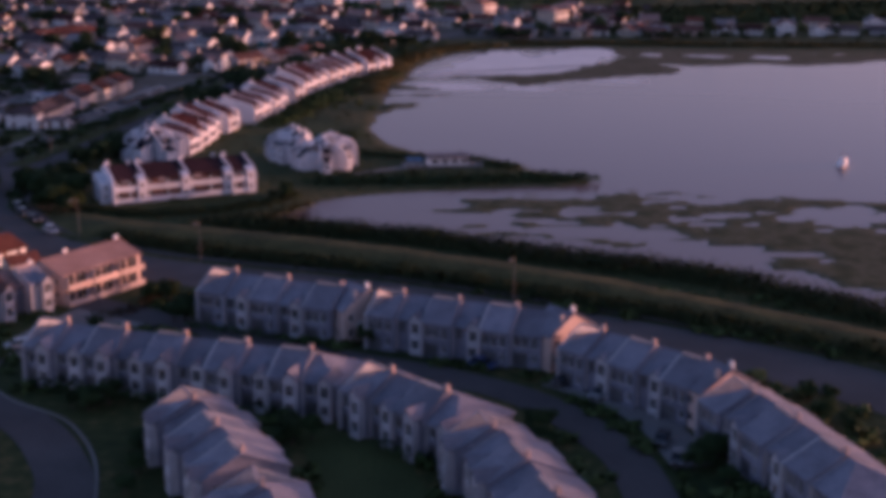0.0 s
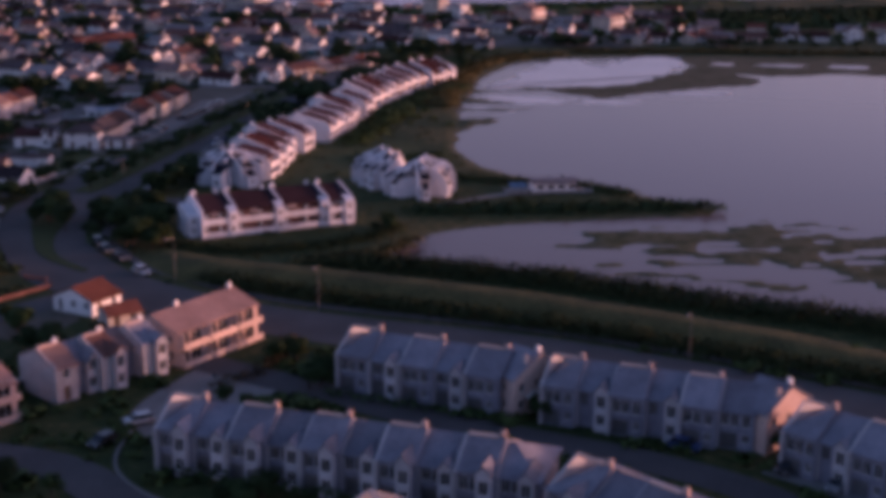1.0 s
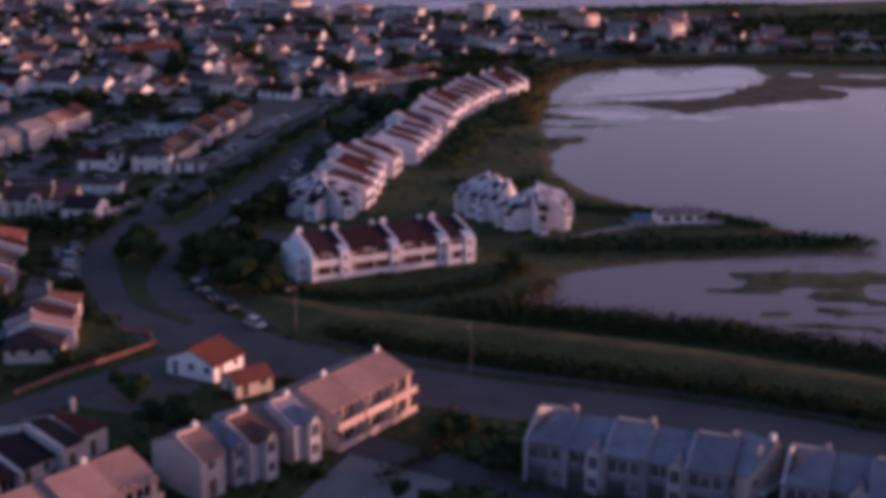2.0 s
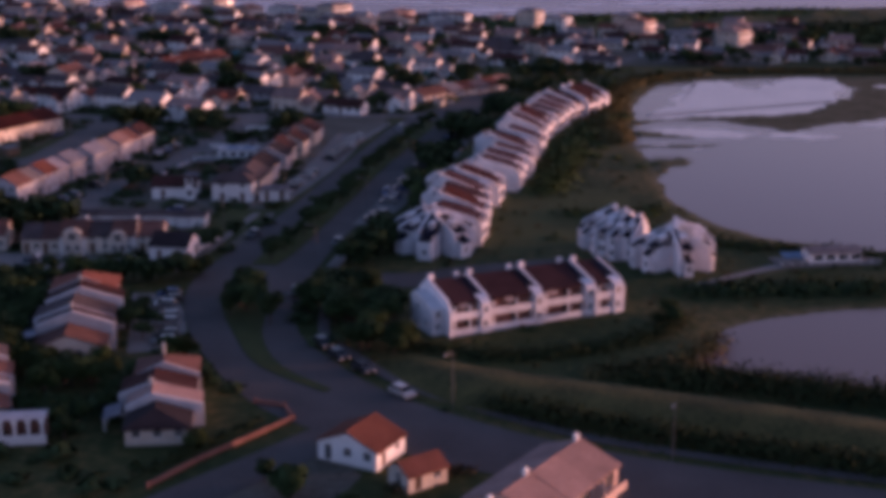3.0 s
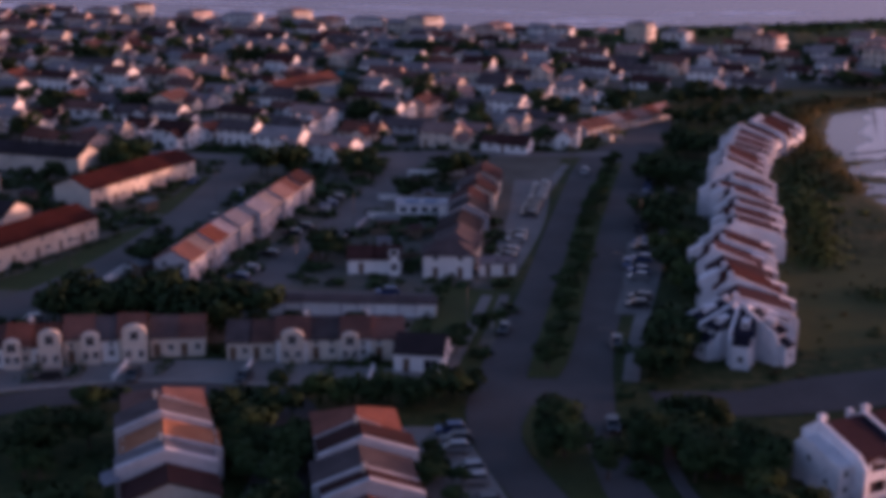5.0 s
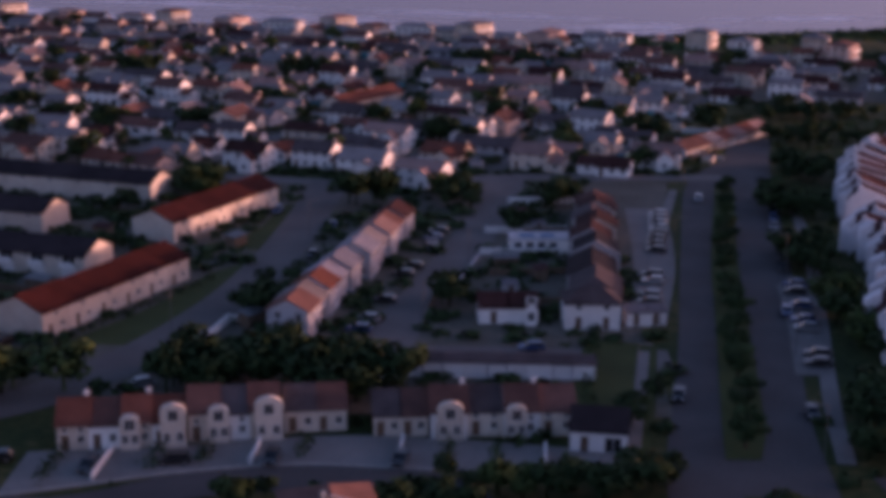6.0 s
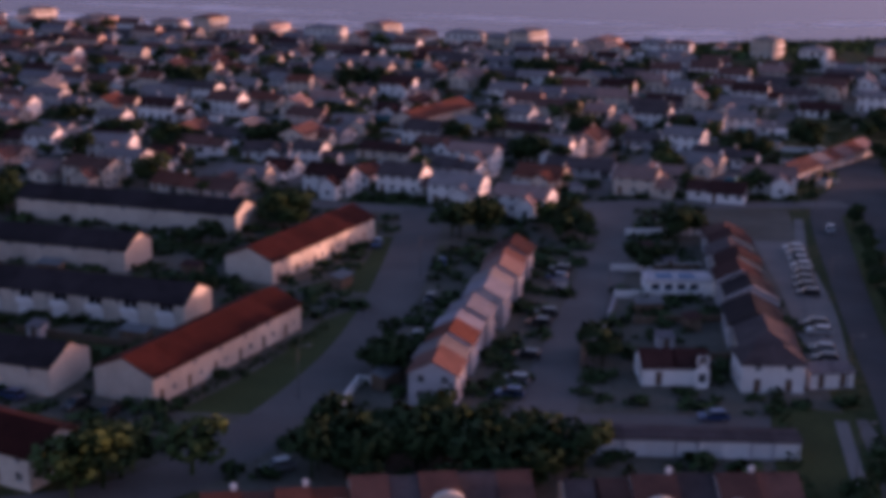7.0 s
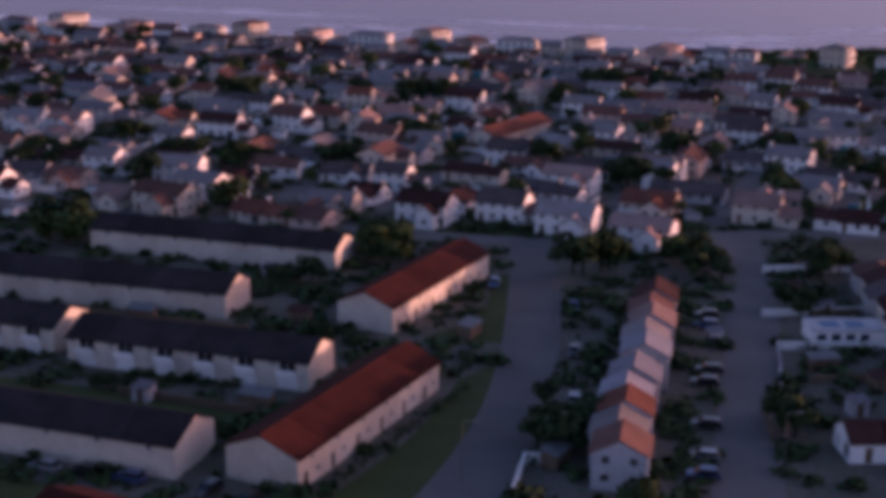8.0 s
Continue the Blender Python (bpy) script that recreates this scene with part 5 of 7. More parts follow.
def veranda(x, y, ang, L):
    """A white ground-floor veranda with a parapet, round-headed openings and a flat roof."""
    top = thing("veranda", x, y, ang, "white rendered veranda with dark round-headed openings", "veranda")
    part("parapet", Geo().box(-L / 2, L / 2, -1.6, -1.35, -0.2, 1.05).box(-L / 2 - 0.05, L / 2 + 0.05, -1.65, -1.3, 1.05, 1.13), "render_white", top)
    part("flat_roof", Geo().box(-L / 2, L / 2, -0.9, 2.0, 3.05, 3.2), "render_pale", top)
    part("rear_wall", Geo().box(-L / 2, L / 2, 1.7, 1.98, -0.2, 3.05), "render_terra", top)
    n = int(L / 1.7)
    for k in range(n + 1):
        part("pillar", shared("veranda_pillar", lambda: Geo().box(-0.16, 0.16, -0.9, -0.6, -0.2, 2.3).prism([(-0.5, 3.05), (-0.16, 2.3), (0.16, 2.3), (0.5, 3.05)], -0.9, -0.6, "y").mesh("pillar", "render_white")), None, top, at=Matrix.Translation((-L / 2 + 0.5 + k * (L - 1) / n, 0, 0)))


veranda(-130.8, 247.0, 9, 14.5)
# terraces facing south
def arched_gable(parent, x, y, w, h):
    """A tall white front with a curved top and dark windows, standing before the eaves."""
    top = [(w / 2 * math.cos(t), h + w * 0.32 * math.sin(t)) for t in np.linspace(0, math.pi, 9)]
    ob = part("gable_front", Geo().prism([(w / 2, -0.3)] + top + [(-w / 2, -0.3)], y - 0.9, y - 0.012, "y"), "render_cream", parent, "cream rendered front with a curved top", at=Matrix.Translation((x, 0, 0)))
    part("window", pane_mesh(1.3, 1.5), None, ob, at=Matrix.Translation((0, y - 0.915, h - 1.2)))
    for s in (-0.26, 0.26):
        part("window", pane_mesh(0.9, 1.3), None, ob, at=Matrix.Translation((s * w, y - 0.915, 0.9)))


STERR = dict(D=8.6, group="south terraces", front="cottage")
south = terrace("cream terrace with red tiled roof and arched gables", -194, 335.5, -178.5, 338, 4, eave=3.5, ridge=5.4, walls=["render_cream", "render_white"], roofs=["tile_red", "tile_brown", "tile_red"], seed=19, drop=0.25, chimneys="render_white", **STERR)
arched_gable(south, 6.6, -4.3, 3.2, 4.9)
arched_gable(south, 1.2, -4.3, 2.4, 3.9)
south = terrace("cream terrace with brown tiled roof", -178, 339, -166.5, 340.8, 3, eave=3.9, ridge=6.0, walls=["render_cream", "render_white"], roofs=["tile_brown", "tile_dark"], seed=20, drop=0.3, **STERR)
arched_gable(south, -2.0, -4.3, 2.6, 4.2)
arched_gable(south, 4.4, -4.3, 3.6, 4.8)
terrace("low cream terrace with dark brown tiled roof", -166, 342.5, -158, 343.6, 2, eave=3.1, ridge=5.0, walls=["render_cream"], roofs=["tile_dark", "tile_brown"], seed=65, **STERR)
terrace("low cream terrace with dark brown tiled roof", -154, 341.5, -147, 342, 2, eave=2.9, ridge=4.8, walls=["render_cream"], roofs=["tile_dark", "tile_brown"], seed=66, **STERR)
south = terrace("cream terrace with brown tiled roof", -146.5, 341.5, -127.5, 342.3, 4, eave=3.7, ridge=5.7, walls=["render_white", "render_cream"], roofs=["tile_brown", "tile_dark", "tile_brown"], seed=21, stagger=0.4, drop=0.3, chimneys="render_white", **STERR)
arched_gable(south, -7.0, -4.7, 3.4, 4.2)
arched_gable(south, 1.6, -4.7, 2.6, 4.0)
terrace("low cream house with dark tiled roof", -128, 337, -120.8, 336, 1, 7.5, 2.9, 4.7, ["render_white"], ["tile_black"], "south terraces", seed=22)
terrace("row of low white garages with a flat pitched roof", -151, 362, -122.5, 361, 9, 4.0, 2.4, 2.6, ["render_white", "render_pale", "render_white"], ["tile_dark"], seed=23, name="garage_row", category="garage", front="garage_white")
# long estate houses
G3 = dict(D=10.2, eave=4.3, ridge=6.4, back="front", ends="blank")
terrace("long cream house with a red tiled roof", -212, 376.5, -195.5, 411.5, 6, walls=["render_cream"], roofs=["tile_deep"], group="long estate houses", seed=24, front="slots", **G3)
terrace("long cream house with a red tiled roof", -203, 436, -186.5, 471.5, 6, walls=["render_cream"], roofs=["tile_deep"], group="long estate houses", seed=25, front="slots", **G3)
terrace("long cream house with a dark brown roof", -262, 396, -221, 382.5, 6, walls=["render_cream"], roofs=["tile_black"], group="long estate houses", seed=26, front="sparse", **G3)
terrace("long cream house with a dark brown roof", -245, 423, -208, 412.5, 6, walls=["render_cream"], roofs=["tile_black"], group="long estate houses", seed=27, front="recess", **G3)
terrace("long cream house with a dark brown roof", -282, 437, -248, 426.5, 5, walls=["render_cream"], roofs=["tile_black"], group="long estate houses", seed=28, front="recess", **G3)
terrace("long cream house with a dark brown roof", -272, 458.5, -225, 445.5, 7, walls=["render_cream"], roofs=["tile_black"], group="long estate houses", seed=29, front="sparse", **G3)
terrace("long cream house with a dark brown roof", -258, 488.5, -209, 474, 7, walls=["render_cream"], roofs=["tile_black"], group="long estate houses", seed=30, front="sparse", **G3)
terrace("cream house with a red tiled roof", -233, 361.5, -214, 351.5, 3, walls=["render_cream"], roofs=["tile_deep"], group="long estate houses", seed=31, **G3)
# terraces in the middle blocks
terrace("stepped white terrace with red and grey roofs", -169.7, 376, -163.3, 408, 5, 6.8, 4.8, 6.6, ["render_pale"], ["tile_brown", "slate_grey", "tile_red", "slate_light", "slate_light"], "middle terraces", 0.3, 0.4, seed=32, back="front", ends="plain")
terrace("stepped white terrace with pink and red roofs", -161.4, 411, -154.6, 446, 5, 6.8, 5.0, 6.8, ["render_pale"], ["slate_light", "slate_grey", "tile_salmon", "tile_brown", "tile_umber"], "middle terraces", 0.3, 0.4, seed=62, back="front", ends="plain")
terrace("brown roofed terrace beside the parking bays", -119.6, 390, -117, 413, 2, 8.5, 3.8, 5.9, ["render_cream", "render_grey"], ["tile_dark", "tile_black"], "middle terraces", 0.3, seed=33, back="front", hips="l")
terrace("dark roofed terrace with pale parapets beside the parking bays", -116.8, 415, -115, 434, 2, 8, 4.0, 6.1, ["render_grey", "render_cream"], ["tile_black", "tile_umber"], "middle terraces", 0.3, seed=35, back="front", upstand="render_pale", proud=0.5)
terrace("brown and red roofed terrace beside the parking bays", -114.6, 437, -111, 466, 4, 8, 3.8, 5.8, ["render_cream", "render_grey"], ["tile_umber", "tile_dark", "tile_umber", "tile_brown"], "middle terraces", 0.4, 0.3, seed=36, back="front", hips="r")
terrace("white house with a dark brown hipped roof facing the garage yard", -125, 386.2, -116, 386.2, 2, 7.2, 4.4, 6.0, ["render_white"], ["tile_dark"], "middle terraces", seed=34, hips="lr")
terrace("low white house with a brown roof facing the garage yard", -139, 388.3, -129.2, 388.6, 2, 6.5, 2.8, 4.4, ["render_white"], ["tile_umber"], "middle terraces", seed=37, bays=(1,))
terrace("low white annex with a flat pitched roof beside the parking bays", -115, 386.5, -108.5, 387.5, 2, 4.5, 2.4, 2.9, ["render_white"], ["slate"], "middle terraces", seed=38)


def pool_house(x, y, ang):
    """A flat-roofed white garden building with a row of blue shuttered windows."""
    top = thing("garden_house", x, y, ang, "low flat-roofed white garden house with blue shutters", "garden house")
    hs = [(s, s + 1.5, 0.8, 1.9) for s in np.arange(0.8, 10.0, 2.3)]
    g = Geo()
    panel(g, (-6, -3), 0, 12, -0.2, 2.3, hs)
    panel(g, (6, -3), math.pi / 2, 6, -0.2, 2.3, [])
    panel(g, (6, 3), math.pi, 12, -0.2, 2.3, [])
    panel(g, (-6, 3), -math.pi / 2, 6, -0.2, 2.3, [])
    w = part("wall", g, "render_white", top)
    glaze(w, (-6, -3), 0, hs, frame="shutter_blue")
    part("flat_roof", Geo().box(-6.2, 6.2, -3.2, 3.2, 2.3, 2.5).box(-6.2, 6.2, -3.2, -2.95, 2.5, 2.7).box(-6.2, 6.2, 2.95, 3.2, 2.5, 2.7), "render_pale", top)
    for s in (-2.5, 1.5):
        part("skylight", Geo().box(s - 1.4, s + 1.4, -1.2, 1.4, 2.5, 2.66), "shutter_blue", top)


pool_house(-125.6, 434.3, 1)


# ---- the town behind: detached houses in gardens ----
TOWN = random.Random(21)
PALETTES = [("render_white", "tile_brown"), ("render_cream", "slate_grey"), ("render_cream", "tile_red"), ("render_white", "tile_umber"), ("render_cream", "tile_salmon"), ("render_grey", "slate"),
            ("render_white", "tile_dark"), ("render_pink", "tile_brown"), ("render_grey", "tile_dark"), ("render_cream", "slate_grey"), ("render_white", "slate_grey"), ("render_cream", "tile_umber"), ("render_cream", "tile_brown")]
NAMES = {"render_white": "white", "render_cream": "cream", "render_grey": "grey", "render_pink": "pinkish", "tile_brown": "brown tiled", "tile_red": "red tiled", "tile_orange": "orange tiled", "tile_dark": "dark tiled", "slate": "slate", "slate_light": "pale slate", "slate_grey": "grey tiled", "tile_salmon": "salmon tiled", "tile_umber": "dark brown tiled"}
PROTO = {}


def town_house(kind, x, y, ang):
    """A detached house with a lower wing; one of a few dozen kinds, built once and copied."""
    m = pose(x, y, 0, 0, 0, ang)
    if kind in PROTO:
        return copy_thing(PROTO[kind], m)
    rnd = random.Random(kind * 13 + 5)
    wall, roof = PALETTES[kind % len(PALETTES)]
    wall = "render_white" if kind >= 40 else wall
    tall = kind % 5 == 0 or kind >= 40 and kind % 5 == 3
    L, D = rnd.uniform(8, 13), rnd.uniform(6.8, 8.6)
    eave = rnd.uniform(4.2, 4.8) if tall else rnd.uniform(2.3, 2.7)
    ridge = eave + rnd.uniform(1.5, 2.3)
    top = thing("house", x, y, ang, "%s %s house with a %s gabled roof" % ("two storey" if tall else "low", NAMES[wall], NAMES[roof]), "house", "town houses")
    house_unit(top, round(L, 1), round(D, 1), round(eave, 1), round(ridge, 1), wall, roof, rnd, Matrix(), "front", "front", "plain", "plain", ("render_cream", None, "render_white", None)[kind % 4])
    if kind % 3 == 1:
        house_unit(top, round(D * 0.7, 1), round(D * 0.6, 1), round(min(eave, 3.4), 1), round(min(eave, 3.4) + 1.6, 1), wall, roof, rnd, Matrix.Translation((L * 0.22, -D * 0.62, 0)) @ Matrix.Rotation(-math.pi / 2, 4, "Z"), "plain", "plain", "plain", "plain", None)
    elif kind % 4 < 3:
        wl = rnd.uniform(4, 6)
        house_unit(top, round(wl, 1), round(D * 0.75, 1), 2.5, 4.0, wall, roof, rnd, Matrix.Translation((L / 2 + wl / 2 - 0.1, -0.4, 0)), "plain", "plain", None, "plain", None)
    PROTO[kind] = top
    return top


def town_block(kind, x, y, ang, storeys, L):
    """A seafront apartment house of three or four storeys."""
    rnd = random.Random(kind)
    wall = ("render_cream", "render_pink", "render_white")[kind % 3]
    top = thing("apartment_house", x, y, ang, "%s seafront apartment house of several storeys" % NAMES[wall], "apartment house", "seafront")
    H, D = storeys * 2.9, 11.0
    g = Geo()
    sides = [((-L / 2, -D / 2), 0, L), ((L / 2, -D / 2), math.pi / 2, D), ((L / 2, D / 2), math.pi, L), ((-L / 2, D / 2), -math.pi / 2, D)]
    holes = []
    for p, a, n in sides:
        hs = [(s - 0.8, s + 0.8, 0.7 + 2.9 * f, 2.3 + 2.9 * f) for f in range(storeys) for s in np.arange(1.8, n - 1.2, 3.2)]
        panel(g, p, a, n, -0.3, H, hs)
        holes.append((p, a, hs))
    wall_ob = part("wall", g, wall, top)
    for p, a, hs in holes[:2]:
        glaze(wall_ob, p, a, hs)
    gr = Geo()
    o = 0.5
    base = [(-L / 2 - o, -D / 2 - o, H), (L / 2 + o, -D / 2 - o, H), (L / 2 + o, D / 2 + o, H), (-L / 2 - o, D / 2 + o, H)]
    a, b = (-L / 2 + 3, 0, H + 1.5), (L / 2 - 3, 0, H + 1.5)
    gr.face(base[0], base[1], b, a).face(base[2], base[3], a, b).face(base[1], base[2], b).face(base[3], base[0], a).face(*base)
    part("roof", gr, ("tile_salmon", "tile_brown", "slate_grey", "slate")[kind % 4], top)
    for f in range(1, storeys):
        part("balcony", Geo().box(-L / 2 + 1, L / 2 - 1, -D / 2 - 1.2, -D / 2 - 0.005, 2.9 * f - 0.15, 2.9 * f).box(-L / 2 + 1, L / 2 - 1, -D / 2 - 1.2, -D / 2 - 1.08, 2.9 * f, 2.9 * f + 0.9), "render_white", top)
    return top


FAR = []


def place_house(kind, x, y, ang):
    """Near houses are things of their own; those behind are gathered for one joined mesh."""
    if kind not in PROTO or (y < 585 and -300 < x < -60):
        town_house(kind, x, y, ang)
    else:
        FAR.append((kind, x, y, ang))


def join_far():
    names, vs, fs, mi, off = [], [], [], [], 0
    cache = {}
    for kind, x, y, ang in FAR:
        if kind not in cache:
            top = PROTO[kind]
            v, f, m, k = [], [], [], 0
            for o in top.children_recursive:
                mat = o.matrix_basis.copy()
                p = o.parent
                while p is not top:
                    mat = p.matrix_basis @ mat
                    p = p.parent
                me = o.data
                a = np.array([mat @ q.co for q in me.vertices])
                v.append(a)
                for q in me.polygons:
                    f.append(tuple(i + k for i in q.vertices))
                    name = me.materials[q.material_index].name
                    if name not in names:
                        names.append(name)
                    m.append(names.index(name))
                k += len(a)
            cache[kind] = (np.concatenate(v), f, m)
        v, f, m = cache[kind]
        c, s = math.cos(radians(ang)), math.sin(radians(ang))
        vs.append(np.stack([x + v[:, 0] * c - v[:, 1] * s, y + v[:, 0] * s + v[:, 1] * c, v[:, 2]], 1))
        fs += [tuple(i + off for i in t) for t in f]
        mi += m
        off += len(v)
    me = bpy.data.meshes.new("far_houses")
    me.from_pydata(np.concatenate(vs).tolist(), [], fs)
    for name in names:
        me.materials.append(bpy.data.materials[name])
    me.polygons.foreach_set("material_index", mi)
    tagged(new("far_houses", me), "dense far town of small gabled houses", "houses", kind="stuff")


# houses whose sunlit gable ends stand out: the middle of the gable, and the bearing of the ridge
LIT = [(-304, 612), (-293, 612), (-257, 587), (-248, 609), (-240, 646), (-129, 685), (-102, 662), (-98, 607), (-85, 594), (-131, 554), (-139, 599), (-58, 655),
       (-196, 541), (-240, 528), (-177, 662), (-167, 572), (-134, 548), (-154, 540), (-73, 598), (-9, 650), (-92, 693), (-19, 643), (-188, 508), (-171, 511), (-158, 501), (-144, 490), (-268, 556), (-290, 531)]
taken = []
for k, (gx, gy) in enumerate(LIT):
    a = radians(-20 + TOWN.uniform(-6, 6))
    x, y = gx - 6.5 * math.cos(a), gy - 6.5 * math.sin(a)
    place_house([0, 3, 8, 10, 5, 13, 15, 20][k % 8] + 40, x, y, math.degrees(a))
    taken.append((x, y))
# far units get red and salmon tiles, painting the sunlit half of the roof
terrace("low long tiled house, far half painted sunlit red and salmon", -83, 531, -52, 570, 7, 7.5, 2.3, 4.0, ["render_grey", "render_cream"], ["tile_brown", "tile_brown", "slate_grey", "tile_red", "tile_salmon", "tile_red", "tile_salmon"], "town houses", seed=51, back="front")
place_house(43, -90, 518, -12)
taken += [(-90, 518), (-84, 517)]
terrace("long house with a red brown tiled roof", -180, 598, -162, 628, 4, 9, 3.0, 5.2, ["render_cream"], ["tile_red"], "town houses", seed=52, back="front")
taken += [(-70, 545), (-78, 532), (-62, 557), (-176, 605), (-167, 620), (-171, 613)]

SEAFRONT = [(-396, 893, 18), (-370, 889, 22), (-338, 880, 26), (-300, 866, 20), (-279, 858, 18), (-250, 858, 22), (-223, 845, 24), (-196, 836, 20), (-179, 829, 20), (-158, 828, 24), (-131, 812, 22), (-98, 808, 26), (-66, 796, 14), (-30, 790, 12), (-420, 905, 20), (-450, 915, 24)]
for k, (x, y, L) in enumerate(SEAFRONT):
    town_block(k + 5, x, y - 8, (-20, 55, 62)[k % 3], 2 + (k % 3 == 1), L * 0.7)
    taken.append((x - 4, y - 8))
    taken.append((x + 4, y - 8))

for k in range(26):
    x = -455 + 16.5 * k + TOWN.uniform(-4, 4)
    y = float(np.interp(x, COAST[:, 0], COAST[:, 1])) - TOWN.uniform(30, 52)
    if all((x - a) ** 2 + (y - b) ** 2 > 110 for a, b in taken):
        place_house([7, 4, 0, 20, 5, 10][k % 6], x, y, TOWN.choice([-20, 70, 62, -30]) + TOWN.uniform(-8, 8))
        taken.append((x, y))


def free(x, y, room):
    if y < 503 + 0.02 * (x + 160) and x > -292:
        return False
    if x > 0 and y < 640:
        return False
    if x > -95 and y < 585:
        return False
    if x > -70 and y < 610 - 0.2 * x:
        return False
    if y > np.interp(x, COAST[:, 0], COAST[:, 1]) - (24 if x < -60 else 95):
        return False
    if shore(x, y) > -45:
        return False
    return all((x - a) ** 2 + (y - b) ** 2 > room * room for a, b in taken)


ca, sa = math.cos(radians(68)), math.sin(radians(68))
garden_trees = []
for u in np.arange(-40, 560, 15.0):
    for v in np.arange(-640, 340, 24.0):
        bx, by = -150 + ca * u + sa * v, 520 + sa * u - ca * v
        for lane in (-5.2, 5.2):
            x = bx + sa * lane + TOWN.uniform(-2, 2)
            y = by - ca * lane + TOWN.uniform(-2, 2)
            if not (-560 < x < 110 and y < 960) or not free(x, y, 11.5):
                continue
            if any(0 < x - gx < 26 and abs(y - gy - 0.15 * (x - gx)) < 8 for gx, gy in LIT):
                continue
            q = TOWN.random()
            if q < 0.80:
                place_house(TOWN.randrange(36), x, y, TOWN.choice([-20, -20, 160, -12, 168, -30, 70]) + TOWN.uniform(-9, 9))
                taken.append((x, y))
                for _ in range(TOWN.choice([0, 1, 1, 2, 3] if y < 600 else [0, 0, 1, 1, 2])):
                    garden_trees.append((x + TOWN.uniform(5, 9) * TOWN.choice([-1, 1]), y + TOWN.uniform(4, 8) * TOWN.choice([-1, 1])))
            else:
                garden_trees.append((x, y))
# streets of the town between the garden rows
for v in np.arange(-628, 340, 24.0):
    run = []
    for u in np.arange(-40, 560, 20.0):
        x, y = -150 + ca * u + sa * v, 520 + sa * u - ca * v
        ok = -560 < x < 100 and y > 512 and y < np.interp(x, COAST[:, 0], COAST[:, 1]) - 40 and (x < -80 or y > 600) and shore(x, y) < -50
        if ok:
            run.append((x, y))
    if len(run) > 3:
        band("road_town", run, 2.6, 0.03, "asphalt", "narrow asphalt street of the town", "road")
# houses on the far shore of the lagoon
for k in range(19):
    x = 58 + k * 15.5
    y = 652 + 0.10 * x + TOWN.uniform(-4, 4)
    place_house([0, 3, 6, 1, 13, 16, 9][k % 7] + (0 if k % 2 else 20), x, y, TOWN.choice([-10, 80, -14, 170]) + TOWN.uniform(-6, 6))
    garden_trees.append((x + 7, y - TOWN.uniform(6, 11)))
    if k % 3:
        place_house(TOWN.randrange(30), x + 5, y + 22 + TOWN.uniform(-3, 3), TOWN.choice([-10, 80, 170]))
for k, (x, y, L) in enumerate([(54, 690, 15), (19, 735, 16), (-19, 745, 12), (16, 762, 14), (62, 720, 13)]):
    town_block(k, x, y, 52 + 6 * k, 3, L * 0.8)

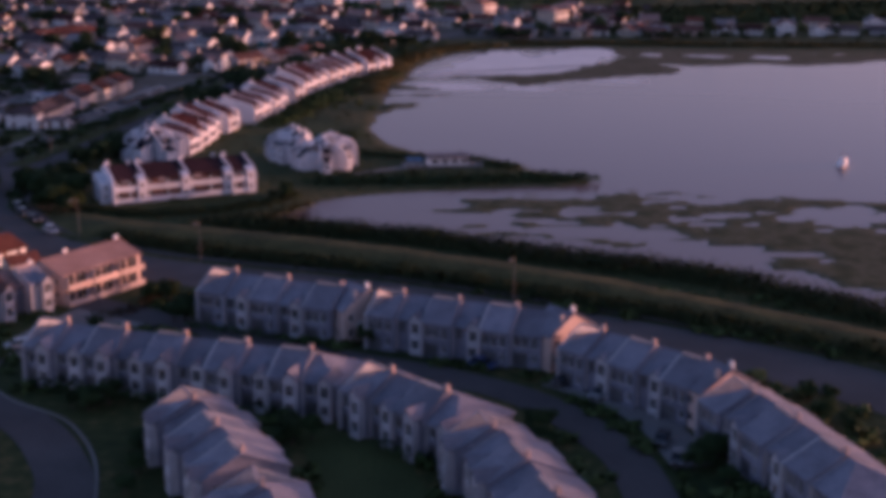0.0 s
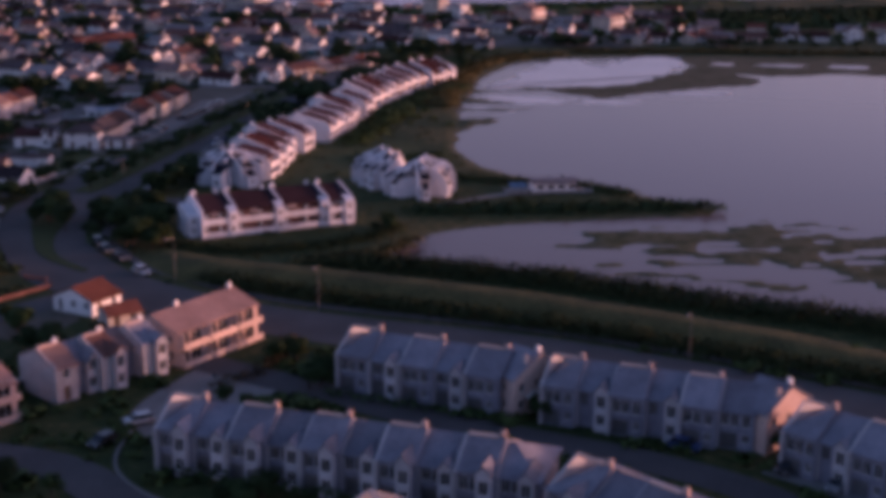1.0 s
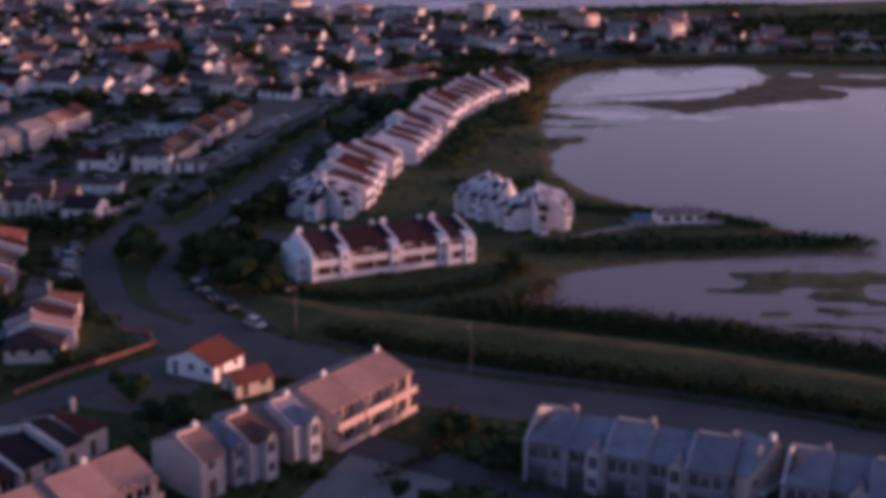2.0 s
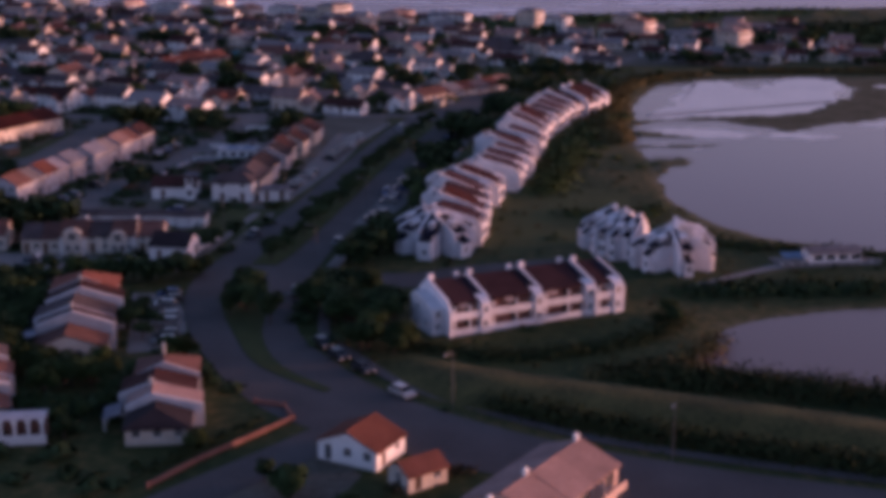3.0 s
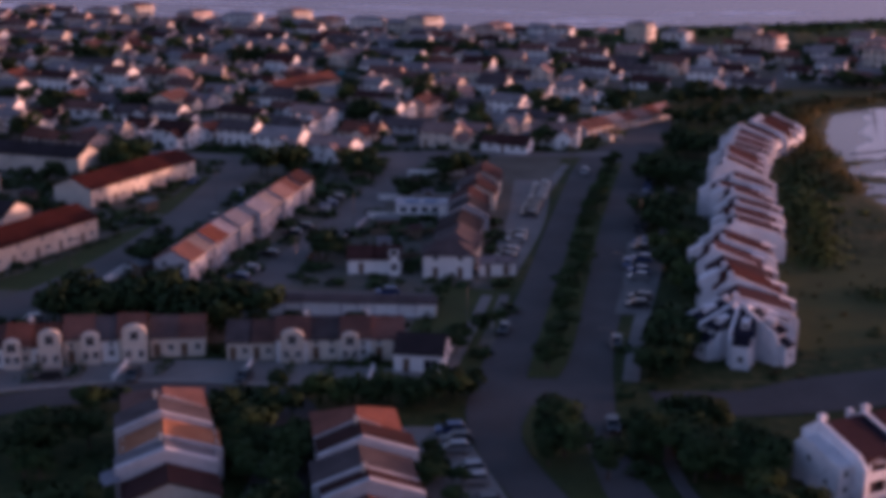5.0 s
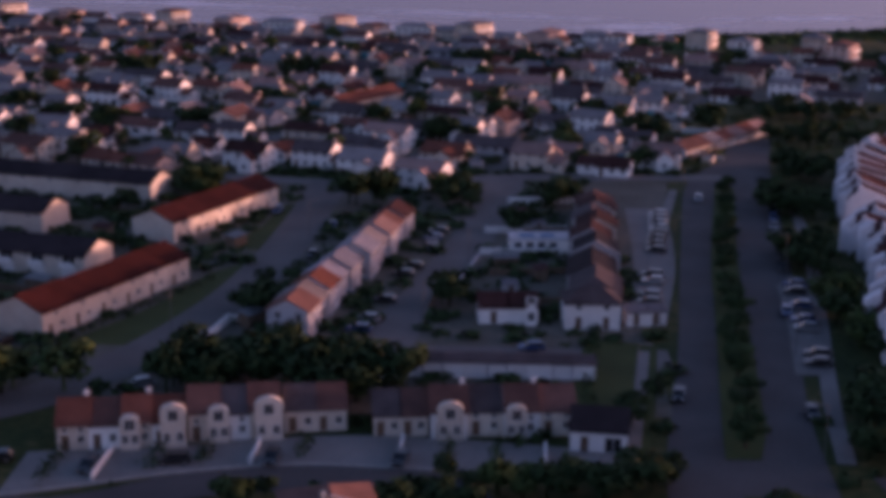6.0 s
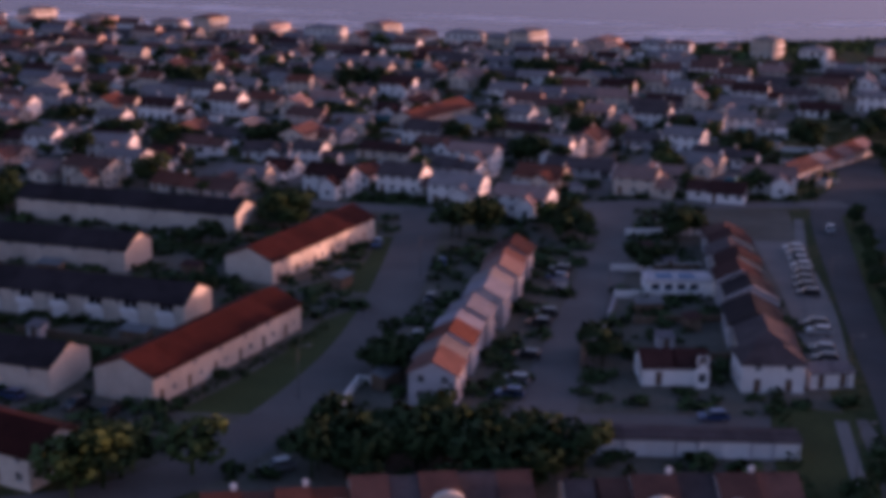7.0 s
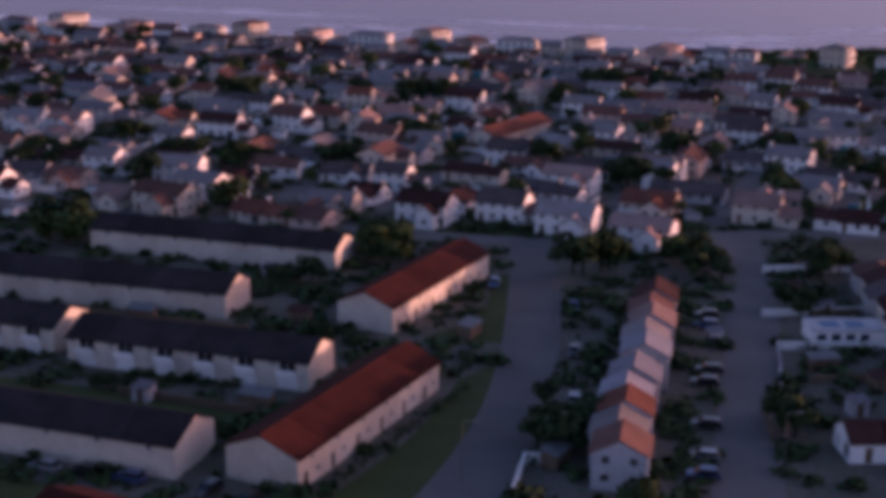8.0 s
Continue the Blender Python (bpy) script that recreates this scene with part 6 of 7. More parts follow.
# ---- trees ----
tx = random.Random(77)
far_list = []
join_far()
for x, y in garden_trees:
    if any(-2 < x - gx < 22 and abs(y - gy - 0.15 * (x - gx)) < 6 for gx, gy in LIT):
        continue
    h = tx.uniform(3.0, 5.5) if tx.random() < 0.75 else tx.uniform(6, 9)
    far_list.append((x, y, h, tx.choice(["leaf_dark", "leaf_dark", "leaf_olive"])))
GROVES = [  # middle x, y, spread x, y, count, height, leaf
    (-169, 357, 15, 6, 30, 7.6, "leaf_dark"), (-158, 350, 5, 4, 6, 6.5, "leaf_dark"), (-182, 355, 5, 4, 6, 6.0, "leaf_dark"), (-205, 352, 6, 6, 7, 8.5, "leaf_olive"), (-129, 320, 7, 3, 10, 4.8, "leaf_dark"), (-146, 313, 3.5, 9, 12, 5.4, "leaf_dark"), (-140, 300, 2.5, 9, 9, 5.2, "leaf_dark"), (-120, 326, 3, 3, 5, 4.2, "leaf_dark"), (-113, 277, 2.5, 4, 5, 4.2, "leaf_olive"), (-162, 283, 2.5, 5, 5, 4.6, "leaf_dark"), (-117, 262, 2, 5, 5, 4.0, "leaf_dark"), (-132, 250, 4, 2, 3, 3.0, "leaf_dark"),
    (-107, 306, 2.2, 6, 7, 5.5, "leaf_dark"), (-88, 299, 9, 7, 26, 5.6, "leaf_dark"), (-88, 333, 4, 3, 7, 5.0, "leaf_dark"), (-86, 343, 4, 7, 14, 6.0, "leaf_dark"), (-78, 382, 2.5, 14, 12, 6.0, "leaf_olive"), (-90, 310, 5, 6, 12, 5.0, "leaf_dark"), (-82, 284, 5, 4, 10, 5.0, "leaf_olive"),
    (-75, 400, 2, 8, 7, 5.5, "leaf_olive"), (-76, 425, 3.5, 15, 17, 6.4, "leaf_dark"), (-69, 465, 4.5, 17, 17, 6.4, "leaf_dark"), (-56, 510, 6, 18, 14, 6.5, "leaf_dark"), (-36, 556, 14, 12, 18, 6.0, "leaf_dark"),
    (-144, 398, 3, 4, 5, 6.0, "leaf_dark"), (-130, 450, 4, 4, 5, 5.5, "leaf_dark"), (-143, 480, 5, 4, 6, 6.5, "leaf_olive"), (-158, 486, 4, 3, 4, 5.5, "leaf_dark"), (-117, 479, 4, 3, 4, 5.0, "leaf_dark"),
    (-175, 394, 4, 8, 9, 5.6, "leaf_dark"), (-200, 487, 4, 3, 5, 6.5, "leaf_olive"), (-270, 497, 8, 5, 7, 7.5, "leaf_olive"), (-290, 560, 9, 12, 9, 7.5, "leaf_dark"), (-218, 462, 4, 3, 4, 5.0, "leaf_dark"),
    (-48, 219, 3, 2.5, 3, 3.6, "leaf_olive"), (-42, 208, 2.5, 2, 4, 4.2, "leaf_dark"), (-10, 198, 2, 2.5, 4, 4.6, "leaf_dark"), (18.5, 189, 1.6, 2.2, 3, 4.6, "leaf_dark"), (-52, 200, 2.5, 2, 3, 3.0, "leaf_dark"),
    (-18, 160, 2, 3, 3, 3.6, "leaf_dark"), (-46, 171.5, 4, 2, 7, 3.4, "leaf_dark"), (-37, 153, 1.5, 7, 6, 3.4, "leaf_dark"), (-76, 172, 6, 4, 6, 4.0, "leaf_dark"), (12, 160, 2, 8, 6, 3.6, "leaf_dark"), (33, 154, 2.5, 8, 7, 3.4, "leaf_dark"), (52, 168, 2, 8, 6, 3.0, "leaf_dark"),
    (-140, 282, 3, 12, 10, 5.5, "leaf_dark"), (-122, 268, 4, 5, 5, 4.5, "leaf_olive"), (-104, 246, 2, 2, 3, 2.6, "leaf_olive"), (-92, 232, 5, 4, 6, 4.0, "leaf_dark"), (-170, 300, 5, 12, 10, 5.5, "leaf_dark"),
    (-146, 294, 3, 9, 8, 4.6, "leaf_dark"), (-137, 272, 3, 5, 6, 5.2, "leaf_olive"), (-127, 266, 3, 3, 5, 4.8, "leaf_olive"), (-136, 320, 6, 2.5, 7, 4.6, "leaf_olive"), (-123, 296, 2.5, 6, 5, 4.0, "leaf_dark"), (-124, 254, 4, 6, 6, 4.2, "leaf_dark"), (-118, 262, 2.5, 4, 4, 3.6, "leaf_olive"), (-142, 314, 6, 2.5, 5, 4.4, "leaf_dark"), (-168, 318, 5, 2, 4, 4.0, "leaf_dark"),
    (-120, 292, 1.5, 5, 3, 3.4, "leaf_dark"), (-84, 222, 4, 4, 6, 4.4, "leaf_dark"), (-36, 300, 4, 4, 5, 3.0, "leaf_olive"),
    (-296, 581, 5, 4, 6, 5.5, "leaf_dark"), (-256, 671, 5, 4, 6, 6.2, "leaf_dark"), (-258, 571, 5, 4, 6, 6.9, "leaf_dark"), (-243, 564, 5, 4, 6, 7.6, "leaf_olive"), (-263, 489, 5, 4, 6, 8.3, "leaf_olive"), (-201, 477, 5, 4, 6, 6.0, "leaf_olive"), (-278, 601, 5, 4, 6, 6.7, "leaf_dark"), (-215, 566, 5, 4, 6, 7.4, "leaf_dark"), (-196, 684, 5, 4, 6, 8.1, "leaf_dark"), (-258, 778, 5, 4, 6, 5.8, "leaf_dark"), (-342, 888, 5, 4, 6, 6.5, "leaf_dark"), (-328, 686, 5, 4, 6, 7.2, "leaf_olive"), (-202, 602, 5, 4, 6, 7.9, "leaf_dark"), (-121, 720, 5, 4, 6, 5.6, "leaf_dark"), (-104, 678, 5, 4, 6, 6.3, "leaf_dark"), (-128, 589, 5, 4, 6, 7.0, "leaf_dark"), (-164, 569, 5, 4, 6, 7.7, "leaf_dark"), (-144, 547, 5, 4, 6, 8.4, "leaf_dark"), (-47, 727, 5, 4, 6, 6.1, "leaf_dark"), (-98, 591, 5, 4, 6, 6.8, "leaf_dark"), (-89, 558, 5, 4, 6, 7.5, "leaf_dark"), (-162, 473, 5, 4, 6, 8.2, "leaf_dark"), (-142, 471, 5, 4, 6, 5.9, "leaf_dark"), (-119, 470, 5, 4, 6, 6.6, "leaf_dark"), (-69, 575, 5, 4, 6, 7.3, "leaf_dark"),
    (-130, 611, 3, 3, 3, 8.5, "leaf_olive"), (-258, 672, 6, 5, 5, 9.0, "leaf_dark"), (-244, 566, 5, 4, 4, 7.0, "leaf_dark"), (-146, 677, 8, 6, 8, 8.0, "leaf_dark"), (-122, 715, 14, 8, 14, 8.0, "leaf_dark"), (-95, 708, 8, 6, 8, 8.0, "leaf_dark"),
    (-30, 600, 20, 14, 22, 6.0, "leaf_dark"), (30, 640, 26, 8, 20, 5.0, "leaf_dark"), (120, 640, 60, 5, 26, 4.0, "leaf_dark"), (250, 650, 60, 6, 20, 4.5, "leaf_dark"),
    (-130, 271, 3, 1.5, 4, 4.6, "leaf_olive"), (-152, 278, 3, 2, 4, 4.2, "leaf_dark"), (-226, 388, 4, 2, 3, 3.4, "leaf_dark"), (-240, 408, 10, 2, 6, 3.2, "leaf_dark"), (-216, 430, 5, 3, 4, 4.0, "leaf_dark"), (-170, 346, 6, 3, 6, 5.0, "leaf_dark"), (-118, 346, 2.5, 6, 5, 4.0, "leaf_dark"), (-270, 412, 6, 3, 4, 4.0, "leaf_olive"),
]
for gx, gy, sx, sy, n, h, mat in GROVES:
    for _ in range(n):
        hh = h * tx.uniform(0.7, 1.15)
        x, y, leaf = gx + tx.gauss(0, 0.55) * sx, gy + tx.gauss(0, 0.55) * sy, mat if tx.random() < 0.8 else "leaf_dark"
        if gy < 309:
            tree(x, y, hh, hh * tx.uniform(0.85, 1.25), leaf, "grove trees")
        else:
            far_list.append((x, y, hh, leaf))
far_trees(far_list, "dark green trees among the houses of the town")


def shrubs(count, x0, x1, y0, y1, ok, label, h0=0.6, h1=2.2, leaf=None):
    """Low garden growth past counting, joined into one object."""
    rnd = random.Random(int(x0 * 3 + y0))
    kinds = []
    for k in range(5):
        lobes = [(0, 0, 0.4, 0.4, 0.4, 0.4), (0.4, 0.1, 0.3, 0.3, 0.3, 0.3), (-0.3, 0.3, 0.3, 0.3, 0.3, 0.3), (-0.1, -0.4, 0.3, 0.35, 0.3, 0.3)]
        g = leaf_cloud(k + 700, lobes, 46, 0.22)
        kinds.append((np.array(g.v), g.f, mass_normals(np.array(g.v), (0, 0, -0.8), 0.12, k)))
    vs, fs, ns, off = [], [], [], 0
    for _ in range(count):
        x, y = rnd.uniform(x0, x1), rnd.uniform(y0, y1)
        if not ok(x, y):
            continue
        v, f, nv = kinds[rnd.randrange(5)]
        h = rnd.uniform(h0, h1)
        w = h * rnd.uniform(0.9, 2.0)
        a = rnd.random() * 6.28
        c, q = math.cos(a) * w, math.sin(a) * w
        vs.append(np.stack([x + v[:, 0] * c - v[:, 1] * q, y + v[:, 0] * q + v[:, 1] * c, v[:, 2] * h], 1))
        ns.append(np.stack([nv[:, 0] * c - nv[:, 1] * q, nv[:, 0] * q + nv[:, 1] * c, nv[:, 2] * w], 1))
        fs.append(np.array(f) + off)
        off += len(v)
    me = leaf_mesh("garden_shrubs", np.concatenate(vs), np.concatenate(fs), np.concatenate(ns), leaf or rnd.choice(["leaf_dark", "leaf_olive"]))
    tagged(new("garden_shrubs", me), label, "shrubs", kind="stuff")


def open_ground(x, y):
    """Whether a place is clear of roads and houses, by looking straight down on what is built."""
    hit, _, _, _, ob, _ = scene.ray_cast(DEPS, Vector((x, y, 60)), Vector((0, 0, -1)))
    return hit and ob.name.startswith(("ground", "bank", "yard", "meadow"))


bpy.context.view_layer.update()
DEPS = bpy.context.evaluated_depsgraph_get()
dry = lambda x, y: shore(x, y) < -6 and open_ground(x, y)
shrubs(2300, -290, -110, 350, 510, dry, "mixed garden shrubs between the estate houses")
shrubs(1300, -300, -70, 505, 640, dry, "mixed garden shrubs in the near town")
shrubs(1200, -420, -60, 640, 830, dry, "mixed garden shrubs in the far town", 0.8, 3.0)
shrubs(700, -190, -90, 225, 345, lambda x, y: dry(x, y) and not (x > -108 and y < 264), "mixed garden shrubs round the stepped houses")
shrubs(1500, -100, 60, 120, 225, lambda x, y: dry(x, y) and not (-66 < x < -24 and 138 < y < 176), "shrubs in the courts of the grey terraces", 0.5, 1.9)
shrubs(420, -90, 30, 255, 420, dry, "low dark wild growth between villas and lagoon", 0.25, 0.8, "leaf_dark")
shrubs(350, -88, 32, 253, 421, dry, "tufts of golden grass between villas and lagoon", 0.25, 0.7, "leaf_gold")
shrubs(700, -70, 20, 420, 620, dry, "low wild growth beside the lagoon", 0.4, 1.6)


def clutter(count, x0, x1, y0, y1, ok, label):
    """Sheds, lean-tos and bits of garden wall past counting, joined into one object."""
    rnd = random.Random(int(x0 + y1))
    g, mats, tones = Geo(), ["render_white", "render_grey", "slate_grey", "render_cream", "timber", "teal"], []
    for _ in range(count):
        x, y = rnd.uniform(x0, x1), rnd.uniform(y0, y1)
        if not ok(x, y):
            continue
        a = radians(-20 + rnd.choice([0, 90]) + rnd.uniform(-8, 8))
        c, s = math.cos(a), math.sin(a)
        w, d, h = (rnd.uniform(3, 9), 0.22, rnd.uniform(1.0, 1.9)) if rnd.random() < 0.55 else (rnd.uniform(2, 4.5), rnd.uniform(1.8, 3), rnd.uniform(1.9, 2.5))
        k = len(g.v)
        for z, drop in ((-0.2, 0), (h, 0.35 if d > 1 else 0.0)):
            for u, v in ((-w / 2, -d / 2), (w / 2, -d / 2), (w / 2, d / 2), (-w / 2, d / 2)):
                g.v.append((x + u * c - v * s, y + u * s + v * c, z - (drop if v < 0 else 0)))
        for q in ((4, 5, 6, 7), (0, 1, 5, 4), (1, 2, 6, 5), (2, 3, 7, 6), (3, 0, 4, 7)):
            g.f.append(tuple(k + i for i in q))
        m = rnd.choice([0, 0, 1, 3, 4]) if d < 1 else rnd.choice([0, 0, 1, 3, 4, 5])
        tones += [2 if d > 1 and rnd.random() < 0.7 else m] + [m] * 4
    me = bpy.data.meshes.new("garden_sheds")
    me.from_pydata(g.v, [], g.f)
    for m in mats:
        me.materials.append(M[m])
    me.polygons.foreach_set("material_index", tones)
    tagged(new("garden_sheds", me), label, "sheds", kind="stuff")


clutter(1500, -420, -60, 510, 830, dry, "garden walls and small sheds between the town houses")
# street trees on the median
for k in range(26):
    t = k / 25
    y = 490 + (335 - 490) * t
    x = float(np.interp(y, (335, 344, 389, 429, 493), (-105.5, -104, -96.4, -89.6, -77)))
    if tx.random() < 0.9:
        tree(x + tx.uniform(-0.8, 0.8), y + tx.uniform(-1.5, 1.5), tx.uniform(3.0, 4.6), tx.uniform(4.2, 6.0), "leaf_dark", "median trees", 0.15)

# hedges and reeds
hedge([(-66, 260), (-50, 252), (-30, 244), (-9, 236), (21, 221), (47, 206), (67, 191), (92, 166)], 2.0, 5.5, "leaf_hedge", "dark green hedge at the foot of the bank", 32, 0.22)
hedge([(-46, 273), (-34, 270), (-22, 267), (-6, 262), (8, 255), (26, 246), (46, 237), (62, 223), (78, 207)], 2.1, 9.5, "leaf_hedge", "dark reeds along the lagoon edge", 28, 0.24)
hedge([(-30, 290), (-34, 283), (-40, 277), (-52, 273)], 1.2, 5, "leaf_gold", "golden reeds at the head of the inlet", 12, 0.3)
hedge([(-25, 462), (-25, 490), (-22, 511), (-18, 540), (-11, 568), (4, 594), (22, 604)], 1.6, 9, "leaf_gold", "tall golden reed bed by the lagoon", 14, 0.4)
hedge([(30, 614), (80, 618), (140, 616), (220, 620)], 1.6, 7, "leaf_gold", "golden reed bed on the far shore", 10, 0.45)
hedge([(-30, 316), (-12, 318), (8, 319), (26, 322), (34, 320)], 1.4, 8, "leaf_dark", "dark scrub on the spit", 12, 0.35)
hedge([(-22, 352), (-8, 346), (6, 344), (18, 334)], 1.2, 5, "leaf_olive", "olive scrub on the spit", 10, 0.35)
hedge([(-44, 440), (-36, 466), (-26, 492), (-18, 505)], 1.6, 8, "leaf_dark", "dark scrub between villas and lagoon", 8, 0.4)
hedge([(-50, 395), (-44, 425), (-38, 450)], 1.2, 9, "leaf_olive", "olive scrub between villas and lagoon", 8, 0.4)
hedge([(-46, 375), (-34, 372), (-26, 380)], 0.9, 8, "leaf_olive", "low olive scrub on rough grass", 7, 0.35)
hedge([(-78, 285), (-66, 281), (-52, 284), (-40, 292), (-34, 302)], 1.0, 4.5, "leaf_hedge", "dark hedge in front of the villas", 24, 0.22)
hedge([(-121, 376), (-124, 352), (-122, 333)], 1.0, 1.2, "leaf_dark", "clipped hedge beside the pavement", 12, 0.25)
hedge([(-57, 177.5), (-38, 171.5), (-20, 165.5)], 1.7, 1.6, "leaf_dark", "dark hedge in front of the grey terrace", 12, 0.3)
hedge([(-8, 157), (3, 149), (10, 142)], 1.7, 1.6, "leaf_dark", "dark hedge in front of the grey terrace", 12, 0.3)
hedge([(-40, 205), (-28, 200), (-19, 196)], 1.3, 1.4, "leaf_dark", "dark hedge in front of the grey terrace", 12, 0.3)
hedge([(-56, 206), (-50, 215), (-48, 227)], 1.8, 1.6, "leaf_brown", "russet hedge in front of the sunlit house", 12, 0.3)
hedge([(-206, 371), (-196, 392), (-187, 410)], 0.9, 1.2, "leaf_dark", "low hedge along the long house", 10, 0.25)
hedge([(-250, 402), (-224, 394), (-214, 391)], 1.2, 2.0, "leaf_dark", "garden hedge between the long houses", 10, 0.3)
hedge([(-262, 436), (-240, 432), (-214, 424)], 1.2, 2.4, "leaf_dark", "garden hedge between the long houses", 10, 0.3)
hedge([(-262, 466), (-236, 462), (-212, 455)], 1.4, 3.0, "leaf_dark", "garden hedge between the long houses", 10, 0.3)
hedge([(100, 760), (200, 800), (330, 860)], 3.0, 40, "leaf_dark", "dark green scrub on the dunes", 4, 1.2)
hedge([(-60, 800), (40, 830), (150, 880)], 2.5, 30, "leaf_dark", "dark green scrub on the dunes", 5, 1.2)
hedge([(40, 745), (120, 740), (240, 760)], 3.0, 24, "leaf_dark", "dark green scrub on the dunes", 5, 1.2)


# ---- cars ----
def car_proto(paint, van=False):
    top = thing("car", 0, 0, 0, "%s parked %s on asphalt" % (paint.replace("car_", ""), "van" if van else "hatchback"), "car", "parked cars")
    h = 1.95 if van else 1.46
    body = [(-2.05, 0.35), (-2.1, 0.75), (-1.25, 0.92), (1.95, 0.98), (2.05, 0.7), (2.05, 0.35)]
    g = Geo().prism([(s, z) for s, z in body], -0.86, 0.86, "y")
    b = part("body", g, paint, top)
    c = part("cabin", Geo().prism([(-1.2, 0.92), (-0.5, h - 0.06), (-0.3, h), (1.4, h), (1.6, h - 0.1), (1.9, 0.98)], -0.74, 0.74, "y"), "glass", b)
    part("roof_panel", Geo().prism([(-0.45, h - 0.03), (-0.3, h + 0.03), (1.42, h + 0.03), (1.55, h - 0.05)], -0.72, 0.72, "y"), paint, b)

    def wheel_mesh():
        ring = lambda r, n: [(r * math.cos(i * 2 * math.pi / n), r * math.sin(i * 2 * math.pi / n)) for i in range(n)]
        return two_tone("wheel", (Geo().prism(ring(0.32, 12), -0.1, 0.1, "y"), "rubber"), (Geo().prism(ring(0.2, 10), -0.115, 0.115, "y"), "hubcap"))

    for x in (-1.3, 1.3):
        for y in (-0.78, 0.78):
            part("wheel", shared("wheel", wheel_mesh), None, top, at=Matrix.Translation((x, y, 0.32)))
    for y in (-0.6, 0.6):
        part("headlight", shared("headlight", lambda: Geo().box(-0.04, 0.02, -0.16, 0.16, 0, 0.14).mesh("headlight", "frame_white")), None, b, at=Matrix.Translation((-2.07, y, 0.58)))
        part("tail_light", shared("tail_light", lambda: Geo().box(-0.02, 0.03, -0.1, 0.1, 0, 0.2).mesh("tail_light", "car_red")), None, b, at=Matrix.Translation((2.04, y, 0.7)))
    return top


CARS = {}
crnd = random.Random(9)


def car(x, y, ang, z=0.05):
    paint = crnd.choice(["car_white", "car_silver", "car_black", "car_black", "car_black", "car_black", "car_blue", "car_blue", "car_silver", "car_black", "car_black"])
    if paint not in CARS:
        CARS[paint] = car_proto(paint)
        CARS[paint].matrix_basis = pose(x, y, z, 0, 0, ang)
    else:
        copy_thing(CARS[paint], pose(x, y, z, 0, 0, ang))


for x, y, a in [(-86.5, 392, 78), (-94.2, 346, 82), (-98.8, 312, 88), (-91.8, 285, 120), (-89, 279.5, 125), (-85, 274, 128), (-111.5, 352, 78), (-79, 264.5, 130), (-80.5, 420, 78), (-76, 445, 78), (-73, 460, 78), (-70, 475, 78), (-86, 478, 78), (-77.5, 432, 78), (-74.6, 452, 78), (-71.5, 467, 78), (-68.6, 482, 78)]:
    car(x, y, a)
for k in range(9):
    if k not in (3, 6):
        car(-120.5 + 0.5 * k + crnd.uniform(-0.6, 0.6), 310 - 3.1 * k, 8 + crnd.uniform(-4, 4))
for k in range(11):
    if k not in (2, 4, 7, 8):
        car(-81.4 - 0.155 * k * 4.2 + crnd.uniform(-0.3, 0.3), 408 - 4.2 * k, -12 + crnd.uniform(-4, 4), 0.16)
for k in range(17):
    if crnd.random() < 0.55:
        car(-110 + 0.17 * k * 4.6 + crnd.uniform(-0.4, 0.4), 392 + 4.4 * k, -14 + crnd.uniform(-4, 4))
for k in range(13):
    if crnd.random() < 0.36:
        car(-158.5 + 0.26 * k * 5.4 * 0.78 + crnd.uniform(-0.4, 0.4), 380 + 5.4 * k, -12 + crnd.uniform(-5, 5))
for x, y, a in [(-234, 379, -20), (-228, 377, -20), (-239, 380, -20), (-218, 374, 60), (-213, 371, 62), (-172, 404, 80), (-176.5, 387, 76), (-170, 425, 80), (-186, 362, 55), (-188, 354, 30), (-168, 448, 84), (-181, 462, 82), (-150, 364.5, 88), (-143, 364.5, 90), (-131, 372, 4), (-178, 328, 10), (-188, 326, 80), (-166, 329, 85), (-150, 329, 80), (-200, 328, 10), (-127, 327, 20), (6, 187.5, 150), (17, 181, 60), (22, 176, 50), (-64, 194, 30), (-67, 187, 60), (-57, 189, 20), (28, 160, 70), (29, 154, 75), (-84, 205, 60), (-88, 196, 60)]:
    car(x, y, a)


# ---- lamps, pavilion, boat, fences ----
def lamp_proto(x, y, ang, h=8.0):
    top = thing("street_lamp", x, y, ang, "tall grey street lamp beside the road", "street lamp", "street lamps")
    ring = lambda r: [(r * math.cos(i * math.pi / 3), r * math.sin(i * math.pi / 3)) for i in range(6)]
    g = Geo()
    a, b = ring(0.08), ring(0.045)
    for i in range(6):
        j = (i + 1) % 6
        g.face((*a[i], -0.1), (*a[j], -0.1), (*b[j], h), (*b[i], h))
    part("pole", g, "metal_grey", top)
    part("arm", Geo().box(0, 1.5, -0.04, 0.04, h - 0.05, h + 0.05), "metal_grey", top)
    part("lantern", Geo().prism([(1.2, h - 0.05), (1.3, h + 0.16), (1.95, h + 0.12), (2.0, h - 0.02)], -0.16, 0.16, "y"), "metal_grey", top, "flat grey lamp head")
    return top


lamp = lamp_proto(-45, 242.5, 250)
for x, y, a in [(12, 219, 240), (-72, 260, 230), (-97, 330, 180), (-90, 372, 170), (-81, 416, 170), (-117.5, 352, 0), (-109, 385, 0), (-100, 428, 0), (-90, 476, 0), (-140, 418, 0), (-148, 382, 0), (-172, 440, 0), (-188, 378, 0)]:
    copy_thing(lamp, pose(x, y, 0, 0, 0, a))


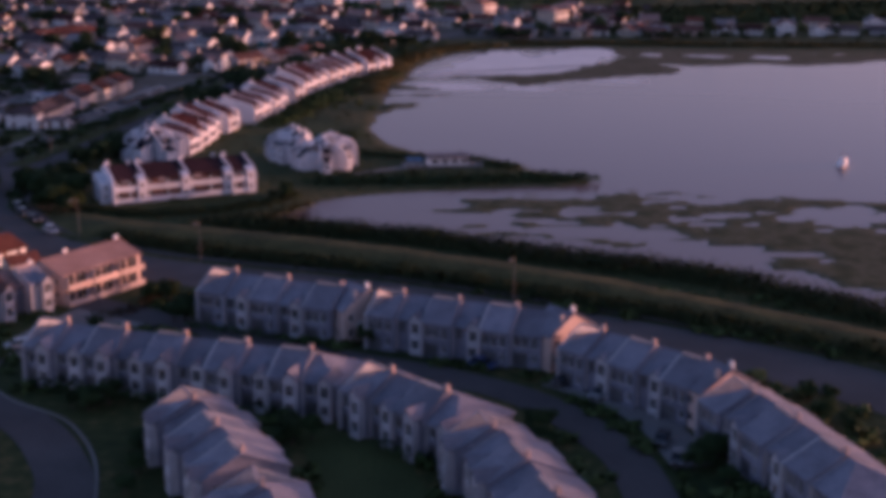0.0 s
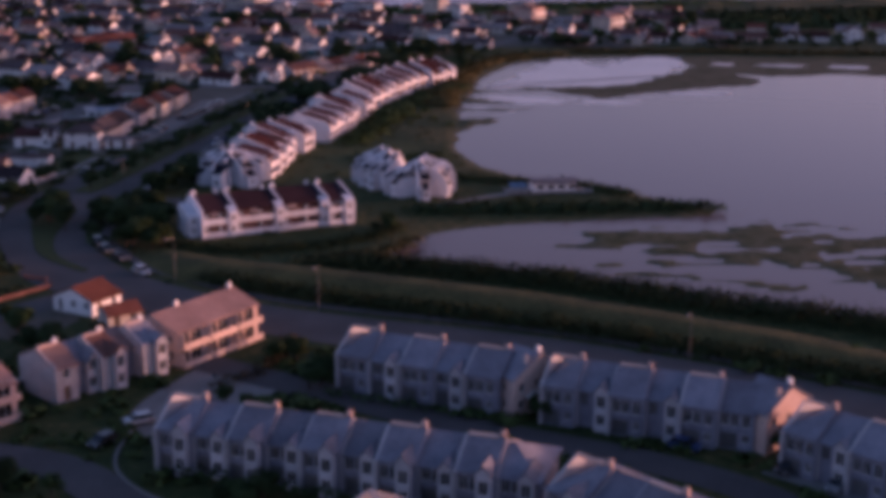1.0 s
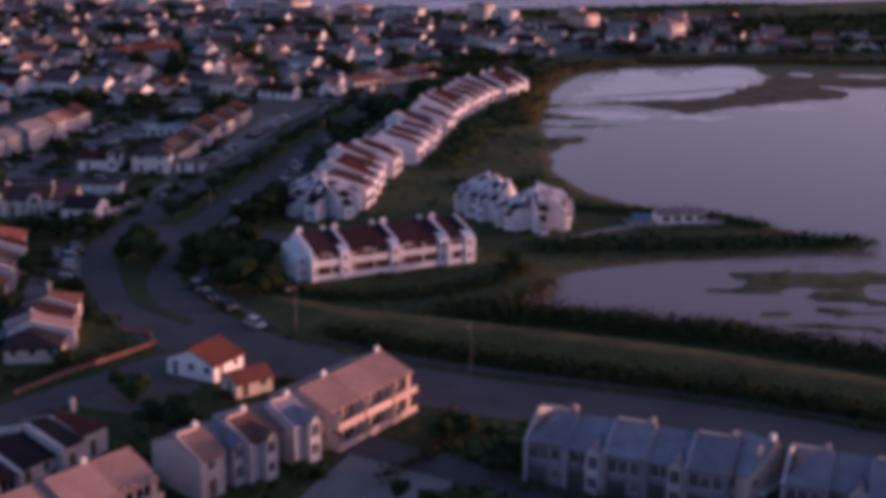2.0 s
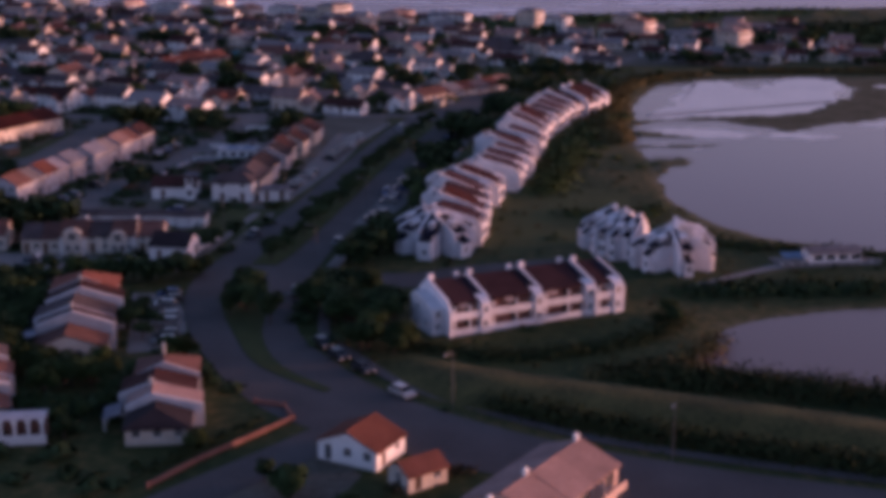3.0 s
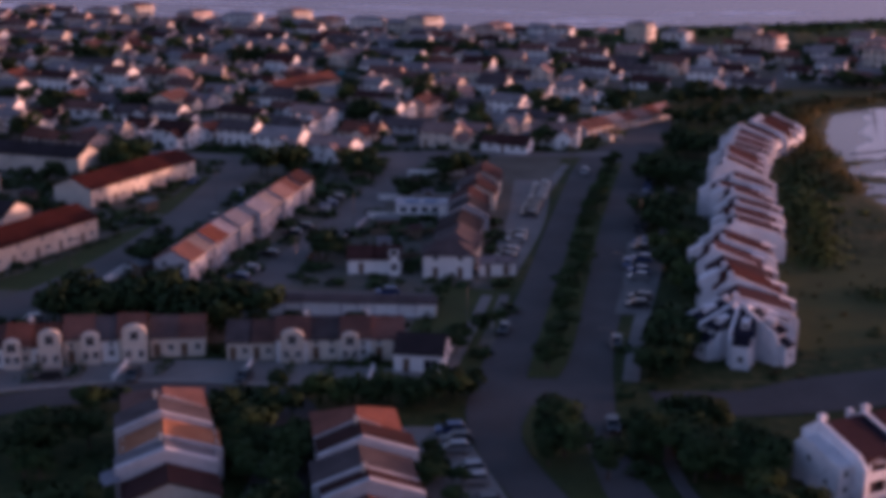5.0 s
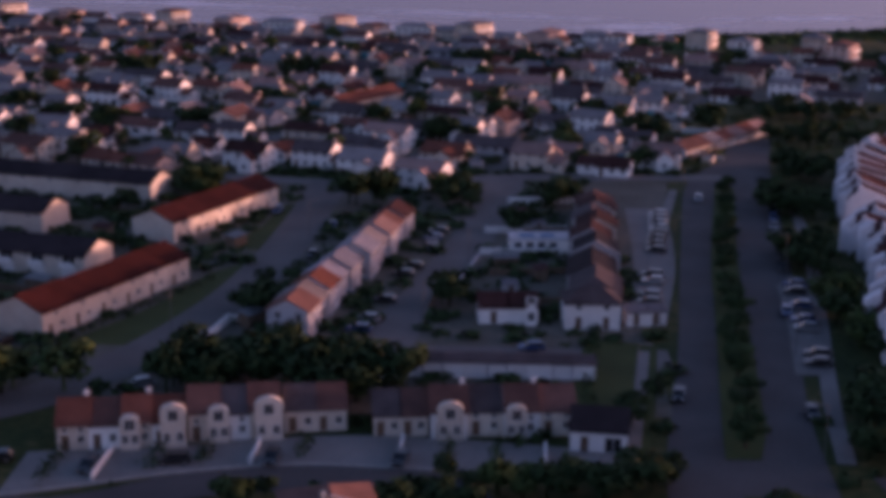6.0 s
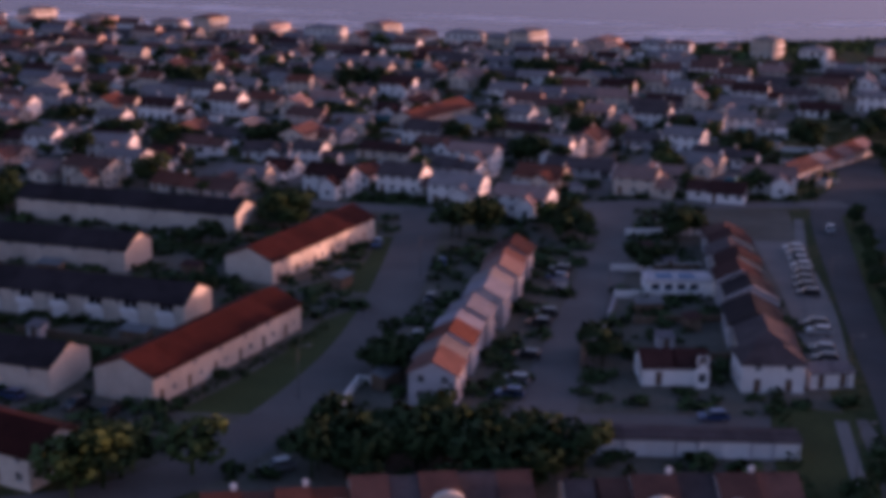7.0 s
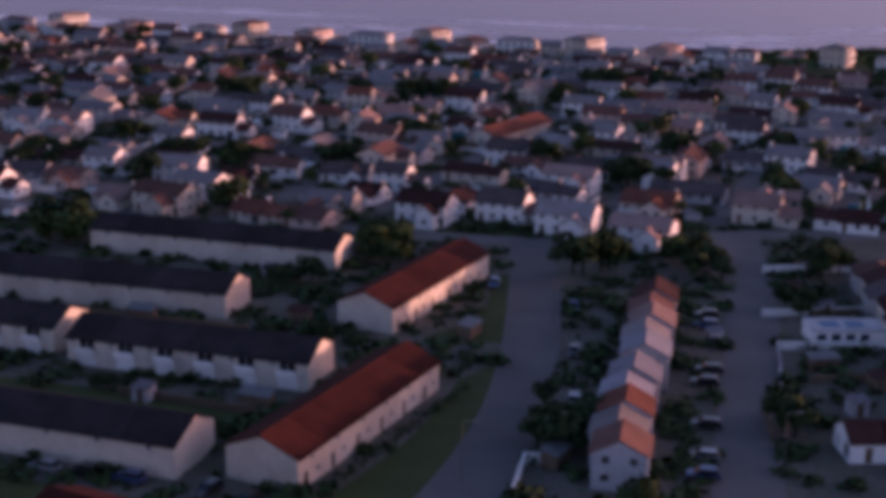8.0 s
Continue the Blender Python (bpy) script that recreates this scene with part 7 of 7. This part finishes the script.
def pavilion(x, y, ang):
    top = thing("pavilion", x, y, ang, "low white waterside pavilion with a terrace and blue awnings", "pavilion")
    part("deck", Geo().box(-10, 9, -3.2, 3.4, -0.5, 0.35), "paving", top)
    g = Geo()
    hs = [(s, s + 1.7, 0.8, 2.2) for s in np.arange(0.8, 8.5, 2.4)]
    panel(g, (-4, -1.5), 0, 9.5, 0.3, 2.8, hs)
    panel(g, (5.5, 2.5), math.pi, 9.5, 0.3, 2.8, [])
    g.face((5.5, -1.5, 0.3), (5.5, 2.5, 0.3), (5.5, 2.5, 2.8), (5.5, -1.5, 2.8)).face((-4, -1.5, 0.3), (-4, 2.5, 0.3), (-4, 2.5, 2.8), (-4, -1.5, 2.8))
    w = part("wall", g, "render_white", top)
    glaze(w, (-4, -1.5), 0, hs)
    part("roof", Geo().prism([(-2.2, 2.75), (0.5, 3.7), (3.1, 2.75), (3.1, 2.9), (0.5, 3.9), (-2.2, 2.9)], -4.5, 6.0), "slate", top)
    for s in (-9.2, -7.2):
        part("awning", Geo().prism([(-2.6, 2.1), (-2.6, 2.2), (0.5, 2.7), (0.5, 2.6)], s, s + 1.8), "shutter_blue", top)
    for s in np.arange(-10, 9.1, 1.9):
        part("post", shared("pav_post", lambda: Geo().box(-0.05, 0.05, -0.05, 0.05, 0.35, 1.35).mesh("post", "frame_white")), None, top, at=Matrix.Translation((s, -3.1, 0)))
    part("handrail", Geo().box(-10.05, 9.05, -3.15, -3.05, 1.35, 1.42), "frame_white", top)
    return top


pavilion(0, 337.5, 10).scale = (1.05, 1.0, 0.78)


def boat(x, y, ang):
    top = thing("boat", x, y, ang, "small white moored boat with a cabin", "boat", z=-0.42)
    g = Geo()
    n = 9
    rows = []
    for i in range(n):
        t = i / (n - 1)
        half = 1.25 * math.sin(math.pi * (0.28 + 0.72 * t)) ** 0.7 if t < 1 else 0.02
        s = -3.2 + 6.8 * t
        rows.append([(s, -half, 0.8 + 0.25 * t), (s, -half * 0.75, 0.0), (s, 0, -0.35), (s, half * 0.75, 0.0), (s, half, 0.8 + 0.25 * t)])
    for a, b in zip(rows, rows[1:]):
        for k in range(4):
            g.face(a[k], a[k + 1], b[k + 1], b[k])
        g.face(a[0], b[0], b[4], a[4])
    g.face(*rows[0])
    part("hull", g, "frame_white", top)
    part("cabin", Geo().prism([(-1.4, 0.8), (-1.3, 2.0), (0.6, 1.9), (1.2, 0.9)], -0.8, 0.8, "y"), "render_white", top)
    part("mast", Geo().box(-0.05, 0.05, -0.05, 0.05, 0.8, 4.2), "metal_grey", top)
    return top


boat(103, 344, 60)


def fence(pts, h, mat, label):
    top = thing("fence", pts[0][0], pts[0][1], 0, label, "fence", "garden walls")
    o = Vector((pts[0][0], pts[0][1], 0))
    for a, b in zip(pts, pts[1:]):
        a, b = Vector((*a, 0)) - o, Vector((*b, 0)) - o
        d = b - a
        m = Matrix.Translation(a) @ Matrix.Rotation(math.atan2(d.y, d.x), 4, "Z")
        part("wall_panel", Geo().box(0, d.length, -0.1, 0.1, -0.2, h).box(-0.02, d.length + 0.02, -0.15, 0.15, h, h + 0.08), mat, top, at=m)
        for s in (0, d.length):
            part("post", shared(("fpost", h, mat), lambda: Geo().box(-0.18, 0.18, -0.18, 0.18, -0.2, h + 0.2).mesh("post", mat)), None, top, at=m @ Matrix.Translation((s, 0, 0)))
    return top


WHITE_WALL = "low white rendered garden wall"
fence([(-130, 472), (-110, 475), (-113, 458)], 1.6, "render_white", WHITE_WALL)
fence([(-137.5, 429), (-120.4, 429)], 1.2, "render_white", WHITE_WALL)
fence([(-136, 446), (-119, 448)], 1.2, "render_white", WHITE_WALL)
fence([(-138, 426), (-142, 408)], 0.8, "render_pale", "low pale garden wall")
fence([(-182, 374), (-180, 384), (-176, 384)], 1.3, "render_white", WHITE_WALL)
hedge([(-97.5, 254), (-103.6, 245.5), (-109.5, 237)], 1.0, 1.6, "leaf_hedge", "dark hedge along the side street", 22, 0.22)
hedge([(-79, 233), (-74, 238), (-70, 239)], 1.2, 2.4, "leaf_brown", "russet hedge beside the small white house", 12, 0.3)
fence([(-99, 261.3), (-94.8, 259.8), (-93.2, 255.4), (-98, 248.7), (-102.9, 242.3), (-107.9, 234)], 0.5, "render_terra", "low russet garden wall beside the road")
for k in range(11):
    x = -193 + 6.1 * k
    if not -161 < x < -154:
        y0, y1 = float(np.interp(x, (-197, -178, -163, -146, -122), (319.6, 326.2, 329.2, 328, 327.5))), float(np.interp(x, (-197, -178, -163, -146, -122), (330, 332.5, 335.5, 336, 332)))
        if k % 3 == 1:
            fence([(x, y0), (x + 0.4, y1)], 0.8, "render_white", WHITE_WALL)
        else:
            hedge([(x, y0 + 1), (x + 0.3, y1)], 1.3, 1.5, "leaf_dark", "small dark hedge between the drives", 16, 0.22)
fence([(-121, 338), (-118, 350)], 1.0, "render_white", WHITE_WALL)


def shed(x, y, ang, w, d, wall, roof):
    top = thing("shed", x, y, ang, "small %s garden shed with a lean-to roof" % {"render_white": "white rendered", "timber": "weathered timber", "render_grey": "grey rendered"}[wall], "shed", "garden sheds")
    part("body", Geo().prism([(-d / 2, -0.2), (-d / 2, 2.0), (d / 2, 2.4), (d / 2, -0.2)], -w / 2, w / 2), wall, top)
    part("roof", Geo().prism([(-d / 2 - 0.25, 2.0), (-d / 2 - 0.25, 2.1), (d / 2 + 0.2, 2.55), (d / 2 + 0.2, 2.45)], -w / 2 - 0.2, w / 2 + 0.2), roof, top)
    part("door", Geo().box(-0.45, 0.45, -d / 2 - 0.03, -d / 2 - 0.004, 0.0, 1.85), "door_brown", top)


for k, (x, y, a) in enumerate([(-133, 402, 8), (-127, 412, -82), (-133, 420, 8), (-125, 448, 8), (-128, 458, -82), (-216, 402, -20), (-232, 404, -20), (-214, 440, -20), (-240, 440, -18), (-222, 466, -16), (-250, 466, -16), (-186, 434, 66), (-147, 432, -82), (-190, 476, 66), (-176, 384, 60)]):
    shed(x, y, a, 2.6 + (k % 3), 2.2, ("render_grey", "timber", "timber")[k % 3], ("slate", "tile_umber", "metal_grey")[k % 3])
for x0, y0, x1, y1 in [(-136, 414, -121, 416), (-132, 396, -122, 397), (-236, 406, -216, 399), (-252, 443, -222, 434), (-128, 446, -119, 448), (-147, 392, -146, 402)]:
    fence([(x0, y0), (x1, y1)], 1.1, "timber", "low weathered timber fence between yards")
